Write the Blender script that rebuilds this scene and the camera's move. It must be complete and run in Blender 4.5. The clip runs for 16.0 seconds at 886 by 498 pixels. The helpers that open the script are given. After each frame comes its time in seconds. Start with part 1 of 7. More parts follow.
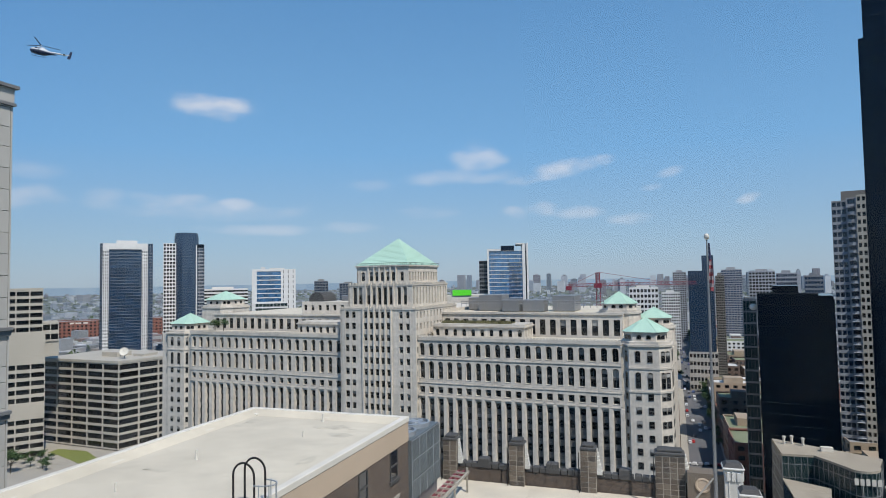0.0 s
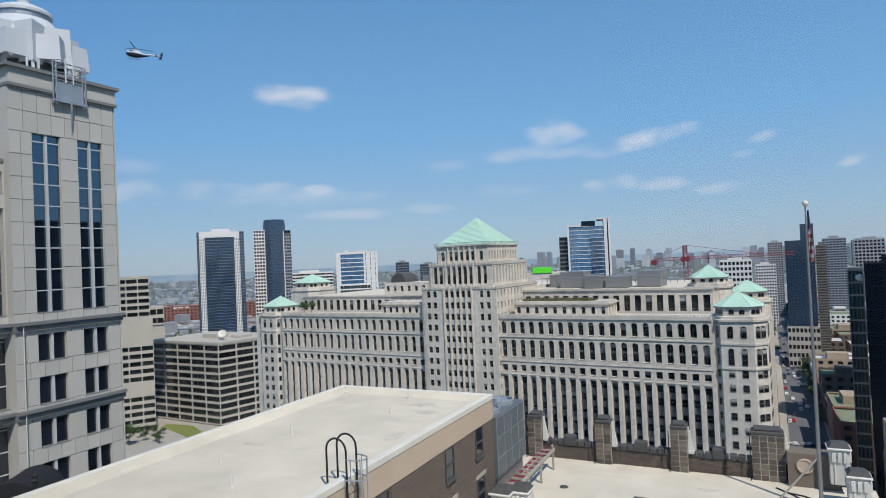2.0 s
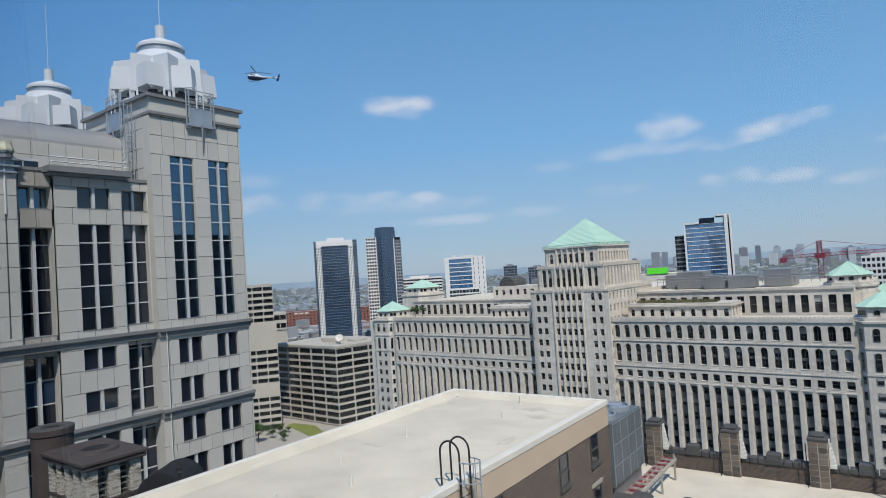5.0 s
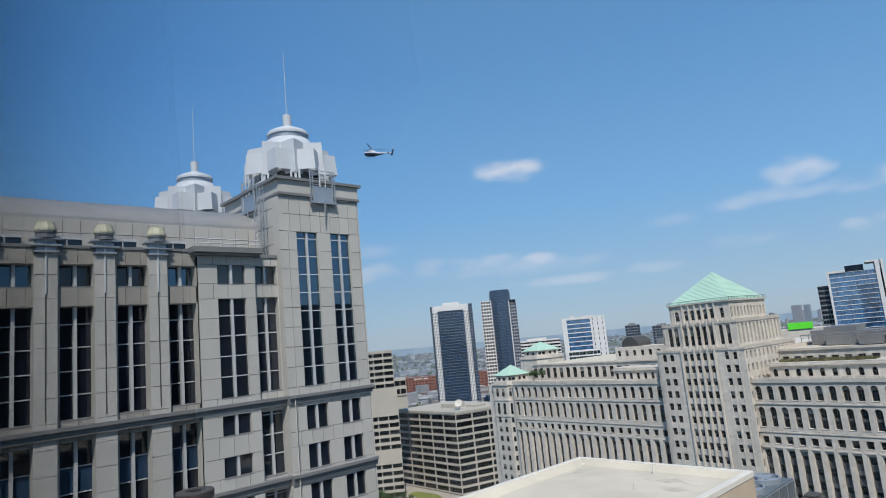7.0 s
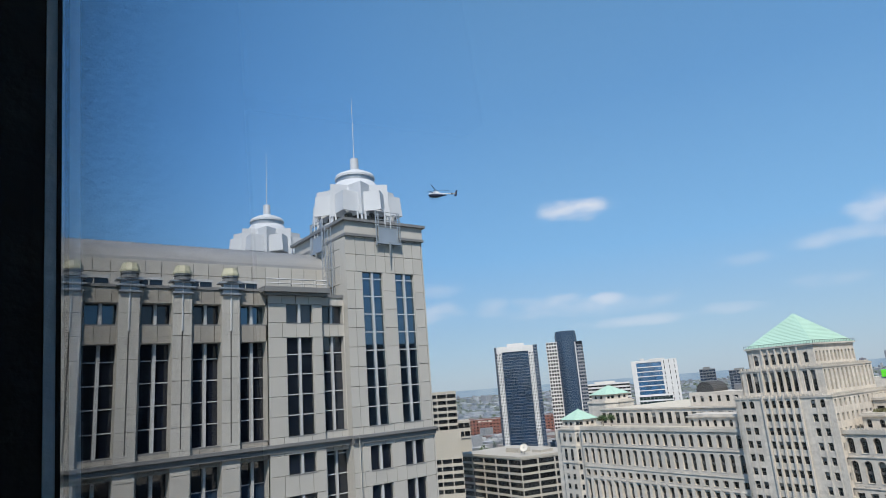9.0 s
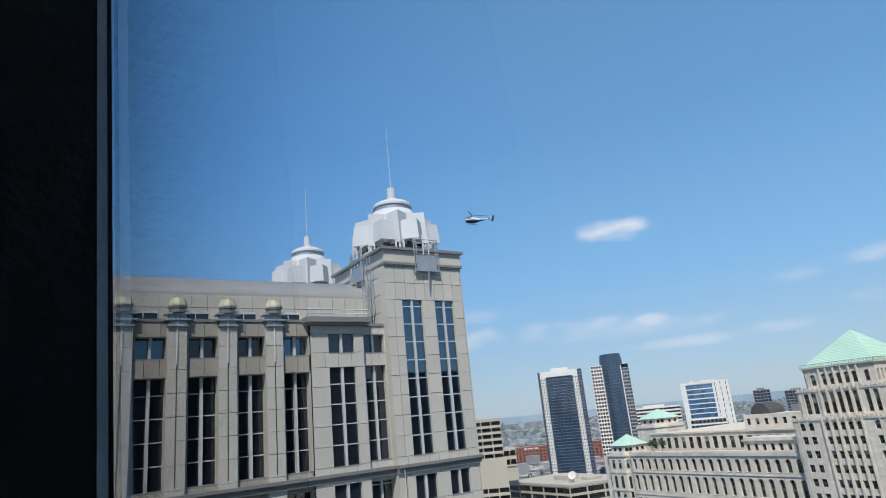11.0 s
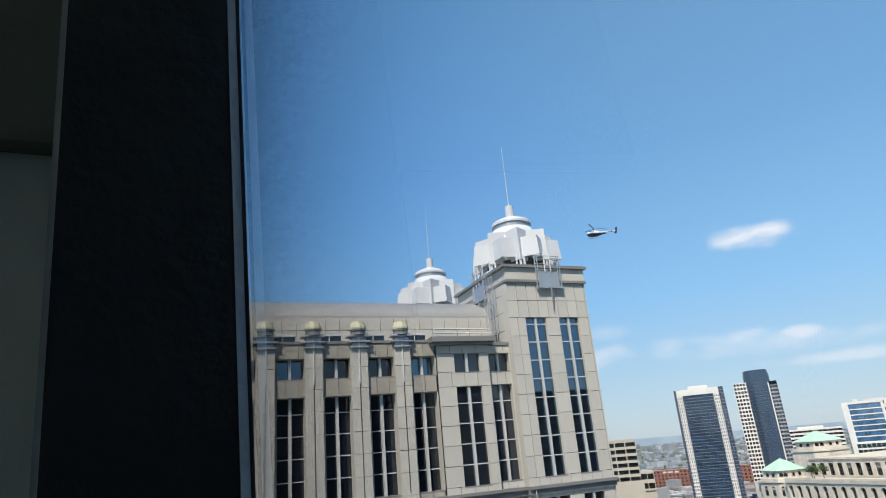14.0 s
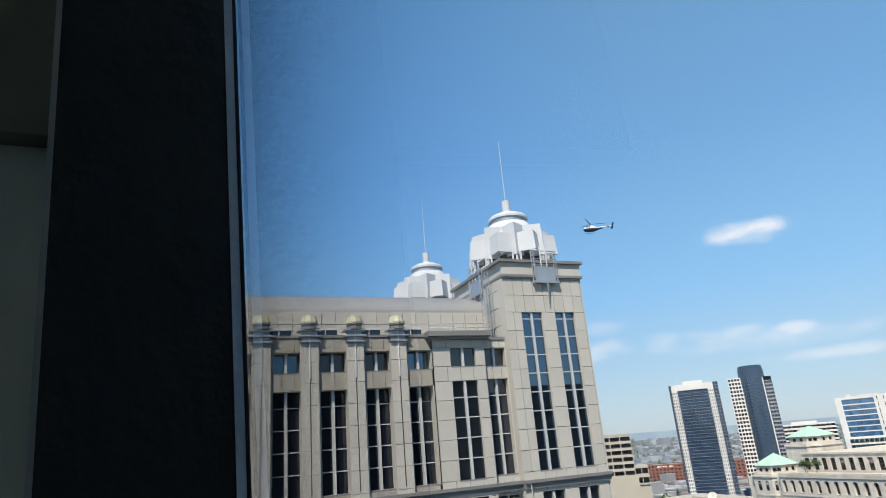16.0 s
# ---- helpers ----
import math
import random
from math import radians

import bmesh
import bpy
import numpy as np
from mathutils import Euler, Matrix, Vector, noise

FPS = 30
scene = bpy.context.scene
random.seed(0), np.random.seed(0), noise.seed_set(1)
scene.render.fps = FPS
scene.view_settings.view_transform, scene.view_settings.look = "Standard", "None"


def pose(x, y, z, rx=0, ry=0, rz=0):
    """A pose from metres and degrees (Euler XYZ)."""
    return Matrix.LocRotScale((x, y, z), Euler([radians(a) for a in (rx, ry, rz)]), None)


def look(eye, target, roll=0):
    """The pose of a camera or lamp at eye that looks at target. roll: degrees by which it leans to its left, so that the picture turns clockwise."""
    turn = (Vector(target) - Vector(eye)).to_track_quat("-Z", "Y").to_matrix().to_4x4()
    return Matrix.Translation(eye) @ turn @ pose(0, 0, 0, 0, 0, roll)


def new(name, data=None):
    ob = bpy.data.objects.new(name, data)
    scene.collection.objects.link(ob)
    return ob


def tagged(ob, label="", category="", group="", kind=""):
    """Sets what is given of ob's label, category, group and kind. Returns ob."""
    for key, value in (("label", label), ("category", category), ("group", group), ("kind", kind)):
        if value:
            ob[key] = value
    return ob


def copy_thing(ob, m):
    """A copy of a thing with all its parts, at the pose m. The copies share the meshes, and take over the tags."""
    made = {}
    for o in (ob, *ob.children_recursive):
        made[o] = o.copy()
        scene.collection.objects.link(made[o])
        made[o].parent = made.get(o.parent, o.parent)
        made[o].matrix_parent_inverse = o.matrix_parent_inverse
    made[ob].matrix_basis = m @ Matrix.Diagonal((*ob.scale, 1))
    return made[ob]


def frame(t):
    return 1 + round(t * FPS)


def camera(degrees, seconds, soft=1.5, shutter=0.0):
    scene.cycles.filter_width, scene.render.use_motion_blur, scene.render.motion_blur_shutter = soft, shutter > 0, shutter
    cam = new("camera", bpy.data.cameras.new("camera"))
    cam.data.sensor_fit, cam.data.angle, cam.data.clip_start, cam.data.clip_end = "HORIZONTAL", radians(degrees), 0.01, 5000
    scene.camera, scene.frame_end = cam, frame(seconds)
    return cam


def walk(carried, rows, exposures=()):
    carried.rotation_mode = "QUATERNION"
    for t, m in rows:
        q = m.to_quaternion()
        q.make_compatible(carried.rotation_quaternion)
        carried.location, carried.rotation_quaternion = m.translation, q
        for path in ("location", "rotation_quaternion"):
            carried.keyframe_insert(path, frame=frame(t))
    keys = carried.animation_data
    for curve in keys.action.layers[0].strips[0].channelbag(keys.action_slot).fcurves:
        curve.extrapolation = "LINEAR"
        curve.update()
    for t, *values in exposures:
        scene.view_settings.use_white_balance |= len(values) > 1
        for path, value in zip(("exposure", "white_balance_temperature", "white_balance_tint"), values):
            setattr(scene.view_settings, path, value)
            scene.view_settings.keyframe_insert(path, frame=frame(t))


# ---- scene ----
# the camera turns behind a north window, ninety metres above the street
cam = camera(71.43, 16.0, soft=0.75)
PATH = [
    (0.0, pose(0, 0.0000, 90, 92.75, 0.98, 19.06)),
    (0.5, pose(0, 0.0000, 90, 92.66, 1.37, 20.69)),
    (1.0, pose(0, 0.0000, 90, 92.58, 1.53, 22.74)),
    (1.5, pose(0, 0.0000, 90, 92.20, 2.08, 24.63)),
    (2.0, pose(0, 0.0000, 90, 91.03, 2.58, 26.43)),
    (2.5, pose(0, 0.0000, 90, 90.54, 3.39, 28.50)),
    (3.0, pose(0, 0.0000, 90, 90.42, 4.26, 30.09)),
    (3.5, pose(0, 0.0000, 90, 90.15, 4.09, 32.32)),
    (3.7, pose(0, 0.0000, 90, 89.86, 3.00, 32.85)),
    (5.8, pose(0, 0.0000, 90, 94.36, 4.89, 40.62)),
    (6.0, pose(0, 0.0000, 90, 94.84, 4.73, 42.10)),
    (6.5, pose(0, 0.0000, 90, 96.68, 4.79, 44.62)),
    (7.0, pose(0, 0.0000, 90, 98.64, 5.37, 47.24)),
    (7.5, pose(0, 0.0000, 90, 99.97, 5.27, 48.33)),
    (8.0, pose(0, 0.0000, 90, 101.58, 4.39, 49.92)),
    (8.5, pose(0, 0.0000, 90, 102.23, 4.33, 51.46)),
    (9.0, pose(0, 0.0000, 90, 102.85, 4.42, 53.10)),
    (11.3, pose(0, 0.0000, 90, 106.27, 5.76, 58.22)),
    (11.5, pose(0, 0.0000, 90, 106.67, 5.78, 59.50)),
    (12.0, pose(0, 0.0000, 90, 107.67, 4.69, 63.27)),
    (12.5, pose(0, 0.0000, 90, 107.02, 4.10, 63.62)),
    (13.0, pose(0, 0.0000, 90, 106.73, 4.01, 64.53)),
    (13.5, pose(0, 0.0030, 90, 107.21, 4.52, 66.91)),
    (14.0, pose(0, 0.0050, 90, 108.32, 4.76, 68.56)),
    (14.5, pose(0, 0.0050, 90, 108.72, 5.17, 68.82)),
    (15.0, pose(0, 0.0050, 90, 108.77, 5.20, 68.87)),
    (15.5, pose(0, 0.0050, 90, 108.45, 4.88, 68.84)),
    (16.0, pose(0, 0.0050, 90, 107.78, 4.62, 68.17)),
]
walk(cam, PATH, exposures=[(0, 0.1, 6500, 10), (6, 0.1, 6450, 10), (7.5, 0.12, 6450, 10), (9, 0.27, 6650, 10), (11.5, 0.37, 6700, 10), (13, 0.56, 7150, 10), (16, 0.58, 7150, 10)])

# ---- light ----
SUN_AZ, SUN_EL = 130.0, 53.0          # compass degrees from +y towards +x
world = bpy.data.worlds.new("sky")
scene.world = world
world.use_nodes = True
wn, wl = world.node_tree.nodes, world.node_tree.links
wn.clear()
sky = wn.new("ShaderNodeTexSky")
sky.sky_type, sky.sun_disc = "NISHITA", False
sky.sun_elevation, sky.sun_rotation = radians(SUN_EL), radians(SUN_AZ)
sky.air_density, sky.dust_density, sky.ozone_density = 1.0, 0.25, 4.0
sky.altitude = 180
wco = wn.new("ShaderNodeTexCoord")


def wmath(op, a, b=None, c=None):
    n = wn.new("ShaderNodeMath")
    n.operation = op
    for k, v in enumerate((a, b, c)):
        if v is None:
            continue
        if isinstance(v, (int, float)):
            n.inputs[k].default_value = v
        else:
            wl.new(v, n.inputs[k])
    return n.outputs[0]


sep = wn.new("ShaderNodeSeparateXYZ")
wl.new(wco.outputs["Generated"], sep.inputs[0])
w_az = wmath("ARCTAN2", sep.outputs[0], sep.outputs[1])
w_el = wmath("ARCSINE", sep.outputs[2])
wnoise = wn.new("ShaderNodeTexNoise")
wnoise.inputs["Scale"].default_value, wnoise.inputs["Detail"].default_value = 20.0, 8.0
wstretch = wn.new("ShaderNodeMapping")
wstretch.inputs["Scale"].default_value = (1, 1, 2.2)
wl.new(wco.outputs["Generated"], wstretch.inputs[0])
wl.new(wstretch.outputs[0], wnoise.inputs["Vector"])
# fair-weather clouds: azimuth, elevation, half width, half height, density, slope
CLOUDS = [(-39.5, 15.2, 3.5, 1.1, 0.92, -0.04),
          (-15.6, 11.0, 2.5, 1.45, 0.6, 0.0), (-18.6, 9.4, 4.4, 0.7, 0.42, 0.05), (-14.2, 9.3, 2.6, 0.6, 0.4, 0.1),
          (-8.1, 9.7, 4.6, 0.8, 0.72, 0.16),
          (-43.0, 7.0, 3.4, 0.85, 0.55, 0.0), (-37.4, 6.7, 2.0, 0.65, 0.55, 0.0), (-38.5, 6.2, 8.0, 0.9, 0.34, 0.0),
          (-35.0, 4.6, 5.6, 0.55, 0.36, 0.0), (-27.6, 4.9, 2.6, 0.55, 0.3, 0.0), (-26.0, 8.7, 2.6, 0.6, 0.2, 0.0),
          (-53.2, 6.9, 3.6, 0.95, 0.45, 0.0), (-53.6, 9.0, 2.8, 0.8, 0.3, 0.0), (-48.0, 6.9, 2.0, 0.9, 0.35, 0.0),
          (-12.2, 6.0, 1.2, 0.7, 0.45, 0.0), (-9.9, 6.3, 1.8, 0.8, 0.52, 0.0), (-6.2, 5.8, 2.6, 0.6, 0.4, 0.0), (-2.2, 5.1, 2.4, 0.55, 0.35, 0.0),
          (-20.5, 6.2, 3.0, 0.6, 0.25, 0.0), (-0.1, 7.8, 1.1, 0.4, 0.4, 0.1), (1.4, 8.9, 1.3, 0.5, 0.34, 0.2), (7.6, 6.3, 1.0, 0.45, 0.5, 0.25)]
total = None
for ca, ce, cw, ch, cd, ct in CLOUDS:
    dx = wmath("DIVIDE", wmath("SUBTRACT", w_az, radians(ca)), radians(cw))
    dy = wmath("SUBTRACT", wmath("DIVIDE", wmath("SUBTRACT", w_el, radians(ce)), radians(ch)), wmath("MULTIPLY", dx, ct * cw / ch))
    r = wmath("ADD", wmath("MULTIPLY", dx, dx), wmath("MULTIPLY", dy, dy))
    edge = wmath("ADD", r, wmath("MULTIPLY", wmath("SUBTRACT", wnoise.outputs[0], 0.5), 3.3))
    m = wn.new("ShaderNodeMapRange")
    m.interpolation_type = "SMOOTHSTEP"
    m.inputs[1].default_value, m.inputs[2].default_value = 1.35, -0.9
    m.inputs[3].default_value, m.inputs[4].default_value = 0.0, cd
    wl.new(edge, m.inputs[0])
    total = m.outputs[0] if total is None else wmath("MAXIMUM", total, m.outputs[0])
cloud_mix = wn.new("ShaderNodeMix")
cloud_mix.data_type = "RGBA"
wl.new(total, cloud_mix.inputs[0])
# clear summer air: deep blue overhead, pale blue haze towards the horizon
air = wn.new("ShaderNodeValToRGB")
stops = [(0.0, (2.25, 3.05, 3.95)), (0.06, (2.05, 3.15, 4.35)), (0.2, (1.3, 2.9, 4.95)), (0.42, (0.84, 2.15, 4.15)), (0.75, (0.65, 1.65, 3.15)), (1.0, (0.4, 1.25, 3.0))]
while len(air.color_ramp.elements) < len(stops):
    air.color_ramp.elements.new(0.5)
for e, (at_, c) in zip(air.color_ramp.elements, stops):
    e.position, e.color = at_, (*c, 1)
wl.new(sep.outputs[2], air.inputs[0])
air_mix = wn.new("ShaderNodeMix")
air_mix.data_type = "RGBA"
air_mix.inputs[0].default_value = 0.88
wl.new(sky.outputs[0], air_mix.inputs[6])
# the sky is a deeper blue at right angles to the sun, in the west
west = wn.new("ShaderNodeMapRange")
west.interpolation_type = "SMOOTHSTEP"
west.inputs[1].default_value, west.inputs[2].default_value = radians(-38), radians(-95)
wl.new(w_az, west.inputs[0])
deep = wn.new("ShaderNodeMix")
deep.data_type, deep.blend_type = "RGBA", "MULTIPLY"
deep.inputs[7].default_value = (0.68, 0.98, 1.25, 1)
upper = wn.new("ShaderNodeMapRange")
upper.interpolation_type = "SMOOTHSTEP"
upper.inputs[1].default_value, upper.inputs[2].default_value = radians(2), radians(22)
wl.new(w_el, upper.inputs[0])
wl.new(wmath("MULTIPLY", west.outputs[0], upper.outputs[0]), deep.inputs[0])
wl.new(air.outputs[0], deep.inputs[6])
wl.new(deep.outputs[2], air_mix.inputs[7])
wl.new(air_mix.outputs[2], cloud_mix.inputs[6])
cloud_mix.inputs[7].default_value = (5.3, 5.35, 5.75, 1)
wbg = wn.new("ShaderNodeBackground")
wbg.inputs[1].default_value = SKY_STRENGTH = 0.14
wout = wn.new("ShaderNodeOutputWorld")
wl.new(cloud_mix.outputs[2], wbg.inputs[0])
wl.new(wbg.outputs[0], wout.inputs[0])

sun = new("sun", bpy.data.lights.new("sun", "SUN"))
sun.data.energy, sun.data.angle, sun.data.color = 4.5, radians(0.53), (1.0, 0.955, 0.89)
sd = Vector((math.sin(radians(SUN_AZ)) * math.cos(radians(SUN_EL)), math.cos(radians(SUN_AZ)) * math.cos(radians(SUN_EL)), math.sin(radians(SUN_EL))))
sun.matrix_world = look(sd * 300, (0, 0, 0))


# ---- materials ----
def mat(name, colour, rough=0.8, metal=0.0, vary=0.25, grain=6.0, stain=0.25, stain_scale=0.12, bump=0.15, spec=0.35, second=None, island=0.0, rnd=0.0, streak=0.0, ashlar=0.0):
    """A weathered surface: fine grain, broad stains, vertical streaks, bump; metres as scale."""
    m = bpy.data.materials.new(name)
    m.use_nodes = True
    nt = m.node_tree
    b = nt.nodes["Principled BSDF"]
    b.inputs["Roughness"].default_value, b.inputs["Metallic"].default_value = rough, metal
    b.inputs["Specular IOR Level"].default_value = spec
    co = nt.nodes.new("ShaderNodeTexCoord").outputs["Object"]

    def tex(scale, detail, squash=None):
        n = nt.nodes.new("ShaderNodeTexNoise")
        n.inputs["Scale"].default_value, n.inputs["Detail"].default_value = scale, detail
        src = co
        if squash:
            mp = nt.nodes.new("ShaderNodeMapping")
            mp.inputs["Scale"].default_value = squash
            nt.links.new(co, mp.inputs[0])
            src = mp.outputs[0]
        nt.links.new(src, n.inputs["Vector"])
        return n.outputs[0]

    def calc(op, a, c):
        n = nt.nodes.new("ShaderNodeMath")
        n.operation = op
        for k, v in enumerate((a, c)):
            if isinstance(v, (int, float)):
                n.inputs[k].default_value = v
            else:
                nt.links.new(v, n.inputs[k])
        return n.outputs[0]

    fine, broad = tex(grain, 5), tex(stain_scale, 4)
    value = calc("ADD", 1.0, calc("MULTIPLY", calc("SUBTRACT", fine, 0.5), vary))
    value = calc("MULTIPLY", value, calc("ADD", 1.0, calc("MULTIPLY", calc("SUBTRACT", broad, 0.5), stain * 2)))
    if streak:
        value = calc("MULTIPLY", value, calc("ADD", 1.0, calc("MULTIPLY", calc("SUBTRACT", tex(1.0, 4, (1.6, 1.6, 0.07)), 0.5), streak * 2)))
    if ashlar:
        snap, wnz = nt.nodes.new("ShaderNodeVectorMath"), nt.nodes.new("ShaderNodeTexWhiteNoise")
        snap.operation = "SNAP"
        snap.inputs[1].default_value = (1.7, 1.7, 0.85)
        nt.links.new(nt.nodes.new("ShaderNodeNewGeometry").outputs["Position"], snap.inputs[0])
        nt.links.new(snap.outputs[0], wnz.inputs[0])
        value = calc("MULTIPLY", value, calc("ADD", 1.0 - ashlar / 2, calc("MULTIPLY", wnz.outputs[0], ashlar)))
    if island:
        g = nt.nodes.new("ShaderNodeNewGeometry")
        value = calc("MULTIPLY", value, calc("ADD", 1.0 - island / 2, calc("MULTIPLY", g.outputs["Random Per Island"], island)))
    if rnd:
        oi = nt.nodes.new("ShaderNodeObjectInfo")
        value = calc("MULTIPLY", value, calc("ADD", 1.0 - rnd / 2, calc("MULTIPLY", oi.outputs["Random"], rnd)))
    base = nt.nodes.new("ShaderNodeMix")
    base.data_type = "RGBA"
    base.inputs[6].default_value = (*colour, 1)
    base.inputs[7].default_value = (*(second or tuple(c * 0.82 for c in colour)), 1)
    nt.links.new(tex(stain_scale * 3.1, 3), base.inputs[0])
    mul = nt.nodes.new("ShaderNodeVectorMath")
    mul.operation = "SCALE"
    nt.links.new(base.outputs[2], mul.inputs[0])
    nt.links.new(value, mul.inputs["Scale"])
    nt.links.new(mul.outputs[0], b.inputs["Base Color"])
    if bump:
        bp = nt.nodes.new("ShaderNodeBump")
        bp.inputs["Strength"].default_value, bp.inputs["Distance"].default_value = bump, 0.02
        nt.links.new(fine, bp.inputs["Height"])
        nt.links.new(bp.outputs[0], b.inputs["Normal"])
    return m


def many(name, colours, rough=0.85, grain=2.0, per_object=False):
    """One surface kind in several colours, drawn by lot for each loose piece."""
    m = mat(name, colours[0], rough=rough, grain=grain, stain_scale=0.05)
    nt = m.node_tree
    ramp = nt.nodes.new("ShaderNodeValToRGB")
    ramp.color_ramp.interpolation = "CONSTANT"
    e = ramp.color_ramp.elements
    while len(e) < len(colours):
        e.new(0.5)
    for k, c in enumerate(colours):
        e[k].position, e[k].color = k / len(colours), (*c, 1)
    if per_object:
        nt.links.new(nt.nodes.new("ShaderNodeObjectInfo").outputs["Random"], ramp.inputs[0])
    else:
        nt.links.new(nt.nodes.new("ShaderNodeNewGeometry").outputs["Random Per Island"], ramp.inputs[0])
    for n in list(nt.nodes):
        if n.bl_idname == "ShaderNodeMix":
            for k in (6, 7):
                nt.links.new(ramp.outputs[0], n.inputs[k])
    return m


def glass(name, tint, rough=0.06, rnd=0.5, spec=0.6, ior=1.5):
    """Facade glazing: dark rooms behind a reflecting pane; panes differ a little."""
    m = mat(name, tint, rough=rough, vary=0.1, grain=0.4, stain=0.2, bump=0.0, spec=spec, rnd=rnd, island=0.7)
    b = m.node_tree.nodes["Principled BSDF"]
    b.inputs["IOR"].default_value = ior
    return m


LIMESTONE = mat("limestone", (0.6, 0.55, 0.48), vary=0.4, grain=2.2, stain=0.2, stain_scale=0.06, second=(0.49, 0.44, 0.375), streak=0.26, ashlar=0.15)
LIMESTONE_TRIM = mat("limestone_trim", (0.54, 0.495, 0.43), vary=0.35, grain=2.0, stain=0.3, stain_scale=0.1, ashlar=0.2)
SPANDREL = mat("bronze_spandrel", (0.13, 0.125, 0.12), rough=0.6, vary=0.3, grain=1.0)
COPPER = mat("copper_patina", (0.33, 0.5, 0.4), rough=0.75, vary=0.15, grain=1.5, stain=0.14, stain_scale=0.15, second=(0.38, 0.54, 0.44), streak=0.1)
PANE = glass("window_pane", (0.014, 0.015, 0.017), rnd=1.2)
PANE_DARK = glass("dark_window_pane", (0.008, 0.011, 0.02), rough=0.03, rnd=0.5, spec=0.5, ior=1.75)
PANE_COATED = glass("coated_window_pane", (0.004, 0.008, 0.016), rough=0.02, rnd=0.3, spec=0.5, ior=2.7)
PANE_COATED.node_tree.nodes["Principled BSDF"].inputs["Specular Tint"].default_value = (0.55, 0.8, 1.0, 1)
PANE_BLUE = glass("blue_curtain_glass", (0.02, 0.046, 0.09), rough=0.05, rnd=0.6, spec=0.6)
PANE_SLATE = glass("slate_curtain_glass", (0.035, 0.06, 0.1), rough=0.12, rnd=0.4, spec=0.6)
PANE_SKY = glass("pale_blue_curtain_glass", (0.05, 0.15, 0.3), rough=0.05, rnd=0.6, spec=0.6, ior=1.9)
PANE_NAVY = glass("navy_curtain_glass", (0.005, 0.01, 0.02), rough=0.12, rnd=0.4, spec=0.2)
PANE_TEAL = glass("teal_curtain_glass", (0.018, 0.04, 0.043), rough=0.05, rnd=0.6, spec=0.35)
TAN_ROOF = mat("tan_gravel_roof", (0.33, 0.29, 0.23), rough=0.95, vary=0.3, grain=1.2, stain=0.3, stain_scale=0.2)
SASH = mat("window_sash", (0.2, 0.195, 0.18), rough=0.6, vary=0.1)
BLIND = mat("window_blind", (0.26, 0.255, 0.24), rough=0.9, vary=0.1, rnd=0.9)
GRANITE = mat("beige_granite", (0.505, 0.485, 0.445), rough=0.6, vary=0.18, grain=9.0, stain=0.12, stain_scale=0.1, island=0.1, streak=0.05)
GRANITE_PIECE = mat("beige_granite_panel", (0.505, 0.485, 0.445), rough=0.6, vary=0.18, grain=9.0, stain=0.12, stain_scale=0.1, rnd=0.1, streak=0.05)
GRANITE_DARK = mat("grey_granite", (0.2, 0.2, 0.2), rough=0.5, vary=0.2, grain=9.0, stain=0.15)
GRANITE_BROWN = mat("brown_granite_panel", (0.36, 0.335, 0.295), rough=0.6, vary=0.25, grain=9.0, stain=0.25, stain_scale=0.3, rnd=0.15, streak=0.3)
JOINT = mat("panel_joint", (0.19, 0.175, 0.155), vary=0.1)
ALU = mat("aluminium_mullion", (0.62, 0.62, 0.62), rough=0.4, metal=0.2, vary=0.08, bump=0.0)
ZINC = mat("zinc_roof", (0.36, 0.36, 0.36), rough=0.5, metal=0.3, vary=0.15, grain=2.0, stain=0.15)
WHITE_METAL = mat("white_enamel_metal", (0.55, 0.575, 0.61), rough=0.55, metal=0.0, vary=0.06, grain=2.0, stain=0.08)
GREY_METAL = mat("galvanised_metal", (0.42, 0.45, 0.48), rough=0.42, metal=0.55, vary=0.15, grain=1.5, stain=0.2, stain_scale=0.5, streak=0.12)
UNIT_METAL = mat("weathered_galvanised_panel", (0.135, 0.155, 0.165), rough=0.5, metal=0.2, vary=0.25, grain=1.5, stain=0.35, stain_scale=0.6, streak=0.25)
CREAM = mat("cream_cap", (0.52, 0.5, 0.36), rough=0.5, vary=0.1)
MEMBRANE = mat("roof_membrane", (0.565, 0.51, 0.41), rough=0.9, vary=0.22, grain=5.0, stain=0.26, stain_scale=0.35, second=(0.49, 0.435, 0.345))
COPING = mat("white_coping", (0.63, 0.595, 0.525), rough=0.7, vary=0.1, grain=4.0, stain=0.12, stain_scale=0.5)
STUCCO = mat("tan_stucco", (0.47, 0.37, 0.275), rough=0.9, vary=0.1, grain=8.0, stain=0.08, stain_scale=0.3, streak=0.05)
BRICK_BACK = mat("mortar", (0.17, 0.15, 0.13), vary=0.2)
BROWN_BRICK = many("brown_brick", [(0.105, 0.08, 0.062), (0.13, 0.098, 0.075), (0.085, 0.066, 0.055), (0.15, 0.115, 0.09), (0.1, 0.085, 0.075)], grain=12.0)
BROWN_BRICK_PIECE = many("brown_brick_piece", [(0.105, 0.08, 0.062), (0.13, 0.098, 0.075), (0.085, 0.066, 0.055), (0.15, 0.115, 0.09), (0.1, 0.085, 0.075)], grain=12.0, per_object=True)
BLOCK_STONE = many("brown_block", [(0.1, 0.08, 0.062), (0.135, 0.108, 0.082), (0.08, 0.067, 0.055), (0.16, 0.13, 0.1)], grain=5.0, per_object=True)
PIER_MORTAR = mat("pale_mortar", (0.4, 0.36, 0.3), vary=0.3)
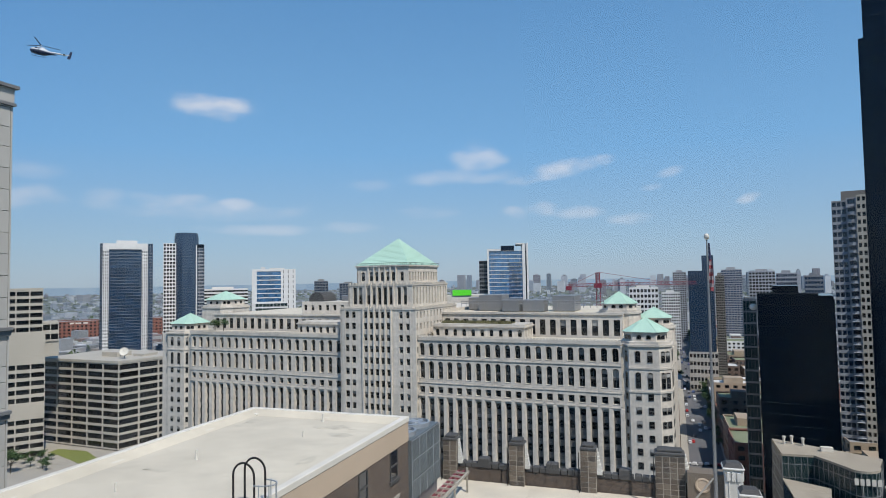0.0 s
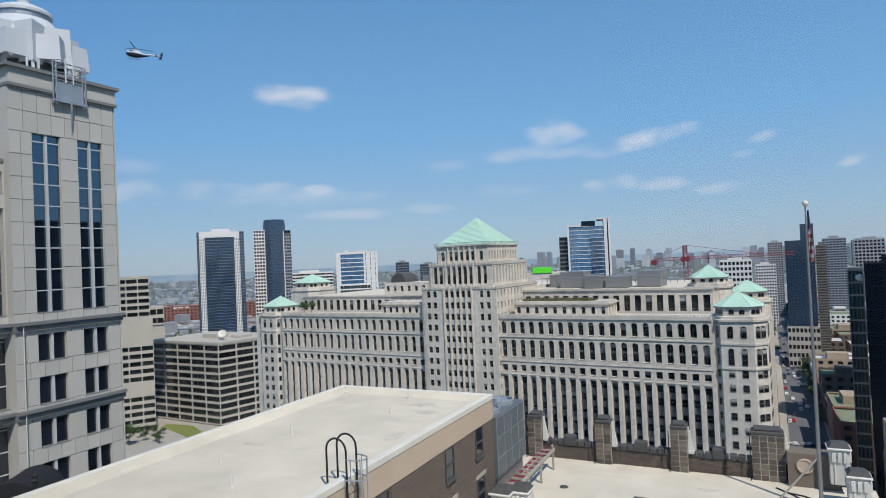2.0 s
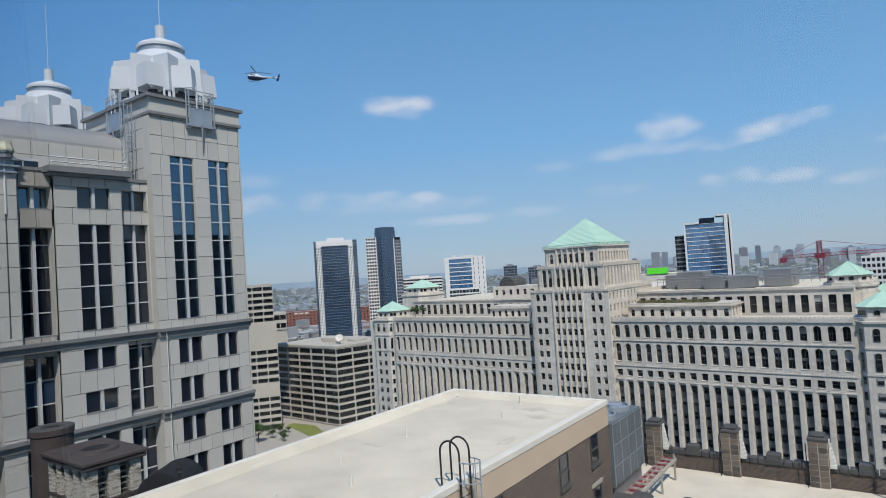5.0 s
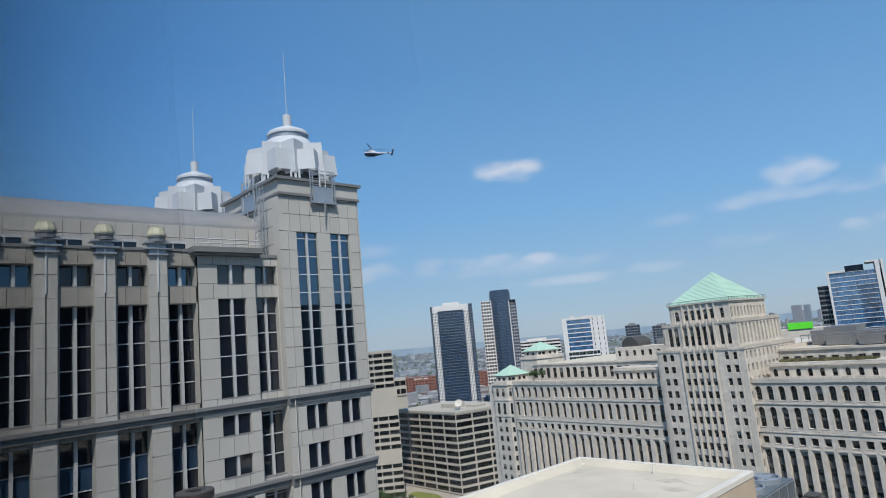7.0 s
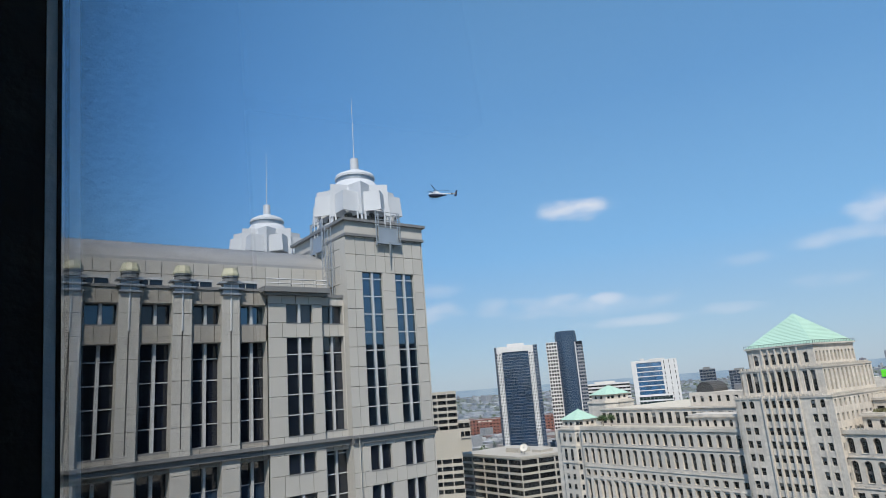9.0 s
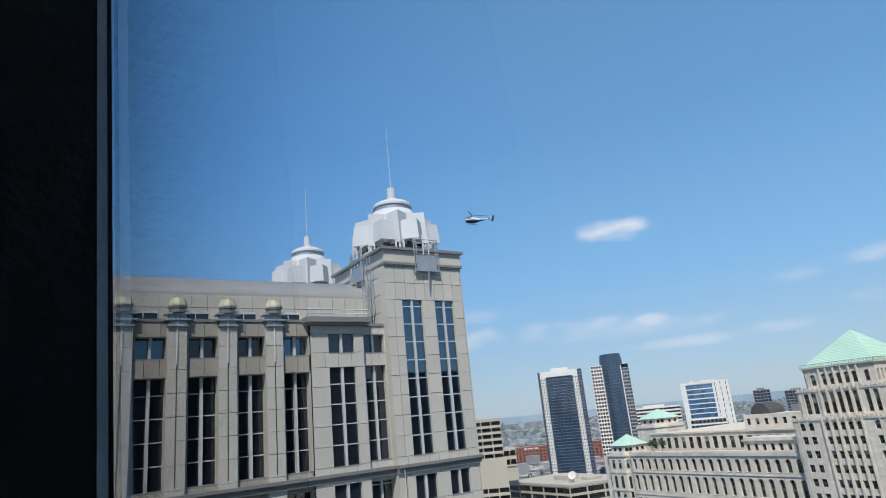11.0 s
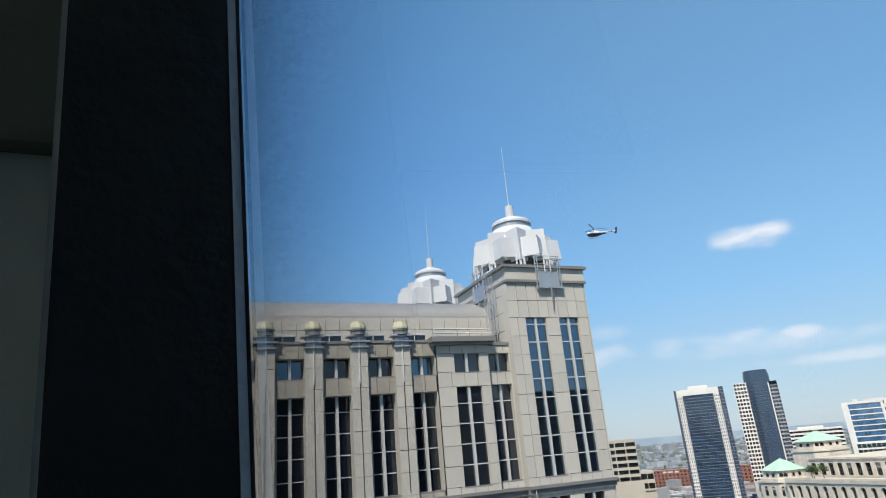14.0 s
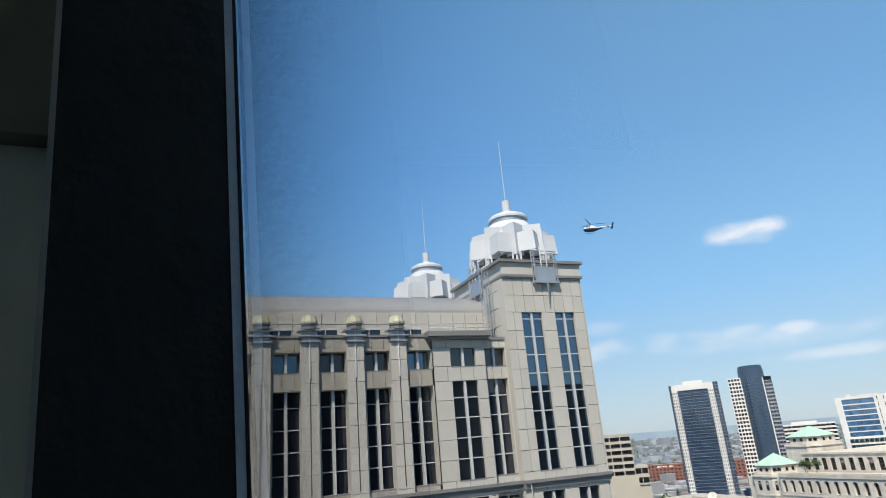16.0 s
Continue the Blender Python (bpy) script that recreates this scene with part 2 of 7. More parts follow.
# bluish grey: haze painted on far towers, plain wall colour on the balcony tower
GREY_WALL = mat("haze_grey_tower_wall", (0.3, 0.31, 0.33), grain=0.8, stain=0.15)
DARK_STONE = mat("dark_cap_stone", (0.07, 0.068, 0.066), vary=0.3, grain=5.0)
TERRACOTTA = mat("white_terracotta", (0.6, 0.58, 0.53), rough=0.5, vary=0.15, grain=6.0, stain=0.25, stain_scale=0.8)
BLACK_IRON = mat("black_iron", (0.02, 0.018, 0.018), rough=0.65, vary=0.2, spec=0.2)
STEEL = mat("grey_steel", (0.28, 0.28, 0.28), rough=0.45, metal=0.5, vary=0.15)
RUST = mat("rusty_hood", (0.065, 0.05, 0.046), rough=0.8, vary=0.4, grain=8.0, stain=0.3, stain_scale=1.2)
YELLOW_BRICK = many("buff_brick", [(0.44, 0.41, 0.35), (0.5, 0.47, 0.41), (0.33, 0.3, 0.25), (0.22, 0.18, 0.14), (0.48, 0.45, 0.4)], grain=12.0)
CONCRETE = mat("beige_concrete", (0.43, 0.395, 0.335), vary=0.15, grain=1.0, stain=0.12, stain_scale=0.08)
PALE_CONCRETE = mat("white_concrete", (0.66, 0.65, 0.63), vary=0.1, grain=1.0, stain=0.1)
RED_STEEL = mat("red_crane_steel", (0.22, 0.03, 0.05), rough=0.5, vary=0.15)
GREEN_WRAP = mat("bright_green_sheeting", (0.12, 0.75, 0.035), rough=0.7, vary=0.06, stain=0.06)
ASPHALT = mat("asphalt", (0.12, 0.12, 0.125), rough=0.9, vary=0.25, grain=0.8, stain=0.25, stain_scale=0.05)
GRASS = mat("lawn", (0.17, 0.19, 0.05), rough=0.95, vary=0.4, grain=0.8, stain=0.3, stain_scale=0.06)
PAVING = mat("pale_paving", (0.36, 0.33, 0.28), vary=0.2, grain=0.6, stain=0.2)
LEAF = many("leaves", [(0.035, 0.07, 0.02), (0.05, 0.09, 0.028), (0.07, 0.11, 0.035), (0.03, 0.055, 0.02)], grain=3.0)
BARK = mat("bark", (0.09, 0.07, 0.05), vary=0.4)
# roof and wall colours, muted to grey for some distance haze
CITY = many("haze_muted_roofs_and_walls", [(0.3, 0.3, 0.31), (0.2, 0.15, 0.14), (0.38, 0.38, 0.38), (0.18, 0.19, 0.2), (0.27, 0.24, 0.22), (0.46, 0.46, 0.46), (0.24, 0.25, 0.26)], grain=0.3)
# the farthest ones: bluer greys, with the haze painted into the base colour
HAZE_CITY = many("haze_blue_roofs_and_walls", [(0.27, 0.3, 0.34), (0.2, 0.2, 0.22), (0.36, 0.38, 0.41), (0.16, 0.19, 0.22), (0.25, 0.26, 0.28), (0.44, 0.46, 0.48), (0.22, 0.25, 0.29)], grain=0.3)
BROWN_TOWER = mat("brown_tower_concrete", (0.2, 0.185, 0.165), vary=0.15, grain=1.0, stain=0.12, stain_scale=0.08)
GROUND = mat("city_ground", (0.15, 0.155, 0.15), rough=0.95, vary=0.3, grain=0.05, stain=0.35, stain_scale=0.006, second=(0.1, 0.125, 0.085), bump=0.0)
# emitting backdrop surface: distance haze painted as blue-grey glow
DISTANCE = bpy.data.materials.new("glowing_haze_land")
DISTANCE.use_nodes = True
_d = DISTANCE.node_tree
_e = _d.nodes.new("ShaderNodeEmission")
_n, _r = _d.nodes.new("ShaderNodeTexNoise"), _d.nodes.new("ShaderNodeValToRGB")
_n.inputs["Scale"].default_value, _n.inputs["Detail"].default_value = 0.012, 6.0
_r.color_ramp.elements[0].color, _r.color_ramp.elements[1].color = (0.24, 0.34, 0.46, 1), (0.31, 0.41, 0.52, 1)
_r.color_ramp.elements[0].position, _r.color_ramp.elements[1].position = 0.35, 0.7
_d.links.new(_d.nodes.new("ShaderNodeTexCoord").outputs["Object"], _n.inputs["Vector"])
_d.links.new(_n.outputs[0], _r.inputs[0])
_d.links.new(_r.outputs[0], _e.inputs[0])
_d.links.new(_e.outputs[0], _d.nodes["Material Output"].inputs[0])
JAMB = mat("dark_bronze_frame", (0.012, 0.013, 0.015), rough=0.45, vary=0.2, grain=30.0, stain=0.1)
# blue in this base colour stands in for sky mirrored by the aluminium
EDGE = mat("sky_tinted_edge", (0.5, 0.6, 0.7), rough=0.45, metal=0.0, vary=0.1, grain=60.0, stain=0.1, stain_scale=8.0)
PLASTER = mat("grey_green_paint", (0.72, 0.75, 0.68), rough=0.85, vary=0.06, grain=20.0, stain=0.06, stain_scale=1.0)
WINDOW_GLASS = bpy.data.materials.new("window_glass")
WINDOW_GLASS.use_nodes = True
_g = WINDOW_GLASS.node_tree.nodes["Principled BSDF"]
_g.inputs["Base Color"].default_value = (0.985, 0.995, 1.0, 1)
_g.inputs["Roughness"].default_value, _g.inputs["IOR"].default_value, _g.inputs["Transmission Weight"].default_value = 0.0, 1.5, 1.0
CARPET = mat("grey_carpet", (0.3, 0.3, 0.29), vary=0.4, grain=80.0)
CARPAINT = many("car_paint", [(0.6, 0.6, 0.6), (0.04, 0.04, 0.045), (0.2, 0.2, 0.21), (0.4, 0.03, 0.03), (0.05, 0.08, 0.2), (0.7, 0.7, 0.69)], rough=0.3, per_object=True)
RUBBER = mat("tyre_rubber", (0.02, 0.02, 0.02))


# ---- mesh helpers ----
class Build:
    """Collects vertices and faces; m: one matrix for all that follows."""

    def __init__(self, m=None):
        self.v, self.f, self.k, self.m, self.slot = [], [], [], m, 0

    def add(self, vs, fs):
        n = len(self.v)
        self.v += [self.m @ Vector(p) for p in vs] if self.m else [Vector(p) for p in vs]
        self.f += [tuple(n + i for i in f) for f in fs]
        self.k += [self.slot] * len(fs)
        return self

    def box(self, x0, y0, z0, x1, y1, z1, bev=0.0):
        if bev:
            b = bev
            vs = [(x0 + b, y0 + b, z0), (x1 - b, y0 + b, z0), (x1 - b, y1 - b, z0), (x0 + b, y1 - b, z0)]
            ring = lambda z, e: [(x0 + e, y0 + e, z), (x1 - e, y0 + e, z), (x1 - e, y1 - e, z), (x0 + e, y1 - e, z)]
            vs = ring(z0, b) + ring(z0 + b, 0) + ring(z1 - b, 0) + ring(z1, b)
            fs = [(3, 2, 1, 0), (12, 13, 14, 15)] + [(4 * r + i, 4 * r + (i + 1) % 4, 4 * r + 4 + (i + 1) % 4, 4 * r + 4 + i) for r in range(3) for i in range(4)]
            return self.add(vs, fs)
        vs = [(x0, y0, z0), (x1, y0, z0), (x1, y1, z0), (x0, y1, z0), (x0, y0, z1), (x1, y0, z1), (x1, y1, z1), (x0, y1, z1)]
        return self.add(vs, [(3, 2, 1, 0), (4, 5, 6, 7), (0, 1, 5, 4), (1, 2, 6, 5), (2, 3, 7, 6), (3, 0, 4, 7)])

    def prism(self, poly, z0, z1, top=None):
        """poly: counter-clockwise outline; top: the outline at z1, if it differs."""
        n = len(poly)
        top = top or poly
        vs = [(x, y, z0) for x, y in poly] + [(x, y, z1) for x, y in top]
        fs = [tuple(reversed(range(n))), tuple(range(n, 2 * n))] + [(i, (i + 1) % n, n + (i + 1) % n, n + i) for i in range(n)]
        return self.add(vs, fs)

    def cone(self, poly, z0, tip):
        n = len(poly)
        return self.add([(x, y, z0) for x, y in poly] + [tip], [tuple(reversed(range(n)))] + [(i, (i + 1) % n, n) for i in range(n)])

    def rod(self, a, b, r, n=6, r2=None):
        a, b = Vector(a), Vector(b)
        q = (b - a).to_track_quat("Z", "Y")
        ring = [Vector((math.cos(2 * math.pi * i / n), math.sin(2 * math.pi * i / n), 0)) for i in range(n)]
        vs = [a + q @ (p * r) for p in ring] + [b + q @ (p * (r2 if r2 is not None else r)) for p in ring]
        return self.add(vs, [tuple(reversed(range(n))), tuple(range(n, 2 * n))] + [(i, (i + 1) % n, n + (i + 1) % n, n + i) for i in range(n)])

    def lathe(self, profile, cx, cy, n=24):
        """profile: (radius, z) from the bottom up."""
        vs, fs = [], []
        for r, z in profile:
            vs += [(cx + r * math.cos(2 * math.pi * i / n), cy + r * math.sin(2 * math.pi * i / n), z) for i in range(n)]
        for k in range(len(profile) - 1):
            fs += [(k * n + i, k * n + (i + 1) % n, (k + 1) * n + (i + 1) % n, (k + 1) * n + i) for i in range(n)]
        fs += [tuple(reversed(range(n))), tuple(range((len(profile) - 1) * n, len(profile) * n))]
        return self.add(vs, fs)

    def mesh(self, name, *materials, smooth=False):
        me = bpy.data.meshes.new(name)
        me.from_pydata(self.v, [], self.f)
        for m in materials:
            me.materials.append(m)
        if len(materials) > 1:
            me.polygons.foreach_set("material_index", self.k)
        if smooth:
            me.polygons.foreach_set("use_smooth", [True] * len(self.f))
        me.update()
        return me


def thing(name, label, category, m=None, group="", kind=""):
    ob = new(name)
    ob.matrix_basis = m or Matrix()
    ob.empty_display_size = 0.3
    return tagged(ob, label, category, group, kind)


def part(name, b, material, parent, label="", smooth=False):
    ob = new(name, b.mesh(name, *(material if isinstance(material, (list, tuple)) else (material,)), smooth=smooth))
    ob.parent = parent
    return tagged(ob, label)


def single(name, b, material, label, category, kind="", group="", m=None, smooth=False):
    ob = new(name, b.mesh(name, *(material if isinstance(material, (list, tuple)) else (material,)), smooth=smooth))
    if m:
        ob.matrix_basis = m
    return tagged(ob, label, category, group, kind)


def piece(name, me, parent, m, label=""):
    ob = new(name, me)
    ob.parent = parent
    ob.matrix_basis = m
    return tagged(ob, label)


def openwall(b, u0, u1, z0, z1, cols, rows, depth=0.4):
    """A wall face in the plane y = 0 seen from -y, with reveals; rows: (z low, z high, arched)."""
    edges = [z0] + [z for r in rows for z in r[:2]] + [z1]

    def quad(a, c, d, e):
        b.add([(a, 0, d), (c, 0, d), (c, 0, e), (a, 0, e)], [(0, 1, 2, 3)])

    for k in range(0, len(edges), 2):
        if edges[k + 1] - edges[k] > 1e-4:
            quad(u0, u1, edges[k], edges[k + 1])
    for lo, hi, arched in rows:
        at = u0
        for a, c in cols:
            quad(at, a, lo, hi)
            at = c
            if arched:
                r = (c - a) / 2
                mid, spring = (a + c) / 2, hi - r
                arc = [(mid - r * math.cos(math.pi * i / 6), spring + r * math.sin(math.pi * i / 6)) for i in range(7)]
                b.add([(a, 0, hi)] + [(x, 0, z) for x, z in arc[:4]], [(0, 1, 2, 3, 4)])
                b.add([(c, 0, hi)] + [(x, 0, z) for x, z in arc[3:]], [(0, 1, 2, 3, 4)])
                loop = [(a, lo)] + arc + [(c, lo)]
            else:
                loop = [(a, lo), (a, hi), (c, hi), (c, lo)]
            n = len(loop)
            b.add([(x, 0, z) for x, z in loop] + [(x, depth, z) for x, z in loop], [(i, n + i, n + (i + 1) % n, (i + 1) % n) for i in range(n)])
        quad(at, u1, lo, hi)


def window_mesh(name, w, h, arched=False, bars=(1, 1), pane=None, frame_mat=None, bar=0.07, blind=0.0):
    """A glazed window centred on x, standing on z = 0, its face towards -y."""
    b = Build()
    r = w / 2
    if arched:
        loop = [(-r, 0), (r, 0)] + [(r * math.cos(math.pi * i / 8), h - r + r * math.sin(math.pi * i / 8)) for i in range(9)]
    else:
        loop = [(-r, 0), (r, 0), (r, h), (-r, h)]
    n = len(loop)
    b.add([(x, 0, z) for x, z in loop], [tuple(range(n))])
    b.slot = 1
    for i in range(1, bars[0] + 1):
        x = -r + w * i / (bars[0] + 1)
        b.box(x - bar / 2, -0.06, 0, x + bar / 2, 0.0, h)
    for i in range(1, bars[1] + 1):
        z = h * i / (bars[1] + 1)
        b.box(-r, -0.05, z - bar / 2, r, 0.0, z + bar / 2)
    b.box(-r, -0.05, 0, r, 0, bar)
    b.box(-r, -0.05, 0, -r + bar * 0.7, 0, h)
    b.box(r - bar * 0.7, -0.05, 0, r, 0, h)
    mats = [pane or PANE, frame_mat or SASH]
    if blind:
        b.slot = 2
        b.box(-r + 0.05, -0.025, h * (1 - blind), r - 0.05, -0.005, h - (r * 0.6 if arched else 0.05))
        mats.append(BLIND)
    return b.mesh(name, *mats)


def octagon(cx, cy, r, cut=0.58, ang=0.0):
    """A square of half width r with cut corners."""
    c = r * cut
    pts = [(-c, -r), (c, -r), (r, -c), (r, c), (c, r), (-c, r), (-r, c), (-r, -c)]
    return [(cx + x, cy + y) for x, y in pts]


def rect(x0, y0, x1, y1):
    return [(x0, y0), (x1, y0), (x1, y1), (x0, y1)]


def face(m_yaw, x, y):
    """Places a wall drawn in the plane y = 0: its left end at (x, y), turned by m_yaw degrees."""
    return pose(x, y, 0, 0, 0, m_yaw)


# ---- ground ----
def ground_z(d):
    s = max(0.0, min(1.0, (d - 1300) / 3300))
    return 22 * s * s * (1.6 - 0.6 * s)


gb = Build()
rings = [0, 60, 150, 300, 500, 800, 1300, 1700, 2100, 2500, 3000, 3500, 4000, 4600]
SEG = 72
for r in rings[1:]:
    gb.v += [Vector((r * math.cos(2 * math.pi * i / SEG), r * math.sin(2 * math.pi * i / SEG), ground_z(r))) for i in range(SEG)]
gb.f.append(tuple(range(SEG)))
for k in range(len(rings) - 2):
    gb.f += [(k * SEG + i, (k + 1) * SEG + i, (k + 1) * SEG + (i + 1) % SEG, k * SEG + (i + 1) % SEG) for i in range(SEG)]
gb.k = [0] * len(gb.f)
single("ground", gb, GROUND, "grey city ground reaching the hazy horizon", "ground", "structure")
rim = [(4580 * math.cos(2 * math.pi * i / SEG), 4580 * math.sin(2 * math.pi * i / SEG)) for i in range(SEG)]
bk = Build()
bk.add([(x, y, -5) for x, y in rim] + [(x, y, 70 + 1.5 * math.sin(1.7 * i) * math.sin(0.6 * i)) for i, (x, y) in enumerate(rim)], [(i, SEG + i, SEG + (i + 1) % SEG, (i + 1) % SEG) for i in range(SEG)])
single("backdrop", bk, DISTANCE, "glowing backdrop of far land, painted in haze blue", "backdrop", "structure")
single("road", Build().prism([(6, 60), (22, 60), (51, 1250), (35, 1250)], -0.3, 0.08), ASPHALT, "straight grey asphalt street between the blocks", "road", "structure")
for x0, x1 in ((2.5, 6), (22, 25.5)):
    single("pavement", Build().prism([(x0, 60), (x1, 60), (x1 + 29, 1250), (x0 + 29, 1250)], -0.3, 0.22), PAVING, "pale concrete pavement beside the street", "pavement", "structure")
single("lawn", Build().prism([(-313, 255), (-312, 248), (-303, 246), (-291, 242), (-277, 237), (-274, 246), (-294, 256)], -0.2, 0.25), GRASS, "green lawn in a plaza beside the concrete building", "lawn", "structure")
single("plaza", Build().prism([(-400, 190), (-240, 190), (-240, 320), (-400, 320)], -0.3, 0.12), PAVING, "pale paved plaza round the lawn", "pavement", "structure")

# ---- the great limestone building ----
MART = pose(-3.0, 165.6, 0, 0, 0, -4.5)
mart = thing("market_building", "huge grey-beige limestone building with green copper roofs", "building", MART)


def wing(name, u0, u1, n, label):
    """One wing of the street front: arched top rows, a small row, then tall strips between pilasters."""
    b = Build()
    step = (u1 - u0) / n
    w = 1.62
    cols = [(u0 + step * (i + 0.5) - w / 2, u0 + step * (i + 0.5) + w / 2) for i in range(n)]
    low = 14.0
    openwall(b, u0, u1, low, 72.0, cols, [(low + 4, 55.2, False), (56.75, 58.6, False), (60.9, 65.9, True), (67.6, 71.2, True)], 0.9)
    ob = part(name, b, LIMESTONE, mart, label)
    t = Build()
    t.box(u0, -0.16, 59.55, u1, 0.0, 59.8).box(u0, -0.28, 55.75, u1, 0.0, 56.0).box(u0, -0.2, 66.6, u1, 0.0, 66.85).box(u0, -0.1, 66.4, u1, 0.0, 66.6)
    t.box(u0, -0.3, 72.0, u1, 1.0, 72.55).box(u0, -0.3, 72.55, u1, 0.6, 73.0)
    i = 0
    while u0 + 0.9 * i < u1 - 0.5:
        t.box(u0 + 0.9 * i + 0.1, -0.2, 73.0, u0 + 0.9 * i + 0.62, 0.3, 73.4)
        i += 1
    for a, c in cols:
        p = (a + c + step) / 2
        for z, r in ((56.3, 0.18), (60.2, 0.15), (67.15, 0.16), (71.6, 0.2)):
            t.box(p - r, -0.12, z - r, p + r, 0.0, z + r, 0.05)
        for z in (56.75, 60.9, 67.6):
            t.box(a - 0.06, -0.07, z - 0.12, c + 0.06, 0.1, z)
    part("cornice", t, LIMESTONE_TRIM, ob)
    pw = step - w - 0.3
    pil = Build().box(-pw / 2, -0.3, low, pw / 2, 0.0, 55.7, 0.06).mesh("pilaster", LIMESTONE)
    spa = Build().box(0, 0.6, -1.45, w, 0.95, 0).mesh("spandrel", SPANDREL)
    thin = Build().box(0, 0.6, -0.3, w, 0.95, 0.3).mesh("spandrel", SPANDREL)
    for a, c in cols:
        piece("pilaster", pil, ob, pose((a + c + step) / 2, 0, 0))
        z = 55.2 - 2.0
        while z > 28:
            piece("spandrel", spa, ob, pose(a, 0, z))
            z -= 3.45
        piece("spandrel", thin, ob, pose(a, 0, 63.2))
    kinds = {}
    for h, arched in ((1.85, False), (5.0, True), (3.6, True), (2.0, False)):
        kinds[h] = [window_mesh("window", w, h, arched, (0 if h < 3 else 1, 1), blind=bl) for bl in (0.0, 0.3, 0.55)]
    for j, (a, c) in enumerate(cols):
        mid = (a + c) / 2
        for h, z in ((1.85, 56.75), (5.0, 60.9), (3.6, 67.6)):
            piece("window", kinds[h][random.choice((0, 0, 0, 0, 1, 2))], ob, pose(mid, 0.85, z))
        z = 55.2 - 2.0
        while z > 30:
            piece("window", kinds[2.0][random.choice((0, 0, 0, 1, 2))], ob, pose(mid, 0.85, z))
            z -= 3.45
    return ob


wing("east_wing", -64.5, -6.2, 20, "long limestone wing with arched windows and dark strips")
wing("west_wing", -153.5, -90.5, 20, "long limestone wing with arched windows and dark strips")

# bulk behind the fronts, roofs and the rear blocks
bulk = Build()
bulk.box(-168, 0.96, 0, -90, 16, 71.9).box(-64, 0.96, 0, -2, 16, 71.9)
bulk.box(-169, 16, 0, 3.5, 74, 66)
part("core", bulk, LIMESTONE, mart)
part("roof_deck", Build().box(-166, 1.0, 71.9, -90, 16, 72.1).box(-64, 1.0, 71.9, -2, 16, 72.1), MEMBRANE, mart, "pale gravel roof behind the cornice")


def strip_wall(name, m, length, z0, z1, spacing, w, wz0, wz1, arched=False, parent=None, material=None, label="", depth=0.45, blind=(0.0, 0.0, 0.4), pane=None):
    """A free-standing wall run with one row of windows, placed by m."""
    n = max(1, int(length / spacing))
    step = length / n
    cols = [(step * (i + 0.5) - w / 2, step * (i + 0.5) + w / 2) for i in range(n)]
    b = Build(m)
    openwall(b, 0, length, z0, z1, cols, [(wz0, wz1, arched)], depth)
    ob = part(name, b, material or LIMESTONE, parent, label)
    kinds = [window_mesh("window", w, wz1 - wz0, arched, (0, 1), blind=bl, pane=pane) for bl in blind]
    for a, c in cols:
        piece("window", random.choice(kinds), ob, m @ pose((a + c) / 2, depth, wz0))
    return ob


# arcaded attic set back on each wing
for u0, u1 in ((-62.0, -33.5), (-112.0, -91.0)):
    strip_wall("attic_wall", face(0, u0, 6.0), u1 - u0, 72.1, 75.6, 2.6, 1.2, 72.9, 74.9, True, mart)
    strip_wall("attic_wall", face(90, u1, 6.0), 9.0, 72.1, 75.6, 2.6, 1.2, 72.9, 74.9, True, mart)
    b = Build()
    b.box(u0, 6.6, 72.1, u1 - 0.6, 15, 75.6)
    part("attic_core", b, LIMESTONE, mart)
    part("attic_cornice", Build().box(u0 - 0.4, 5.5, 75.6, u1 + 0.5, 15.4, 76.0).box(u0 + 0.1, 6.0, 76.0, u1, 15, 76.5), LIMESTONE_TRIM, mart)
# rear block with tall slots
strip_wall("rear_wall", face(0, -64, 18.0), 56, 66, 78.7, 3.0, 1.8, 72.6, 77.2, False, mart)
strip_wall("rear_wall", face(0, -160, 18.0), 70, 66, 77.6, 3.2, 1.9, 72.6, 76.4, False, mart)
b = Build()
b.box(-64, 18.6, 66, -8, 70, 78.7).box(-160, 18.6, 66, -90, 70, 77.6).box(-90, 18.6, 66, -64, 70, 80)
part("rear_core", b, LIMESTONE, mart)
b = Build()
b.box(-64.3, 17.6, 78.7, -7.7, 18.4, 79.3).box(-160.3, 17.6, 77.6, -90, 18.4, 78.1)
part("rear_coping", b, LIMESTONE_TRIM, mart)
part("rear_roof", Build().box(-64, 18.4, 78.7, -8, 70, 78.9).box(-160, 18.4, 77.6, -90, 70, 77.8), MEMBRANE, mart, "pale flat roof")


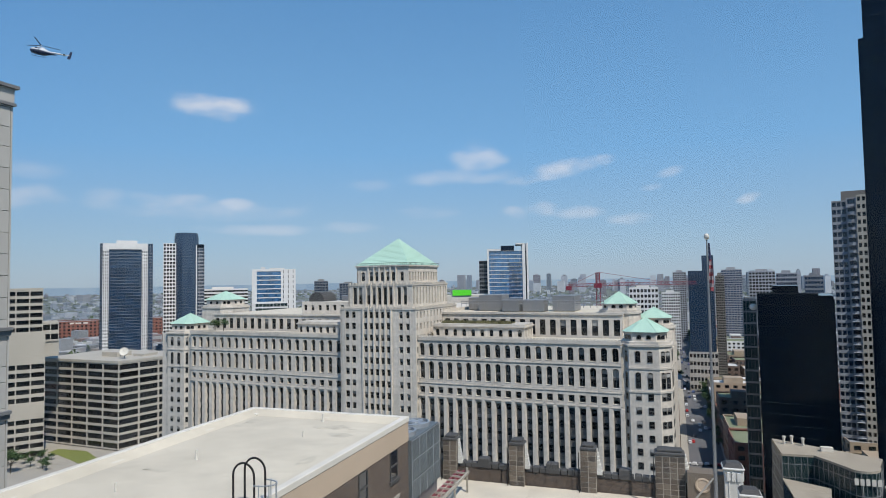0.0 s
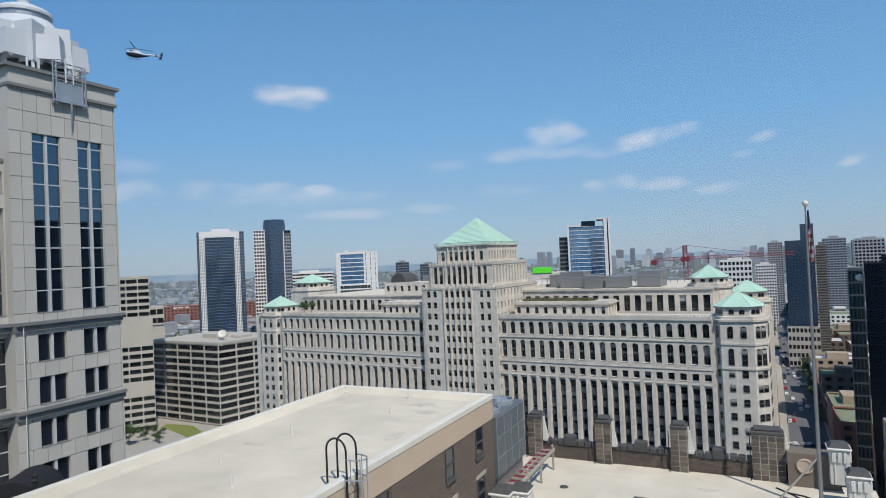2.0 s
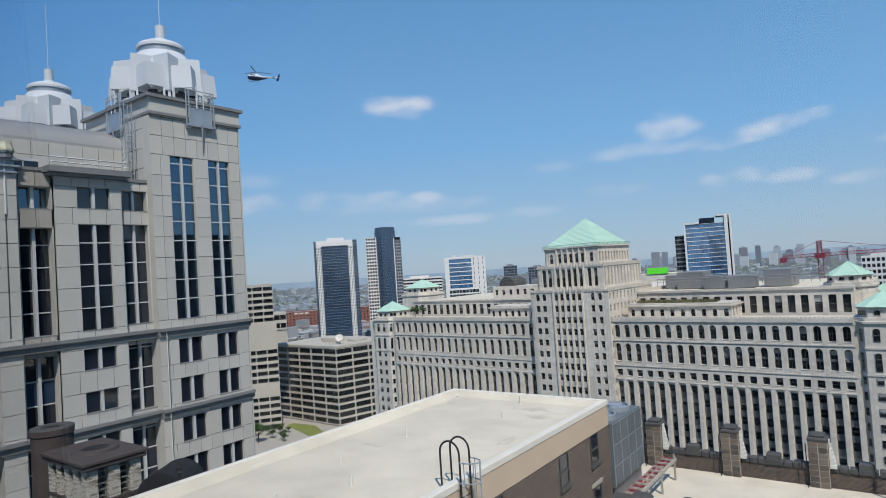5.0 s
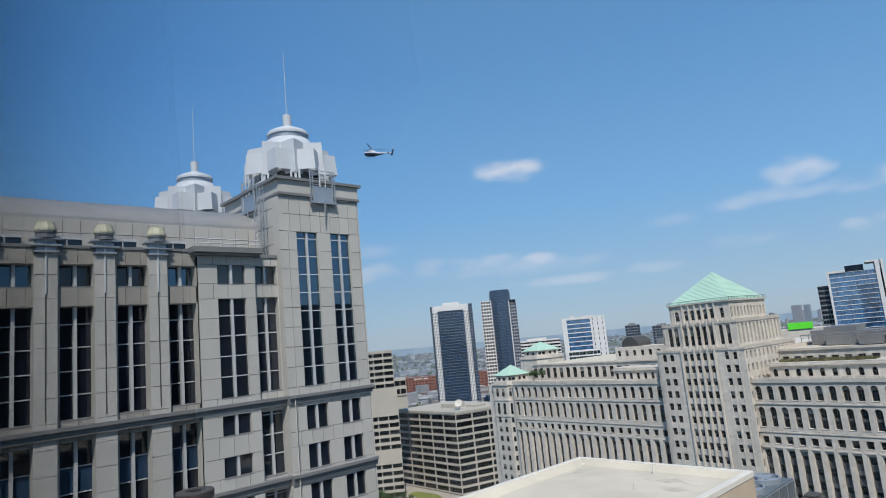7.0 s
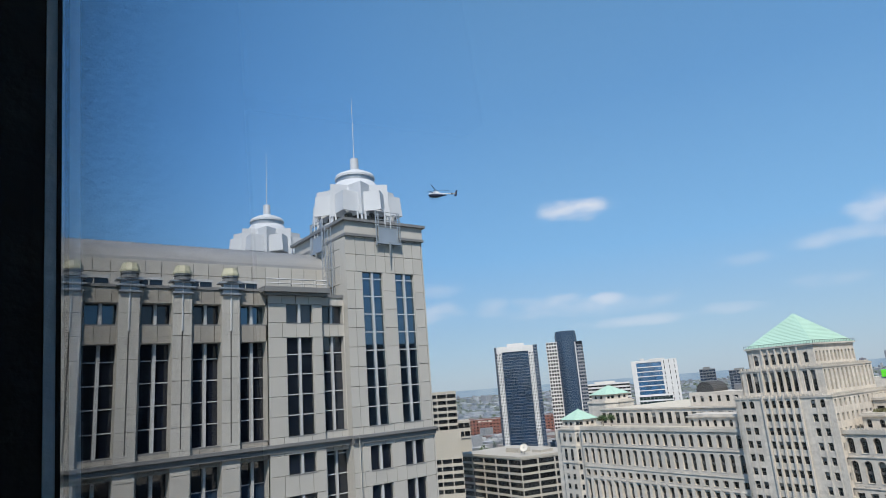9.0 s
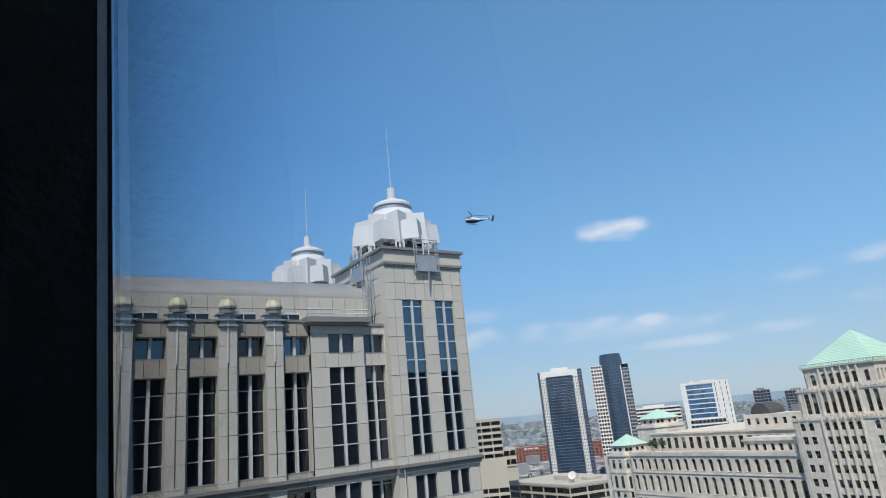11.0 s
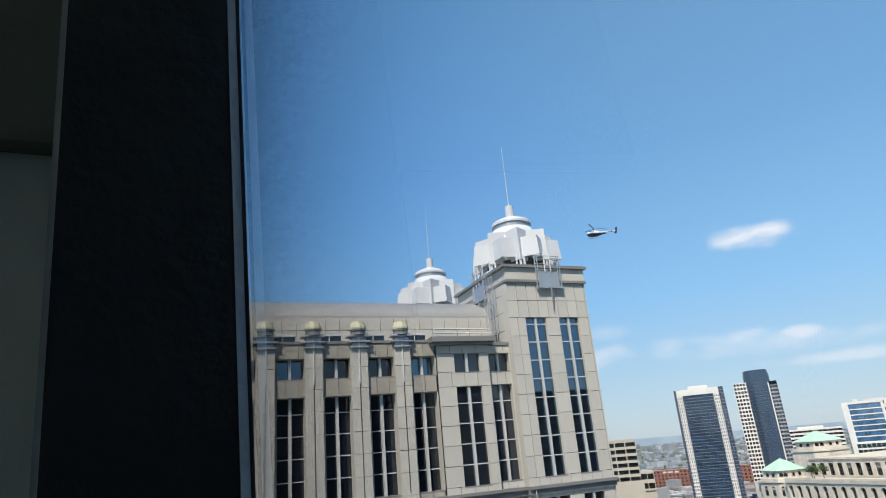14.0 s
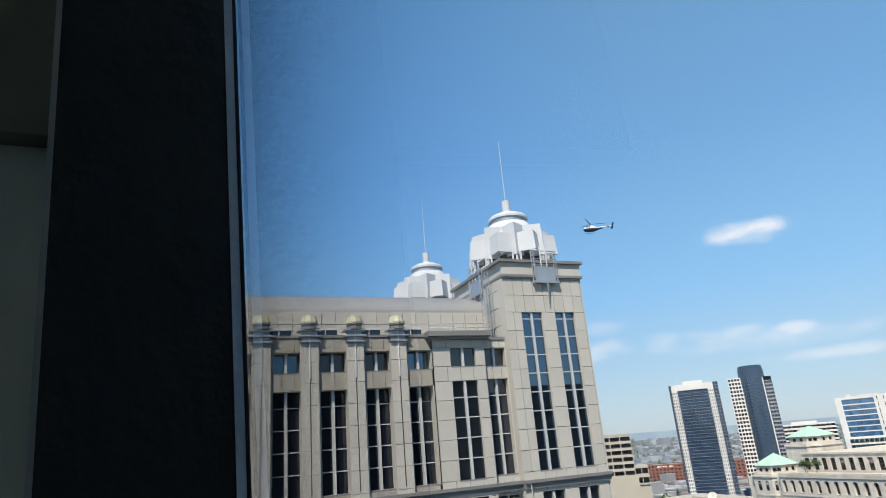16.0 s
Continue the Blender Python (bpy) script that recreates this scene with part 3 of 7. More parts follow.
def pavilion(u, v, base, eave, tip, r, windows, label):
    """An octagonal corner pavilion with a green copper pyramid."""
    m = pose(u, v, 0)
    eave -= 1.5
    ob = part("corner_pavilion", Build(m).prism(octagon(0, 0, r), base, eave), LIMESTONE, mart, label)
    t = Build(m)
    t.prism(octagon(0, 0, r + 0.35), eave, eave + 0.5).prism(octagon(0, 0, r - 0.3), eave + 0.5, eave + 1.2)
    for z in (60.2, 66.1):
        if base < 50 and z < eave - 2:
            t.prism(octagon(0, 0, r + 0.18), z, z + 0.45)
    part("cornice", t, LIMESTONE_TRIM, ob)
    top = eave + 1.2
    a = Build(m)
    a.prism(octagon(0, 0, r * 0.8), top, tip - 3.75)
    a.prism(octagon(0, 0, r * 0.85), tip - 3.75, tip - 3.5)
    for i in range(8):
        p, q = Vector(octagon(0, 0, r * 0.82)[i]), Vector(octagon(0, 0, r * 0.82)[(i + 1) % 8])
        for k in range(7):
            c = p + (q - p) * (k + 0.5) / 7
            a.box(c.x - 0.14, c.y - 0.14, tip - 4.0, c.x + 0.14, c.y + 0.14, tip - 3.75)
    part("attic", a, LIMESTONE, ob)
    c = Build(m)
    c.cone(octagon(0, 0, r * 0.89), tip - 3.5, (0, 0, tip))
    part("copper_roof", c, COPPER, ob, "pale green copper pyramid roof")
    rib = Build(m)
    for p in octagon(0, 0, r * 0.89):
        rib.rod((p[0], p[1], tip - 3.48), (0, 0, tip + 0.03), 0.07, 4)
    rib.rod((0, 0, tip - 0.1), (0, 0, tip + 0.5), 0.1, 6, 0.03)
    part("roof_rib", rib, COPPER, ob)
    small = window_mesh("window", 1.2, 1.15, True, (0, 0))
    pts = octagon(0, 0, r * 0.8)
    for i in range(8):
        p, q = Vector(pts[i]), Vector(pts[(i + 1) % 8])
        e = q - p
        ang = math.degrees(math.atan2(e.y, e.x))
        for f in (0.3, 0.7) if e.length > 3 else (0.5,):
            w = p + e * f
            piece("window", small, ob, m @ pose(w.x, w.y, top + 0.5, 0, 0, ang) @ pose(0, -0.05, 0))
    if windows:
        pts = octagon(0, 0, r)
        single_w = [window_mesh("window", 1.35, 1.75, False, (0, 1), blind=bl) for bl in (0, 0.4)]
        tall_w = [window_mesh("window", 1.3, 4.1, True, (0, 2), blind=bl) for bl in (0, 0.3)]
        mid_w = [window_mesh("window", 1.3, 2.9, True, (0, 1), blind=bl) for bl in (0, 0.4)]
        for i in (7, 0, 1, 2):
            p, q = Vector(pts[i]), Vector(pts[(i + 1) % 8])
            e = q - p
            ang = math.degrees(math.atan2(e.y, e.x))
            for f in (0.3, 0.7):
                w = p + e * f
                place = lambda z: m @ pose(w.x, w.y, z, 0, 0, ang) @ pose(0, -0.06, 0)
                piece("window", random.choice(mid_w), ob, place(67.8))
                piece("window", random.choice(tall_w), ob, place(61.2))
                z = 58.2
                while z > 24:
                    piece("window", random.choice(single_w), ob, place(z))
                    z -= 3.45
    return ob


pavilion(-0.6, 6.4, 0, 73.3, 78.9, 6.4, True, "octagonal limestone corner tower under a copper pyramid")
pavilion(-160.6, 6.8, 0, 73.3, 78.9, 6.8, True, "octagonal limestone corner tower under a copper pyramid")
pavilion(-10.0, 28, 66, 80.2, 85.2, 5.8, False, "octagonal rear pavilion with a green copper roof")
pavilion(-171, 36, 66, 81.0, 86.4, 8.2, False, "octagonal rear pavilion with a green copper roof")
pavilion(-3, 62, 40, 73.4, 78.9, 6.6, False, "octagonal rear pavilion with a green copper roof")

# barrel-roofed penthouse on the rear roof
ph = strip_wall("penthouse_wall", face(0, -122, 22.0), 22, 77.6, 82.4, 2.8, 1.3, 79.3, 81.2, False, mart, None, "cream penthouse with small windows")
part("penthouse_core", Build().box(-122, 22.5, 77.6, -100, 34, 82.4), LIMESTONE, ph)
part("barrel_roof", Build(pose(-117, 28, 82.4, 0, 90, 90)).lathe([(3.4, -4), (3.4, 4)], 0, 0, 20), DARK_STONE, ph, "dark barrel roof")

# the stepped central tower
tower = part("central_tower", Build().box(-88.4, 0.0, 0, -65.6, 30, 40), LIMESTONE, mart, "stepped limestone tower with a green pyramid roof")


def tower_tier(u0, u1, v0, v1, z0, z1, rows, centre, side, side_n):
    """rows: (z low, z high, arched); centre: columns of the middle group; side: column pairs near the corners."""
    mid = (u0 + u1) / 2
    w = 1.4
    cs = [mid + 1.95 * (i - (centre - 1) / 2) for i in range(centre)]
    cols = sorted(cs + [s for s in side for s in (s, u0 + u1 - s)])
    spans = [(c - w / 2, c + w / 2) for c in cols]
    b = Build(face(0, 0, v0))
    openwall(b, u0, u1, z0, z1, spans, rows, 0.5)
    e = Build(face(90, u1, v0))
    depth = v1 - v0
    step = depth / side_n
    ecols = [(step * (i + 0.5) - 0.5, step * (i + 0.5) + 0.5) for i in range(side_n)]
    openwall(e, 0, depth, z0, z1, ecols, rows, 0.5)
    ob = part("tier", b, LIMESTONE, tower)
    part("tier_side", e, LIMESTONE, ob)
    c = Build()
    c.box(u0, v0 + 0.55, z0, u1 - 0.55, v1, z1)
    part("tier_core", c, SPANDREL, ob)
    west = Build()
    west.box(u0 - 0.02, v0, z0, u0 + 0.5, v1, z1)
    part("tier_flank", west, LIMESTONE, ob)
    part("tier_roof", Build().box(u0, v0, z1 - 0.05, u1, v1, z1 + 0.05), MEMBRANE, ob)
    fin_me = Build().box(-0.22, -0.4, z0, 0.22, 0, z1 + 0.5, 0.03).mesh("tier_fin", LIMESTONE)
    rib_me = Build().box(0, -0.12, z0, 0.35, 0, z1).mesh("corner_rib", LIMESTONE)
    for q in range(centre + 1):
        x = mid + 1.95 * (q - centre / 2)
        piece("tier_fin", fin_me, ob, pose(x, v0, 0))
    for x in (side if side else []):
        for y in (x - 0.95, u0 + u1 - x + 0.55):
            piece("corner_rib", rib_me, ob, pose(y, v0, 0))
    t = Build()
    t.box(u0 - 0.2, v0 - 0.2, z1 - 0.5, u1 + 0.2, v1, z1 - 0.1)
    for i in range(int((u1 - u0) / 1.1)):
        t.box(u0 + 1.1 * i + 0.2, v0 - 0.1, z1, u0 + 1.1 * i + 0.75, v0 + 0.3, z1 + 0.45)
    for i in range(int(depth / 1.1)):
        t.box(u1 - 0.3, v0 + 1.1 * i + 0.2, z1, u1 + 0.1, v0 + 1.1 * i + 0.75, z1 + 0.45)
    part("tier_cornice", t, LIMESTONE_TRIM, ob)
    for lo, hi, arched in rows:
        kinds = [window_mesh("window", w, hi - lo, arched, (0, 1 if hi - lo < 3 else 3), blind=bl) for bl in (0, 0, 0.45)]
        for x in cols:
            piece("window", random.choice(kinds), ob, pose(x, v0 + 0.45, lo))
        for a, d in ecols:
            piece("window", random.choice(kinds), ob, pose(u1 - 0.45, v0 + (a + d) / 2, lo, 0, 0, 90))
    return ob


floors = lambda top, n, h=1.9, step=3.45: [(top - step * i - h, top - step * i, False) for i in reversed(range(n))]
tower_tier(-90.2, -64.2, -1.6, 30, 40, 81.4, floors(76.9, 10) + [(78.4, 80.4, True)], 5, [-87.7, -85.4], 13)
tower_tier(-88.6, -66.2, 0.6, 27, 81.4, 88.6, [(82.4, 87.6, False)], 5, [-86.2, -84.2], 12)
tower_tier(-86.6, -68.4, 2.6, 24, 88.6, 94.0, [(89.6, 92.4, True)], 5, [-84.4], 11)
tw = Build()
tw.box(-87.1, 2.1, 94.0, -67.9, 24.5, 94.4)
part("eave", tw, LIMESTONE_TRIM, tower)
pr = Build()
base, apex = rect(-86.9, 2.3, -68.1, 24.3), Vector((-77.3, 13.3, 103.3))
STEPS = 22
for k in range(STEPS):
    for f, dz in ((k / STEPS, 0.0), (k / STEPS, 0.07), ((k + 1) / STEPS, 0.0))[:2]:
        pr.v += [Vector((x + (apex.x - x) * f, y + (apex.y - y) * f, 94.4 + 8.9 * f + dz)) for x, y in base]
pr.v.append(apex + Vector((0, 0, 0.05)))
for k in range(2 * STEPS - 1):
    pr.f += [(4 * k + i, 4 * k + (i + 1) % 4, 4 * k + 4 + (i + 1) % 4, 4 * k + 4 + i) for i in range(4)]
last = 4 * (2 * STEPS - 1)
pr.f += [(last + i, last + (i + 1) % 4, len(pr.v) - 1) for i in range(4)]
pr.k = [0] * len(pr.f)
part("copper_roof", pr, COPPER, tower, "pale green copper pyramid roof with batten seams")
rl = Build()
for i in range(27):
    for x, y in ((-87 + 19 * i / 26, 2.1), (-67.9, 2.2 + 22 * i / 26)):
        rl.rod((x, y, 94.4), (x, y, 95.2), 0.05, 4)
rl.rod((-87, 2.1, 95.1), (-67.9, 2.1, 95.1), 0.04, 4).rod((-67.9, 2.1, 95.1), (-67.9, 24.4, 95.1), 0.04, 4)
part("eave_railing", rl, BLACK_IRON, tower)

# ---- the beige granite tower block ----
block = thing("granite_office_building", "beige granite office block with corner towers and white metal cupolas", "building")
EX = -55.0


_slabs = {}


def panels(b, x, y0, y1, z0, z1, w=1.3, h=1.86, thick=0.14, own=None, above=1e9, tone=None):
    """Granite slabs on a face looking +x at depth x, in even courses; above that height each is a piece of own."""
    n = max(1, round((y1 - y0) / w))
    g = 0.022
    courses = 1 if z1 - z0 < 2.45 else max(1, round((z1 - z0) / h))
    for k in range(courses):
        a, c = z0 + (z1 - z0) * k / courses, z0 + (z1 - z0) * (k + 1) / courses
        for i in range(n):
            ya, yb = y0 + (y1 - y0) * i / n + g, y0 + (y1 - y0) * (i + 1) / n - g
            if own is not None and a > above:
                key = (round(yb - ya, 2), round(c - a - 2 * g, 2), tone)
                if key not in _slabs:
                    _slabs[key] = Build().box(-thick, 0, 0, 0, yb - ya, c - a - 2 * g, 0.012).mesh("granite_slab", tone or GRANITE_PIECE)
                piece("granite_slab", _slabs[key], own, pose(x, ya, a + g))
            else:
                b.box(x - thick, ya, a + g, x, yb, c - g)


def granite_front(parent, x, y0, y1, z0, z1, holes, w=1.3, above=1e9, tone=None):
    """Slabs round rectangular openings; holes: (y low, y high, z low, z high), not overlapping in height unless side by side."""
    b, r, sill = Build(), Build(), Build()
    for ya, yb, za, zb in holes:
        r.box(x - 1.0, ya - 0.08, za - 0.06, x - 0.03, ya, zb).box(x - 1.0, yb, za - 0.06, x - 0.03, yb + 0.08, zb)
        r.box(x - 1.0, ya - 0.08, zb, x - 0.03, yb + 0.08, zb + 0.08)
        sill.box(x - 1.0, ya - 0.04, za - 0.12, x + 0.012, yb + 0.04, za)
    ob = tagged(part("granite_front", r, GRANITE, parent, "beige granite slabs with dark joints"), kind="stuff")
    zs = sorted({z0, z1, *[h[2] for h in holes], *[h[3] for h in holes]})
    for a, c in zip(zs, zs[1:]):
        live = sorted(h for h in holes if h[2] < c - 1e-6 and h[3] > a + 1e-6)
        at = y0
        for h in live:
            if h[0] - at > 0.05:
                panels(b, x, at, h[0], a, c, w, own=ob, above=above, tone=tone)
            at = h[1]
        if y1 - at > 0.05:
            panels(b, x, at, y1, a, c, w, own=ob, above=above, tone=tone)
    tagged(part("granite_cladding", b, tone or GRANITE, ob), kind="stuff")
    # sills take the dark granite; the shadow line under each window is in that tone
    tagged(part("window_sills", sill, GRANITE_DARK, ob, "granite sills, dark for the shadow line below the windows"), kind="stuff")
    return ob


_wcache = {}


def glazing(parent, x, y0, y1, z0, z1, cols=2, row=1.86, centre=0.34, recess=0.35, proud=0.25, pane=None):
    """Dark glass with transoms and one broad pale mullion; faces +x."""
    b = Build()
    b.add([(x - recess, y0, z0), (x - recess, y1, z0), (x - recess, y1, z1), (x - recess, y0, z1)], [(0, 1, 2, 3)])
    ob = part("window", b, pane or PANE_DARK, parent, "tall dark glass with pale mullions")
    t = Build()
    mid = (y0 + y1) / 2
    t.box(x - recess, mid - centre / 2, z0, x - recess + proud, mid + centre / 2, z1)
    part("mullion", t, ALU, ob)
    z = z0 + row
    key = round(y1 - y0, 2)
    if key not in _wcache:
        _wcache[key] = Build().box(0, 0, -0.05, 0.08, y1 - y0, 0.05).mesh("transom", ALU)
    while z < z1 - 0.3:
        piece("transom", _wcache[key], ob, pose(x - recess, y0, z))
        z += row
    return ob


# body of the block
body = Build()
body.box(-100, -30, 0, EX - 2.1, 30.3, 99.9).box(-67.5, 30.2, 0, EX - 1.05, 39.66, 106).box(-100, 30.3, 0, -67.5, 40, 99.9)
part("core", body, JOINT, block)
part("north_flank", Build().box(-67.5, 39.66, 0, EX - 0.02, 39.8, 106.5).box(-100, 40, 0, -67.5, 40.2, 99.9), GRANITE, block)

# corner tower, street face
tx = EX
holes = [(31.95, 34.4, 87.05, 102.6), (36.0, 38.4, 87.05, 102.6)]
lowers = []
z = 82.95
while z > 40:
    lowers += [(31.95, 34.4, z - 0.1, z + 2.2), (36.0, 38.4, z - 0.1, z + 2.2)]
    z -= 3.68
granite_front(block, tx, 30.05, 39.6, 40, 108.0, holes + lowers, 1.25, 76)
for h in holes:
    glazing(block, tx, *h, centre=0.2, pane=PANE_COATED)
for h in lowers[:14]:
    glazing(block, tx, *h, row=3, centre=0.24)
bands = Build()
for z in (85.55, 78.15, 70.8, 63.4):
    for x0, y0, y1 in ((tx, 30.0, 39.85), (tx - 0.5, -30, 30.0)):
        bands.box(x0 - 0.5, y0, z, x0 + 0.2, y1, z + 0.5).box(x0 - 0.5, y0, z + 0.5, x0 + 0.45, y1, z + 0.78)
part("string_course", bands, GRANITE_DARK, block, "dark grey granite moulding")
crown = Build()
crown.box(-67.6, 30.0, 106.35, tx + 0.25, 39.95, 106.62).box(-67.9, 29.7, 107.95, tx + 0.4, 40.15, 108.25)
part("crown_frieze", Build().box(-67.6, 30.12, 106.62, tx + 0.1, 39.85, 107.95), GRANITE, block)
part("crown_moulding", crown, GRANITE_DARK, block, "dark grey granite moulding")
part("tower_return", Build().box(EX - 1.3, 30.06, 0, EX - 0.15, 30.19, 106.3), GRANITE, block)
# tower's south side above the lower roof
ps = Build()
for k in range(5):
    for i in range(9):
        z0, x0 = 99.6 + 1.86 * (k - 1) - 0.0, i * 1.36
        if k in (1,) and i in (1, 2):
            continue
        ps.box(-56.2 - x0 - 1.33, 30.05, z0 + 0.03, -56.2 - x0 - 0.03, 30.19, min(z0 + 1.83, 107))
side = part("south_cladding", ps, GRANITE, block, "beige granite slabs with dark joints")
swn = window_mesh("window", 2.4, 1.7, False, (1, 0), pane=PANE_DARK, frame_mat=ALU, bar=0.2)
piece("window", swn, side, pose(-58.9, 30.17, 99.7))


def bracket_frame(m):
    """A framed metal panel hung on the crown, with a slanted strut and a railing."""
    ob = part("maintenance_bracket", Build(m).box(-1.55, -0.5, 105.7, 1.55, -0.12, 105.95), GREY_METAL, block, "grey metal panel bracket with railing")
    part("panel", Build(m).box(-1.15, -0.35, 105.95, 1.15, -0.2, 107.55), GREY_METAL, ob)
    for x in (-1.5, -1.2, 1.2, 1.5):
        part("post", Build(m).rod((x, -0.38, 105.5), (x, -0.38, 109.3), 0.07, 6), GREY_METAL, ob)
    for z in (107.7, 108.4, 108.9, 109.3):
        part("rail", Build(m).rod((-1.6, -0.38, z), (1.6, -0.38, z), 0.05, 6), GREY_METAL, ob)
    part("strut", Build(m).rod((0.0, -0.6, 105.9), (0.15, -0.25, 103.4), 0.11, 6, 0.04), GREY_METAL, ob)
    for x in (-0.35, 0.35):
        part("antenna", Build(m).rod((x, -0.4, 107.5), (x, -0.4, 109.8), 0.07, 6), WHITE_METAL, ob, "white tube antenna")


part("conductor_pipe", Build().rod((tx + 0.3, 30.6, 44), (tx + 0.3, 30.6, 86.6), 0.045, 6), COPING, block, "thin pale vertical pipe")
bracket_frame(pose(tx, 35.2, 0, 0, 0, 90))
bracket_frame(pose(-61.0, 30.2, 0, 0, 0, 0))


def cupola(cx, cy):
    """White metal lantern: folded fins in a ring, drum, dome, finial and mast."""
    ob = part("cupola", Build().prism([(cx + 5.3 * math.cos(math.pi * i / 4 + math.pi / 8), cy + 5.3 * math.sin(math.pi * i / 4 + math.pi / 8)) for i in range(8)], 106, 108.7), WHITE_METAL, block, "white metal cupola with folded fins and a mast")
    for tier, (R, r, low, top, turn) in enumerate(((5.45, 4.2, 109.9, 112.2, 0.0), (4.7, 3.3, 109.6, 113.4, 22.5))):
        for i in range(8):
            m = pose(cx, cy, 0, 0, 0, 45 * i + turn)
            vx, vy = r * math.cos(math.pi / 8), r * math.sin(math.pi / 8)
            k = 1 - 0.14 / R
            plan = [(vx, -vy), (R, 0), (vx, vy), (vx * k - 0.06, vy * k), (R - 0.22, 0), (vx * k - 0.06, -vy * k)]
            lean = [(x * 0.965, y * 0.965) for x, y in plan]
            b = Build(m)
            n = 6
            b.add([(x, y, low) for x, y in plan] + [(x, y, top) for x, y in lean],
                  [(0, 1, 4, 5), (1, 2, 3, 4), (6, 11, 10, 7), (7, 10, 9, 8)] + [(q, n + q, n + (q + 1) % n, (q + 1) % n) for q in range(n)])
            fin = part("outer_fin" if tier == 0 else "inner_fin", b, WHITE_METAL, ob, "folded white metal fin")
            if tier == 0:
                for sy in (-1, 1):
                    part("fin_leg", Build(m).box(vx + 0.15, sy * vy * 0.78 - 0.09, 108.6, vx + 0.34, sy * vy * 0.78 + 0.09, 110.0), WHITE_METAL, fin)
            else:
                part("fin_leg", Build(m).box(R - 0.42, -0.12, 108.6, R - 0.2, 0.12, 109.6), WHITE_METAL, fin)
    # dark ring added so the gaps under the fins read as shaded
    part("louvre_drum", Build().lathe([(3.62, 108.5), (3.62, 109.9)], cx, cy, 24), DARK_STONE, ob, "dark drum standing in for the shade under the fins")
    d = Build()
    d.lathe([(3.5, 108.4), (3.4, 112.4), (3.2, 113.2), (2.75, 113.9), (2.35, 114.45)], cx, cy, 32)
    part("drum", d, WHITE_METAL, ob, smooth=True)
    part("drum_ring", Build().lathe([(2.22, 114.4), (2.22, 115.05)], cx, cy, 24), GREY_METAL, ob, "grey shadowed ring")
    part("dome", Build().lathe([(2.36, 115.0), (2.36, 115.25), (2.2, 115.5), (1.5, 115.85), (0.8, 116.1), (0.56, 116.2), (0.5, 116.3), (0.5, 117.65), (0.3, 117.72)], cx, cy, 24), WHITE_METAL, ob, "rounded white cap", smooth=False)
    part("mast", Build().rod((cx, cy, 117.7), (cx, cy, 125.8), 0.05, 5, 0.025), WHITE_METAL, ob)


cupola(-60.9, 35.0)
cupola(-81.9, 32.4)
part("far_corner_tower", Build().box(-87.5, 28, 90, -76.5, 38, 107.6), GRANITE, block)

# main street front: piers, tall glazing, attic windows
mx = EX - 0.9
PIER_Y = [18.55 - 4.17 * k for k in range(9)]
holes = []
for py in PIER_Y:
    a, c = py + 0.95, py + 3.35
    holes += [(a, c, 86.8, 95.6), (a, c, 97.2, 99.0)]
ledge_holes = [(23.7, 26.4, 86.9, 95.9), (23.7, 26.4, 97.3, 99.1)]
slot_holes = [(27.7, 29.95, 87.0, 96.0), (27.7, 29.95, 97.3, 99.1)]
PAIRS = [(79.2, 85.1), (71.85, 77.75), (64.5, 70.4), (57.1, 63.0)]
for z0, z1 in PAIRS:
    holes += [(py + 0.95, py + 3.35, z0, z1) for py in PIER_Y]
    slot_holes.append((27.7, 30.05, z0, z1))
    ledge_holes += [(23.7, 26.4, z0 + 0.75, z0 + 2.5), (23.7, 26.4, z0 + 4.35, z0 + 6.1)]
front = granite_front(block, mx, -16, 21.9, 44, 100.3, holes, 1.2, 84, GRANITE_BROWN)
granite_front(block, mx + 0.5, 21.9, 27.4, 44, 99.9, ledge_holes, 1.35, 80)
granite_front(block, mx, 27.4, 30.35, 44, 99.9, slot_holes, 1.1, 80)
for k, h in enumerate(holes):
    if h[1] > -4 and h[2] > 62:
        w = glazing(block, mx - 0.15, *h, centre=0.24, recess=0.85, proud=0.4, row=1.86 if h[3] > 86 else 1.97, pane=PANE_COATED if k in (1, 7) else None)
        if h[3] < 86:
            part("spandrel_panel", Build().box(mx - 0.99, h[0], h[2] + 2.02, mx - 0.96, h[1], h[2] + 3.9), PANE_BLUE, w, "dull blue spandrel glass")
for h in ledge_holes:
    if h[2] > 62:
        glazing(block, mx + 0.5, *h, centre=0.24)
for h in slot_holes:
    if h[2] > 62:
        glazing(block, mx, *h, centre=0.22, recess=0.6)
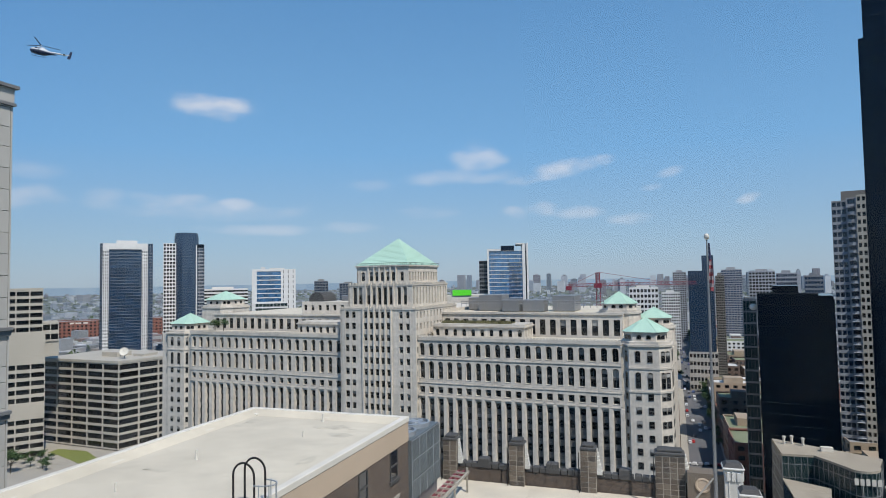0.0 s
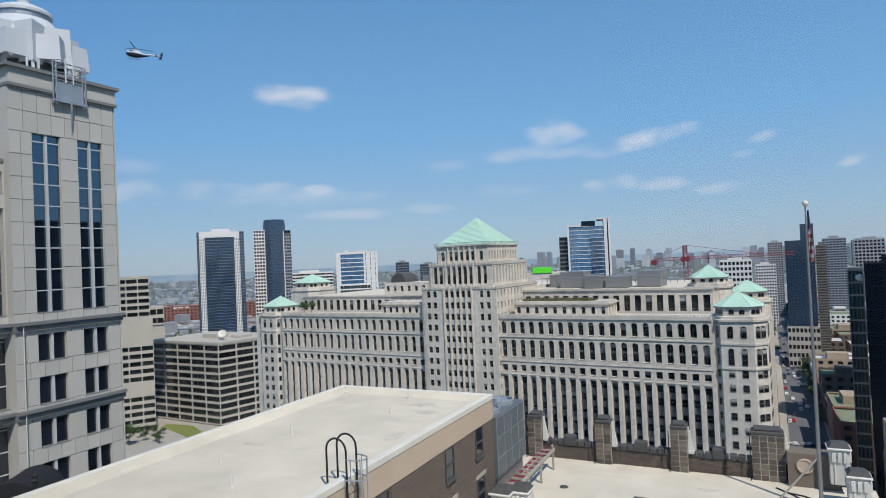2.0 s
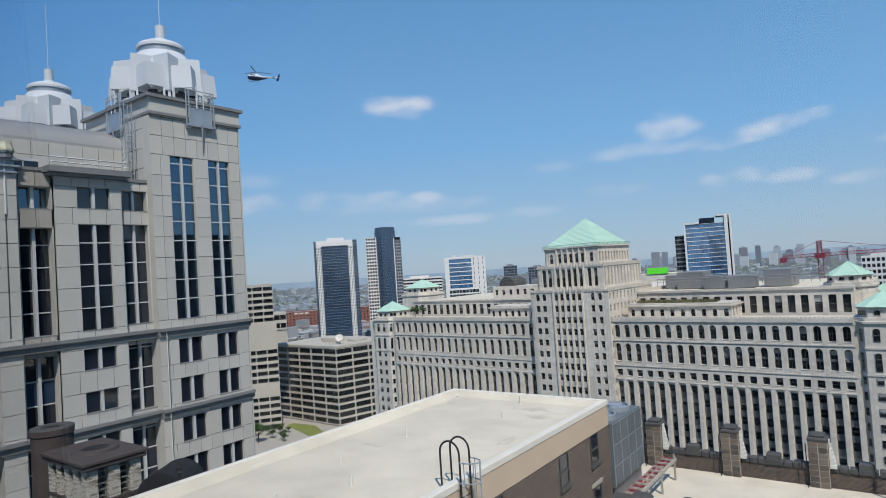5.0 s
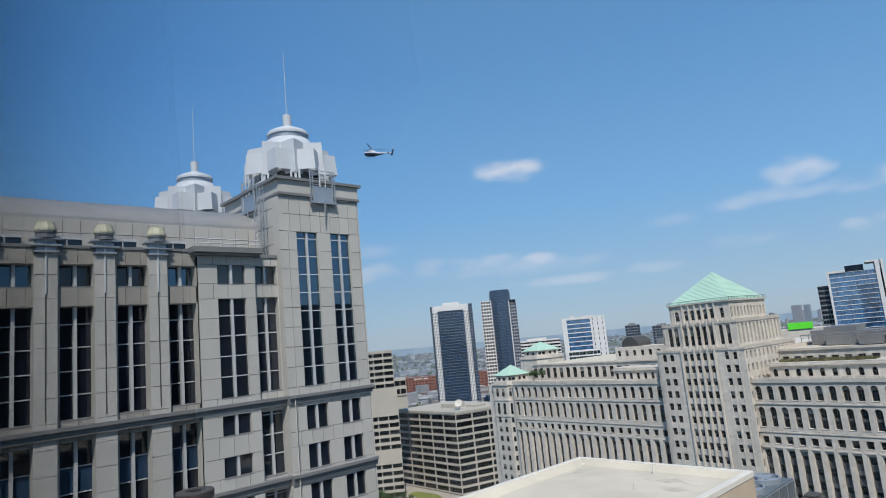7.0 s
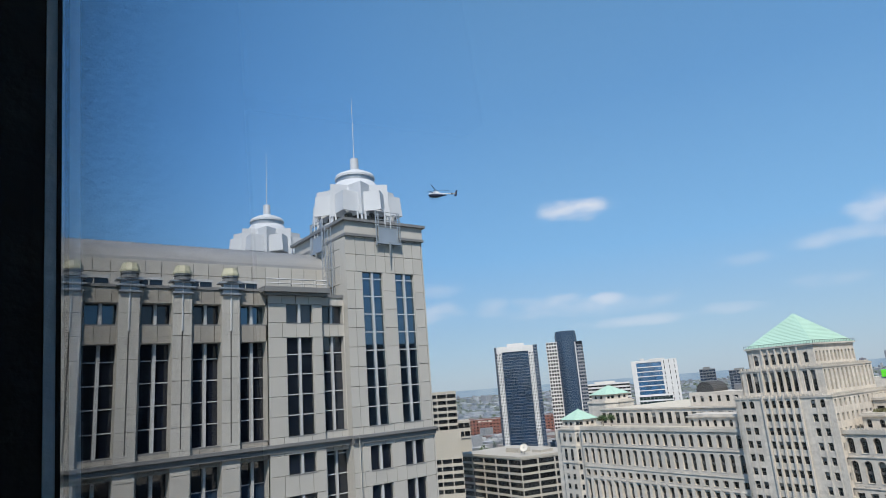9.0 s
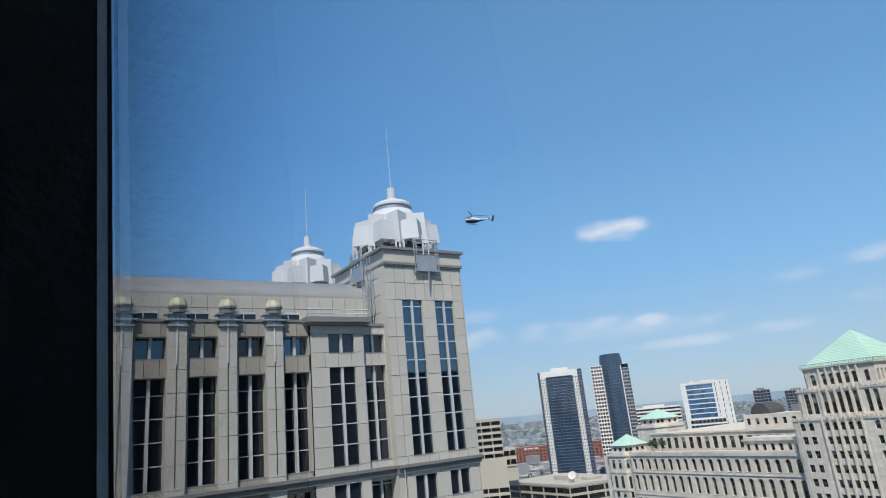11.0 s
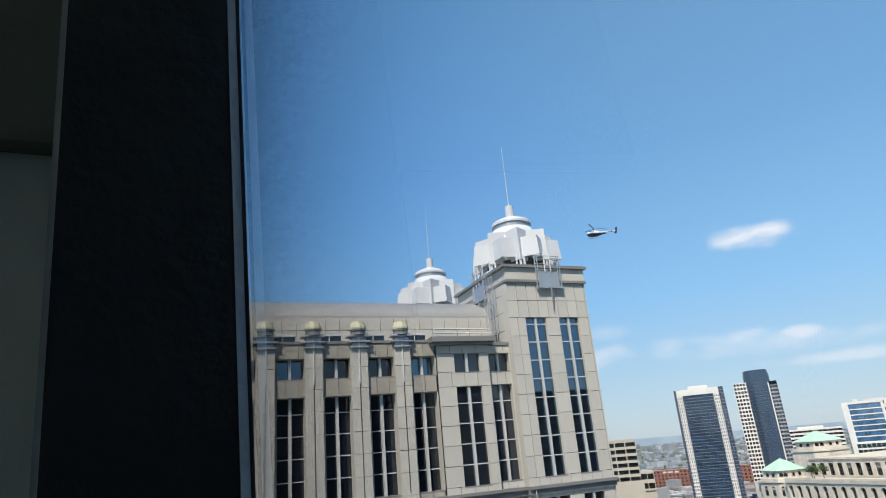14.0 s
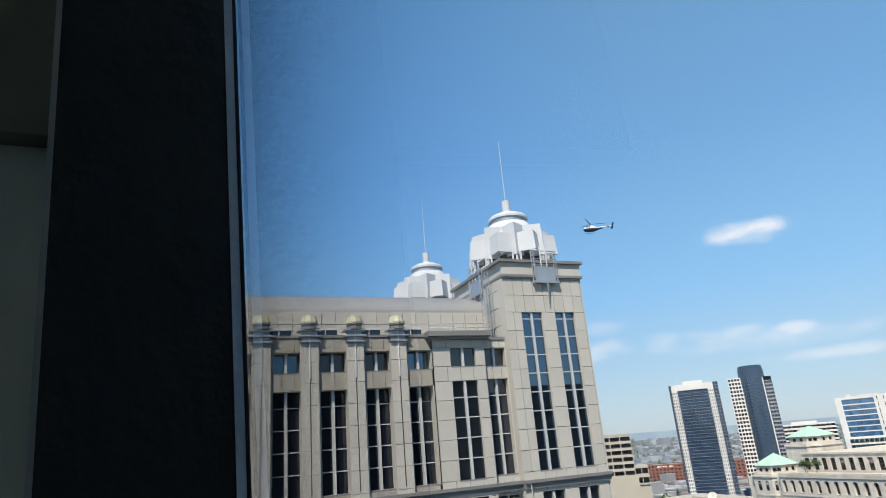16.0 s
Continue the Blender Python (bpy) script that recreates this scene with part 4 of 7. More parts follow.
for py in PIER_Y:
    p = Build()
    p.box(mx - 0.2, py - 0.83, 62, mx + 0.22, py + 0.73, 100.0)
    pier = part("pier", p, GRANITE, block, "granite pier with a metal rod")
    p = Build()
    panels(p, mx + 0.36, py - 0.85, py + 0.75, 62, 100.0, 1.6, own=pier, above=78 if py > -3 else 1e9)
    tagged(part("lower_slabs", p, GRANITE, pier), kind="stuff")
    part("rod", Build().rod((mx + 0.4, py - 0.05, 96.6), (mx + 0.4, py - 0.05, 101.6), 0.08, 6), ALU, pier)
    part("joint_line", Build().box(mx + 0.34, py - 0.1, 86.9, mx + 0.372, py, 96.6), DARK_STONE, pier, "dark vertical joint")
    cap = Build()
    for z, ww in ((99.8, 0.85), (100.32, 1.05), (100.84, 1.05)):
        cap.box(mx - 0.5, py - 0.05 - ww, z, mx + 0.62, py - 0.05 + ww, z + 0.17, 0.04)
    cap.box(mx - 0.3, py - 0.75, 99.9, mx + 0.42, py + 0.65, 100.84)
    lantern = part("capital", cap, GREY_METAL, pier, "banded grey metal capital")
    part("drum", Build().lathe([(0.72, 101.0), (0.72, 101.25), (0.64, 101.28), (0.64, 101.38), (0.74, 101.4), (0.74, 101.56)], mx + 0.15, py - 0.05, 12), STEEL, lantern, "dark ribbed lantern drum")
    part("lamp_cap", Build().lathe([(0.8, 101.55), (0.8, 101.72), (0.66, 102.1), (0.62, 102.28), (0.1, 102.32)], mx + 0.15, py - 0.05, 10), CREAM, lantern, "cream dome cap", smooth=False)
led = Build()
led.box(mx - 2.5, 21.5, 99.9, mx + 0.95, 27.8, 100.15).box(mx - 2.6, 21.3, 100.15, mx + 1.3, 28.0, 100.65).box(mx - 2.4, 27.8, 99.9, mx + 0.1, 30.3, 100.2)
led.box(mx - 1.0, -16, 100.3, mx + 0.1, 21.4, 100.55)
part("parapet_moulding", led, GRANITE_DARK, block, "dark grey granite moulding")
for k in range(10):
    ya, yb = 21.4 - 4.17 * k - 3.6, 21.4 - 4.17 * k - 0.2
    bal = part("balustrade", Build().box(mx - 0.42, ya, 101.08, mx - 0.2, yb, 101.3), ALU, block, "pale metal rail over glass panels")
    for q in range(3):
        part("glass_panel", Build().box(mx - 0.34, ya + (yb - ya) * q / 3 + 0.05, 100.55, mx - 0.31, ya + (yb - ya) * (q + 1) / 3 - 0.05, 101.07), PANE_DARK, bal, "dark glass panel")
rail = Build()
for y in np.arange(21.6, 28, 1.2):
    rail.rod((mx + 1.0, y, 100.6), (mx + 1.0, y, 101.4), 0.04, 4)
rail.rod((mx + 1.0, 21.5, 101.4), (mx + 1.0, 27.8, 101.4), 0.06, 4).rod((mx + 1.0, 21.5, 101.0), (mx + 1.0, 27.8, 101.0), 0.05, 4)
part("roof_railing", rail, ALU, block)
# set-back wall and ribbed barrel roof
bx = -59.5
setback = part("setback_wall", Build().box(-80, -16, 99.9, bx - 0.12, 30.3, 103.55), GRANITE, block)
panels(Build(), bx, -16, 30.3, 99.9, 103.5, 1.4, 1.3, own=setback, above=0)
vault = Build()
N = 14
prof = [(bx - 0.2 - 9.0 * (1 - math.cos(math.pi / 2 * i / N)), 103.5 + 3.2 * math.sin(math.pi / 2 * i / N)) for i in range(N + 1)]
vs = [(x, y, z) for y in (-16, 30.3) for x, z in prof]
vault.add(vs, [(i, N + 1 + i, N + 2 + i, i + 1) for i in range(N)])
roof = part("barrel_roof", vault, ZINC, block, "curved grey ribbed metal roof")
ribs = Build()
for y in np.arange(-15.8, 30, 0.62):
    v2 = [(x + 0.07 * math.cos(math.pi / 2 * i / N), yy, z + 0.07 * math.sin(math.pi / 2 * i / N)) for yy in (y - 0.05, y + 0.05) for i, (x, z) in enumerate(prof)]
    ribs.add(v2, [(i, N + 1 + i, N + 2 + i, i + 1) for i in range(N)])
tagged(part("roof_seams", ribs, ZINC, roof), kind="stuff")
lad = Build()
for y in (28.6, 29.3):
    for x in (-56.6, -57.3):
        lad.rod((x, y, 100), (x, y, 107.6), 0.05, 5)
for k in range(13):
    lad.rod((-56.6, 28.6, 100.3 + 0.58 * k), (-56.6, 29.3, 100.3 + 0.58 * k), 0.035, 5).rod((-57.3, 28.6, 100.3 + 0.58 * k), (-56.6, 28.6, 100.6 + 0.58 * k), 0.03, 5)
part("lattice_mast", lad, GREY_METAL, block)

# ---- foreground roofs ----
brick_house = thing("brick_building", "brown brick building with a flat pale membrane roof", "building")
RX0, RX1, RY0, RY1, RZ = -26.2, -14.85, 8.0, 35.9, 81.5
bh = Build()
bh.box(RX0 + 0.02, RY0, 0, RX1 - 0.25, RY1 - 0.3, RZ - 0.55)
part("core", bh, BRICK_BACK, brick_house)
part("roof_membrane", Build().box(RX0 + 0.3, RY0 + 0.3, RZ - 0.55, RX1 - 0.32, RY1 - 0.32, RZ - 0.36), MEMBRANE, brick_house, "cream roof membrane with stains")
cant = Build()
for x0, y0, x1, y1 in ((RX0 + 0.32, RY0 + 0.34, RX0 + 0.9, RY1 - 0.34), (RX1 - 0.92, RY0 + 0.34, RX1 - 0.34, RY1 - 0.34)):
    lean = x0 < -20
    cant.add([(x0, y0, RZ - (0.06 if lean else 0.355)), (x1, y0, RZ - (0.355 if lean else 0.06)), (x1, y1, RZ - (0.355 if lean else 0.06)), (x0, y1, RZ - (0.06 if lean else 0.355)), (x0, y0, RZ - 0.5), (x1, y0, RZ - 0.5), (x1, y1, RZ - 0.5), (x0, y1, RZ - 0.5)],
             [(0, 1, 2, 3), (0, 4, 5, 1), (2, 6, 7, 3), (1, 5, 6, 2), (3, 7, 4, 0)])
cant.add([(RX0 + 0.32, RY1 - 0.92, RZ - 0.355), (RX1 - 0.34, RY1 - 0.92, RZ - 0.355), (RX1 - 0.34, RY1 - 0.34, RZ - 0.06), (RX0 + 0.32, RY1 - 0.34, RZ - 0.06)], [(0, 1, 2, 3)])
part("cant_strip", cant, MEMBRANE, brick_house, "cream membrane turned up against the parapet")
cp = Build()
for x0, y0, x1, y1 in ((RX0 - 0.05, RY0, RX0 + 0.32, RY1), (RX1 - 0.34, RY0, RX1 + 0.05, RY1), (RX0 + 0.32, RY1 - 0.34, RX1 - 0.34, RY1), (RX0 + 0.32, RY0, RX1 - 0.34, RY0 + 0.34)):
    cp.box(x0, y0, RZ - 0.34, x1, y1, RZ, 0.04)
part("parapet", cp, COPING, brick_house, "white painted parapet coping")
st = Build()
st.box(RX1 - 0.22, RY0, RZ - 1.5, RX1 + 0.015, RY1 - 0.02, RZ - 0.34)
st.box(RX0 + 0.02, RY0, RZ - 0.6, RX0 + 0.3, RY1 - 0.02, RZ - 0.34).box(RX0 + 0.3, RY1 - 0.32, RZ - 0.6, RX1 - 0.22, RY1 - 0.02, RZ - 0.34)
part("stucco_band", st, STUCCO, brick_house, "tan stucco band under the coping")

# ---- lower roof with stone piers ----
deco = thing("deco_building", "art deco block with a pale roof and brown stone parapet", "building")
DZ, PY = 74.0, 48.0
part("core", Build().box(-14.8, 2, 0, 6.5, PY, DZ - 0.16), BRICK_BACK, deco)
part("roof_membrane", Build().box(-20, 36.0, DZ - 0.15, -14.8, PY - 0.4, DZ).box(-14.8, 2, DZ - 0.15, 6.5, PY - 0.4, DZ), MEMBRANE, deco, "cream flat roof membrane")

# brown brick east wall of the brick building
bw = Build()
wins = [(33.05, 34.1, 78.35, 79.95), (29.1, 30.1, 78.3, 79.95), (22.3, 23.5, 78.3, 79.95), (33.05, 34.2, 75.4, 77.1), (29.1, 30.2, 75.4, 77.1), (22.4, 23.5, 75.4, 77.1)]
course, blen = 0.078, 0.225
row = 0
z = 79.93
while z > 73.6:
    y = 13.0 - (0.11 if row % 2 else 0)
    while y < RY1 - 0.1:
        if not any(a - 0.2 < y < c and lo - course < z - 0.03 < hi for a, c, lo, hi in wins):
            o = random.uniform(0, 0.012)
            ya, yb = y, min(y + blen - 0.012, RY1 - 0.05)
            bw.add([(RX1 - o, ya, z - course + 0.012), (RX1 - o, yb, z - course + 0.012), (RX1 - o, yb, z), (RX1 - o, ya, z),
                    (RX1 - 0.06, ya, z - course + 0.012), (RX1 - 0.06, yb, z - course + 0.012), (RX1 - 0.06, yb, z), (RX1 - 0.06, ya, z)],
                   [(0, 1, 2, 3), (3, 2, 6, 7), (1, 5, 6, 2), (0, 4, 5, 1), (0, 3, 7, 4)])
        y += blen
    z -= course
    row += 1
tagged(part("brickwork", bw, BROWN_BRICK, brick_house, "dark brown brick laid in running bond"), kind="stuff")
part("backing", Build().box(RX1 - 0.24, RY0, 0, RX1 - 0.045, RY1 - 0.05, RZ - 1.5), BRICK_BACK, brick_house)
sash = window_mesh("window", 1.05, 1.6, False, (0, 1), pane=PANE_DARK, frame_mat=DARK_STONE, bar=0.09)
for a, c, lo, hi in wins:
    w = piece("window", sash, brick_house, pose(RX1 + 0.0, (a + c) / 2, lo, 0, 0, 90))
    part("window_sill", Build().box(RX1 - 0.1, a - 0.12, lo - 0.16, RX1 + 0.12, c + 0.12, lo), PAVING if lo < 77 else DARK_STONE, brick_house)
    if lo < 77:
        part("lintel", Build().box(RX1 - 0.1, a - 0.15, hi, RX1 + 0.06, c + 0.15, hi + 0.2), PAVING, brick_house)

# caged ladder over the parapet
ladder = thing("caged_ladder", "black hooped roof ladder with a grey safety cage", "ladder")


def hoop(x0, y, z0, z1, reach, r=0.035):
    """A handrail bent over the parapet, from the wall to the roof."""
    b = Build()
    n = 10
    pts = [(x0, y, z0), (x0, y, z1 - reach / 2)]
    pts += [(x0 - reach / 2 + reach / 2 * math.cos(math.pi * i / n), y, z1 - reach / 2 + reach / 2 * math.sin(math.pi * i / n)) for i in range(1, n)]
    pts += [(x0 - reach, y, z1 - reach / 2), (x0 - reach, y, RZ - 0.4)]
    for p, q in zip(pts, pts[1:]):
        b.rod(p, q, r, 7)
    return b


for y in (20.05, 20.75):
    part("handrail", hoop(RX1 + 0.22, y, 74.2, 83.1, 0.95, 0.042), BLACK_IRON, ladder)
for k in range(20):
    part("rung", Build().rod((RX1 + 0.22, 20.05, 75 + 0.31 * k), (RX1 + 0.22, 20.75, 75 + 0.31 * k), 0.02, 6), BLACK_IRON, ladder)
for z in (82.3, 81.5, 79.9, 78.3, 76.7):
    b = Build()
    ring = [(RX1 + 0.22 + 0.72 * math.sin(math.pi * i / 10), 20.4 - 0.42 * math.cos(math.pi * i / 10), z) for i in range(11)]
    for p, q in zip(ring, ring[1:]):
        b.rod(p, q, 0.03, 5)
    part("cage_hoop", b, GREY_METAL, ladder, "grey galvanised hoop")
for i in (1, 3, 5, 7, 9):
    x, y = RX1 + 0.22 + 0.72 * math.sin(math.pi * i / 10), 20.4 - 0.42 * math.cos(math.pi * i / 10)
    part("cage_bar", Build().rod((x, y, 75.5), (x, y, 82.35), 0.022, 5), GREY_METAL, ladder)

# darker patches in the roof membrane
PATCH = mat("membrane_patch", (0.5, 0.45, 0.36), rough=0.9, vary=0.4, grain=6.0, stain=0.45, stain_scale=1.5)
rgp = random.Random(3)
for x, y, sx, sy in ((-18.6, 33.4, 1.7, 0.7), (-17.5, 31.9, 0.9, 0.5), (-22.9, 23.6, 0.9, 0.25), (-19.8, 16.8, 0.8, 0.22), (-24.6, 33.0, 0.5, 1.6), (-16.6, 27.0, 0.35, 1.3)):
    n = 14
    poly = [(x + sx * math.cos(2 * math.pi * i / n) * rgp.uniform(0.35, 1.15), y + sy * math.sin(2 * math.pi * i / n) * rgp.uniform(0.35, 1.15)) for i in range(n)]
    part("membrane_patch", Build().prism(poly, RZ - 0.37, RZ - 0.354), PATCH, brick_house, "slightly darker stained membrane patch")
for x, y, sx, sy in ((-3.2, 44.3, 0.8, 0.35), (0.2, 42.0, 0.6, 0.4), (-6.0, 45.6, 0.4, 0.2), (-10.2, 40.5, 0.5, 0.2)):
    n = 12
    poly = [(x + sx * math.cos(2 * math.pi * i / n) * rgp.uniform(0.6, 1.1), y + sy * math.sin(2 * math.pi * i / n) * rgp.uniform(0.6, 1.1)) for i in range(n)]
    part("membrane_patch", Build().prism(poly, DZ - 0.01, DZ + 0.006), PATCH, deco, "slightly darker stained membrane patch")

# small things on the membrane roof
vent = thing("vent_pipe", "short white plastic vent pipe on the roof", "vent pipe", pose(-22.1, 25.6, RZ - 0.42))
part("pipe", Build().lathe([(0.13, 0), (0.07, 0.08), (0.06, 0.55), (0.045, 0.55)], 0, 0, 10), COPING, vent)
for x, y in ((-19.3, 31.0), (-19.3, 18.6), (-22.1, 20.7), (-20.4, 15.6), (-20.1, 34.6)):
    copy_thing(vent, pose(x, y, RZ - 0.42) @ Matrix.Scale(random.uniform(0.7, 1.1), 4))
pad = thing("parapet_pad", "small white flashing pad on the parapet", "roof flashing", pose(-20.3, 35.45, RZ - 0.3))
part("pad", Build().box(-0.38, -0.3, -0.12, 0.38, 0.12, 0.06, 0.04), COPING, pad)
for x, y in ((-25.6, 35.3), (-25.75, 30.7), (-25.75, 24.0), (-25.75, 18.5)):
    copy_thing(pad, pose(x, y, RZ - 0.3, 0, 0, 90))

# cooling unit behind the brick building
unit = thing("cooling_unit", "large galvanised cooling unit with round fans on top", "cooling unit")
TX0, TX1, TY0, TY1, TZ0, TZ1 = -20.0, -14.7, 35.95, 41.1, 76.2, 80.0
part("casing", Build().box(TX0, TY0, TZ0, TX1, TY1, TZ1), UNIT_METAL, unit)
for i in range(4):
    for k in range(3):
        y0 = TY0 + 0.06 + (TY1 - TY0 - 0.1) * i / 4
        z0 = TZ0 + 0.05 + (TZ1 - TZ0 - 0.1) * k / 3
        part("side_panel", Build().box(TX1, y0 + 0.03, z0 + 0.03, TX1 + 0.04, y0 + 1.22, z0 + 1.18), UNIT_METAL, unit)
for i in range(3):
    part("seam_bar", Build().box(TX1 + 0.03, TY0, TZ0 + 1.25 * (i + 1) - 0.03, TX1 + 0.07, TY1, TZ0 + 1.25 * (i + 1) + 0.01), GREY_METAL, unit)
for i in range(5):
    part("seam_post", Build().box(TX1 + 0.03, TY0 + 1.28 * i, TZ0, TX1 + 0.065, TY0 + 1.28 * i + 0.035, TZ1), GREY_METAL, unit)
for x, y in ((-16.0, 37.2), (-16.0, 39.7), (-18.5, 37.2), (-18.5, 39.7)):
    fan = part("fan_cowl", Build().lathe([(1.08, TZ1), (1.08, TZ1 + 0.28), (0.98, TZ1 + 0.3), (0.98, TZ1 + 0.1)], x, y, 20), GREY_METAL, unit)
    part("fan_hub", Build().lathe([(0.3, TZ1 + 0.08), (0.3, TZ1 + 0.3), (0.15, TZ1 + 0.36)], x, y, 12), GREY_METAL, fan)
    for i in range(5):
        a = 2 * math.pi * i / 5
        part("fan_blade", Build(pose(x, y, TZ1 + 0.2, 14, 0, math.degrees(a))).box(0.25, -0.14, -0.01, 0.95, 0.14, 0.01), GREY_METAL, fan)
part("gantry", Build().box(TX0 + 0.2, TY0 + 0.2, DZ, TX1 - 0.2, TY1, TZ0), STEEL, unit)
walkway = thing("service_walkway", "white and red steel walkway beside the cooling unit", "walkway")
for y in np.arange(36.2, 45.0, 0.9):
    part("crossbar", Build().box(-14.6, y, 75.5, -13.85, y + 0.1, 75.62), PAVING, walkway)
for x in (-14.6, -14.2, -13.85):
    part("beam", Build().box(x - 0.07, 36.0, 75.3, x + 0.07, 45.2, 75.5), RED_STEEL if x < -14 else PAVING, walkway, "faded red steel beam" if x < -14 else "white steel beam")
for y in (36.3, 39.0, 41.8, 44.8):
    part("post", Build().box(-13.92, y, DZ, -13.8, y + 0.12, 75.85), PAVING, walkway)


def pinnacle(m):
    """A carved white terracotta post with a slate cap."""
    t = thing("terracotta_pinnacle", "carved white terracotta pinnacle with grey weathered cap", "pinnacle", m)
    part("shaft", Build().box(-0.55, -0.55, -2.2, 0.55, 0.55, 0.0, 0.06), TERRACOTTA, t)
    c = Build()
    c.box(-0.68, -0.68, 0, 0.68, 0.68, 0.16, 0.05)
    part("moulding", c, TERRACOTTA, t)
    part("cap", Build().prism(rect(-0.62, -0.62, 0.62, 0.62), 0.16, 0.42, rect(-0.4, -0.4, 0.4, 0.4)), DARK_STONE, t)
    for sx, sy, a in ((0, -0.56, 0), (0.56, 0, 90)):
        for k in (-0.32, 0.0, 0.32):
            part("leaf_scroll", Build(pose(sx, sy, 0, 0, 0, a)).box(k - 0.11, -0.09, -0.75, k + 0.11, 0.03, -0.12, 0.03), TERRACOTTA, t)
        part("arch_relief", Build(pose(sx, sy, 0, 0, 0, a)).lathe([(0.05, -2.1), (0.05, -0.9)], -0.3, 0, 6).lathe([(0.05, -2.1), (0.05, -0.9)], 0.3, 0, 6), TERRACOTTA, t)
    return t


pin = pinnacle(pose(-13.9, 34.6, 75.9))
copy_thing(pin, pose(-13.0, 35.3, 75.9))
copy_thing(pin, pose(4.5, 46.6, 76.8))
copy_thing(pin, pose(5.2, 44.2, 75.9))

# stone parapet of the art deco block
parapet = part("parapet_wall", Build().box(-17.5, PY - 0.4, DZ - 0.3, 3.2, PY - 0.02, 75.05), BRICK_BACK, deco)
pbk = Build()
row, z = 0, 75.05
while z > DZ:
    x = -17.5 - (0.11 if row % 2 else 0)
    while x < 3.1:
        o = random.uniform(0, 0.012)
        pbk.box(x, PY - 0.45 + o, z - 0.066, x + 0.213, PY - 0.39, z)
        x += 0.225
    z -= 0.078
    row += 1
tagged(part("brickwork", pbk, BROWN_BRICK, parapet, "dark brown weathered brick"), kind="stuff")
cap_me = Build().box(-0.235, -0.3, 0, 0.235, 0.28, 0.42, 0.05).mesh("cap_stone", DARK_STONE)
blk_me = Build().box(-0.228, -0.06, 0, 0.228, 0.05, 0.348, 0.012).mesh("stone_block", BLOCK_STONE)
for i in range(39):
    piece("cap_stone", cap_me, parapet, pose(-17.2 + 0.535 * i, PY - 0.22, 75.05, 0, 0, random.uniform(-2, 2)) @ Matrix.Diagonal((1, 1, random.uniform(0.85, 1.05), 1)))
for i in range(6):
    x = -13.3 + 2.68 * i
    if i % 2 == 0:
        p = part("merlon", Build().box(x - 0.44, PY - 0.56, 75.05, x + 0.44, PY + 0.14, 75.85, 0.08), DARK_STONE, parapet)


def stone_pier(x, w, top):
    p = part("stone_pier", Build().box(x - w / 2, PY - 0.75, DZ - 0.2, x + w / 2, PY + 0.3, top - 0.3), PIER_MORTAR, deco, "brown stone block pier with a dark cap")
    n = max(2, round(w / 0.5))
    k, z = 0, DZ
    while z + 0.36 < top - 0.2:
        for i in range(n):
            sx = w / n / 0.51
            piece("stone_block", blk_me, p, pose(x - w / 2 + w / n * (i + 0.5), PY - 0.71, z) @ Matrix.Diagonal((sx, 1, 1, 1)))
        for j in range(2):
            piece("stone_block", blk_me, p, pose(x + w / 2 - 0.04, PY - 0.48 + 0.5 * j, z, 0, 0, 90))
        z += 0.385
        k += 1
    part("pier_cap", Build().box(x - w / 2 - 0.02, PY - 0.8, top - 0.34, x + w / 2 + 0.02, PY + 0.32, top - 0.05, 0.08).box(x - w / 2 + 0.15, PY - 0.7, top - 0.05, x + w / 2 - 0.15, PY + 0.25, top + 0.14, 0.05), DARK_STONE, p, "dark grey weathered cap stone")
    part("conductor_rod", Build().rod((x - w / 2 - 0.1, PY - 0.95, DZ), (x - w / 2 - 0.1, PY - 0.95, top - 0.4), 0.035, 5), BLACK_IRON, p)
    b = Build()
    for s in range(7):
        h = 75.3 + 0.27 * s
        b.box(x + w / 2 + 0.03, PY - 0.62 + 0.02 * s, h, x + w / 2 + 0.42 - 0.05 * s, PY - 0.2, h + 0.27, 0.03)
    part("scroll_buttress", b, TERRACOTTA, p, "white terracotta scroll on the pier")


for x, w, top in ((-16.0, 1.15, 77.35), (-10.6, 1.15, 77.35), (-5.2, 1.15, 77.35), (0.5, 2.0, 77.4)):
    stone_pier(x, w, top)
medal = part("corner_wall", Build().box(1.6, PY - 1.2, DZ - 0.3, 4.6, PY + 0.2, 76.2), BLOCK_STONE, deco, "brown corner wall with a round medallion")
part("medallion", Build(pose(2.6, PY - 1.22, 75.4, 90)).lathe([(0.5, -0.02), (0.5, 0.06), (0.4, 0.08), (0.36, 0.03)], 0, 0, 20), STUCCO, medal)
# bronze drain and hatch on the lower roof
hatch = thing("roof_hatch", "small dark roof hatch on an upstand", "roof hatch", pose(-6.7, 39.9, DZ))
part("curb", Build().box(-0.55, -0.45, 0, 0.55, 0.45, 0.3), GREY_METAL, hatch)
part("lid", Build(pose(0, 0, 0.3, 12)).box(-0.6, -0.5, 0, 0.6, 0.5, 0.1, 0.03), DARK_STONE, hatch)
drain = thing("roof_drain", "small dark roof drain grate", "roof drain", pose(-12.2, 41.7, DZ))
part("grate", Build().lathe([(0.3, 0), (0.28, 0.05), (0.12, 0.1)], 0, 0, 12), DARK_STONE, drain)
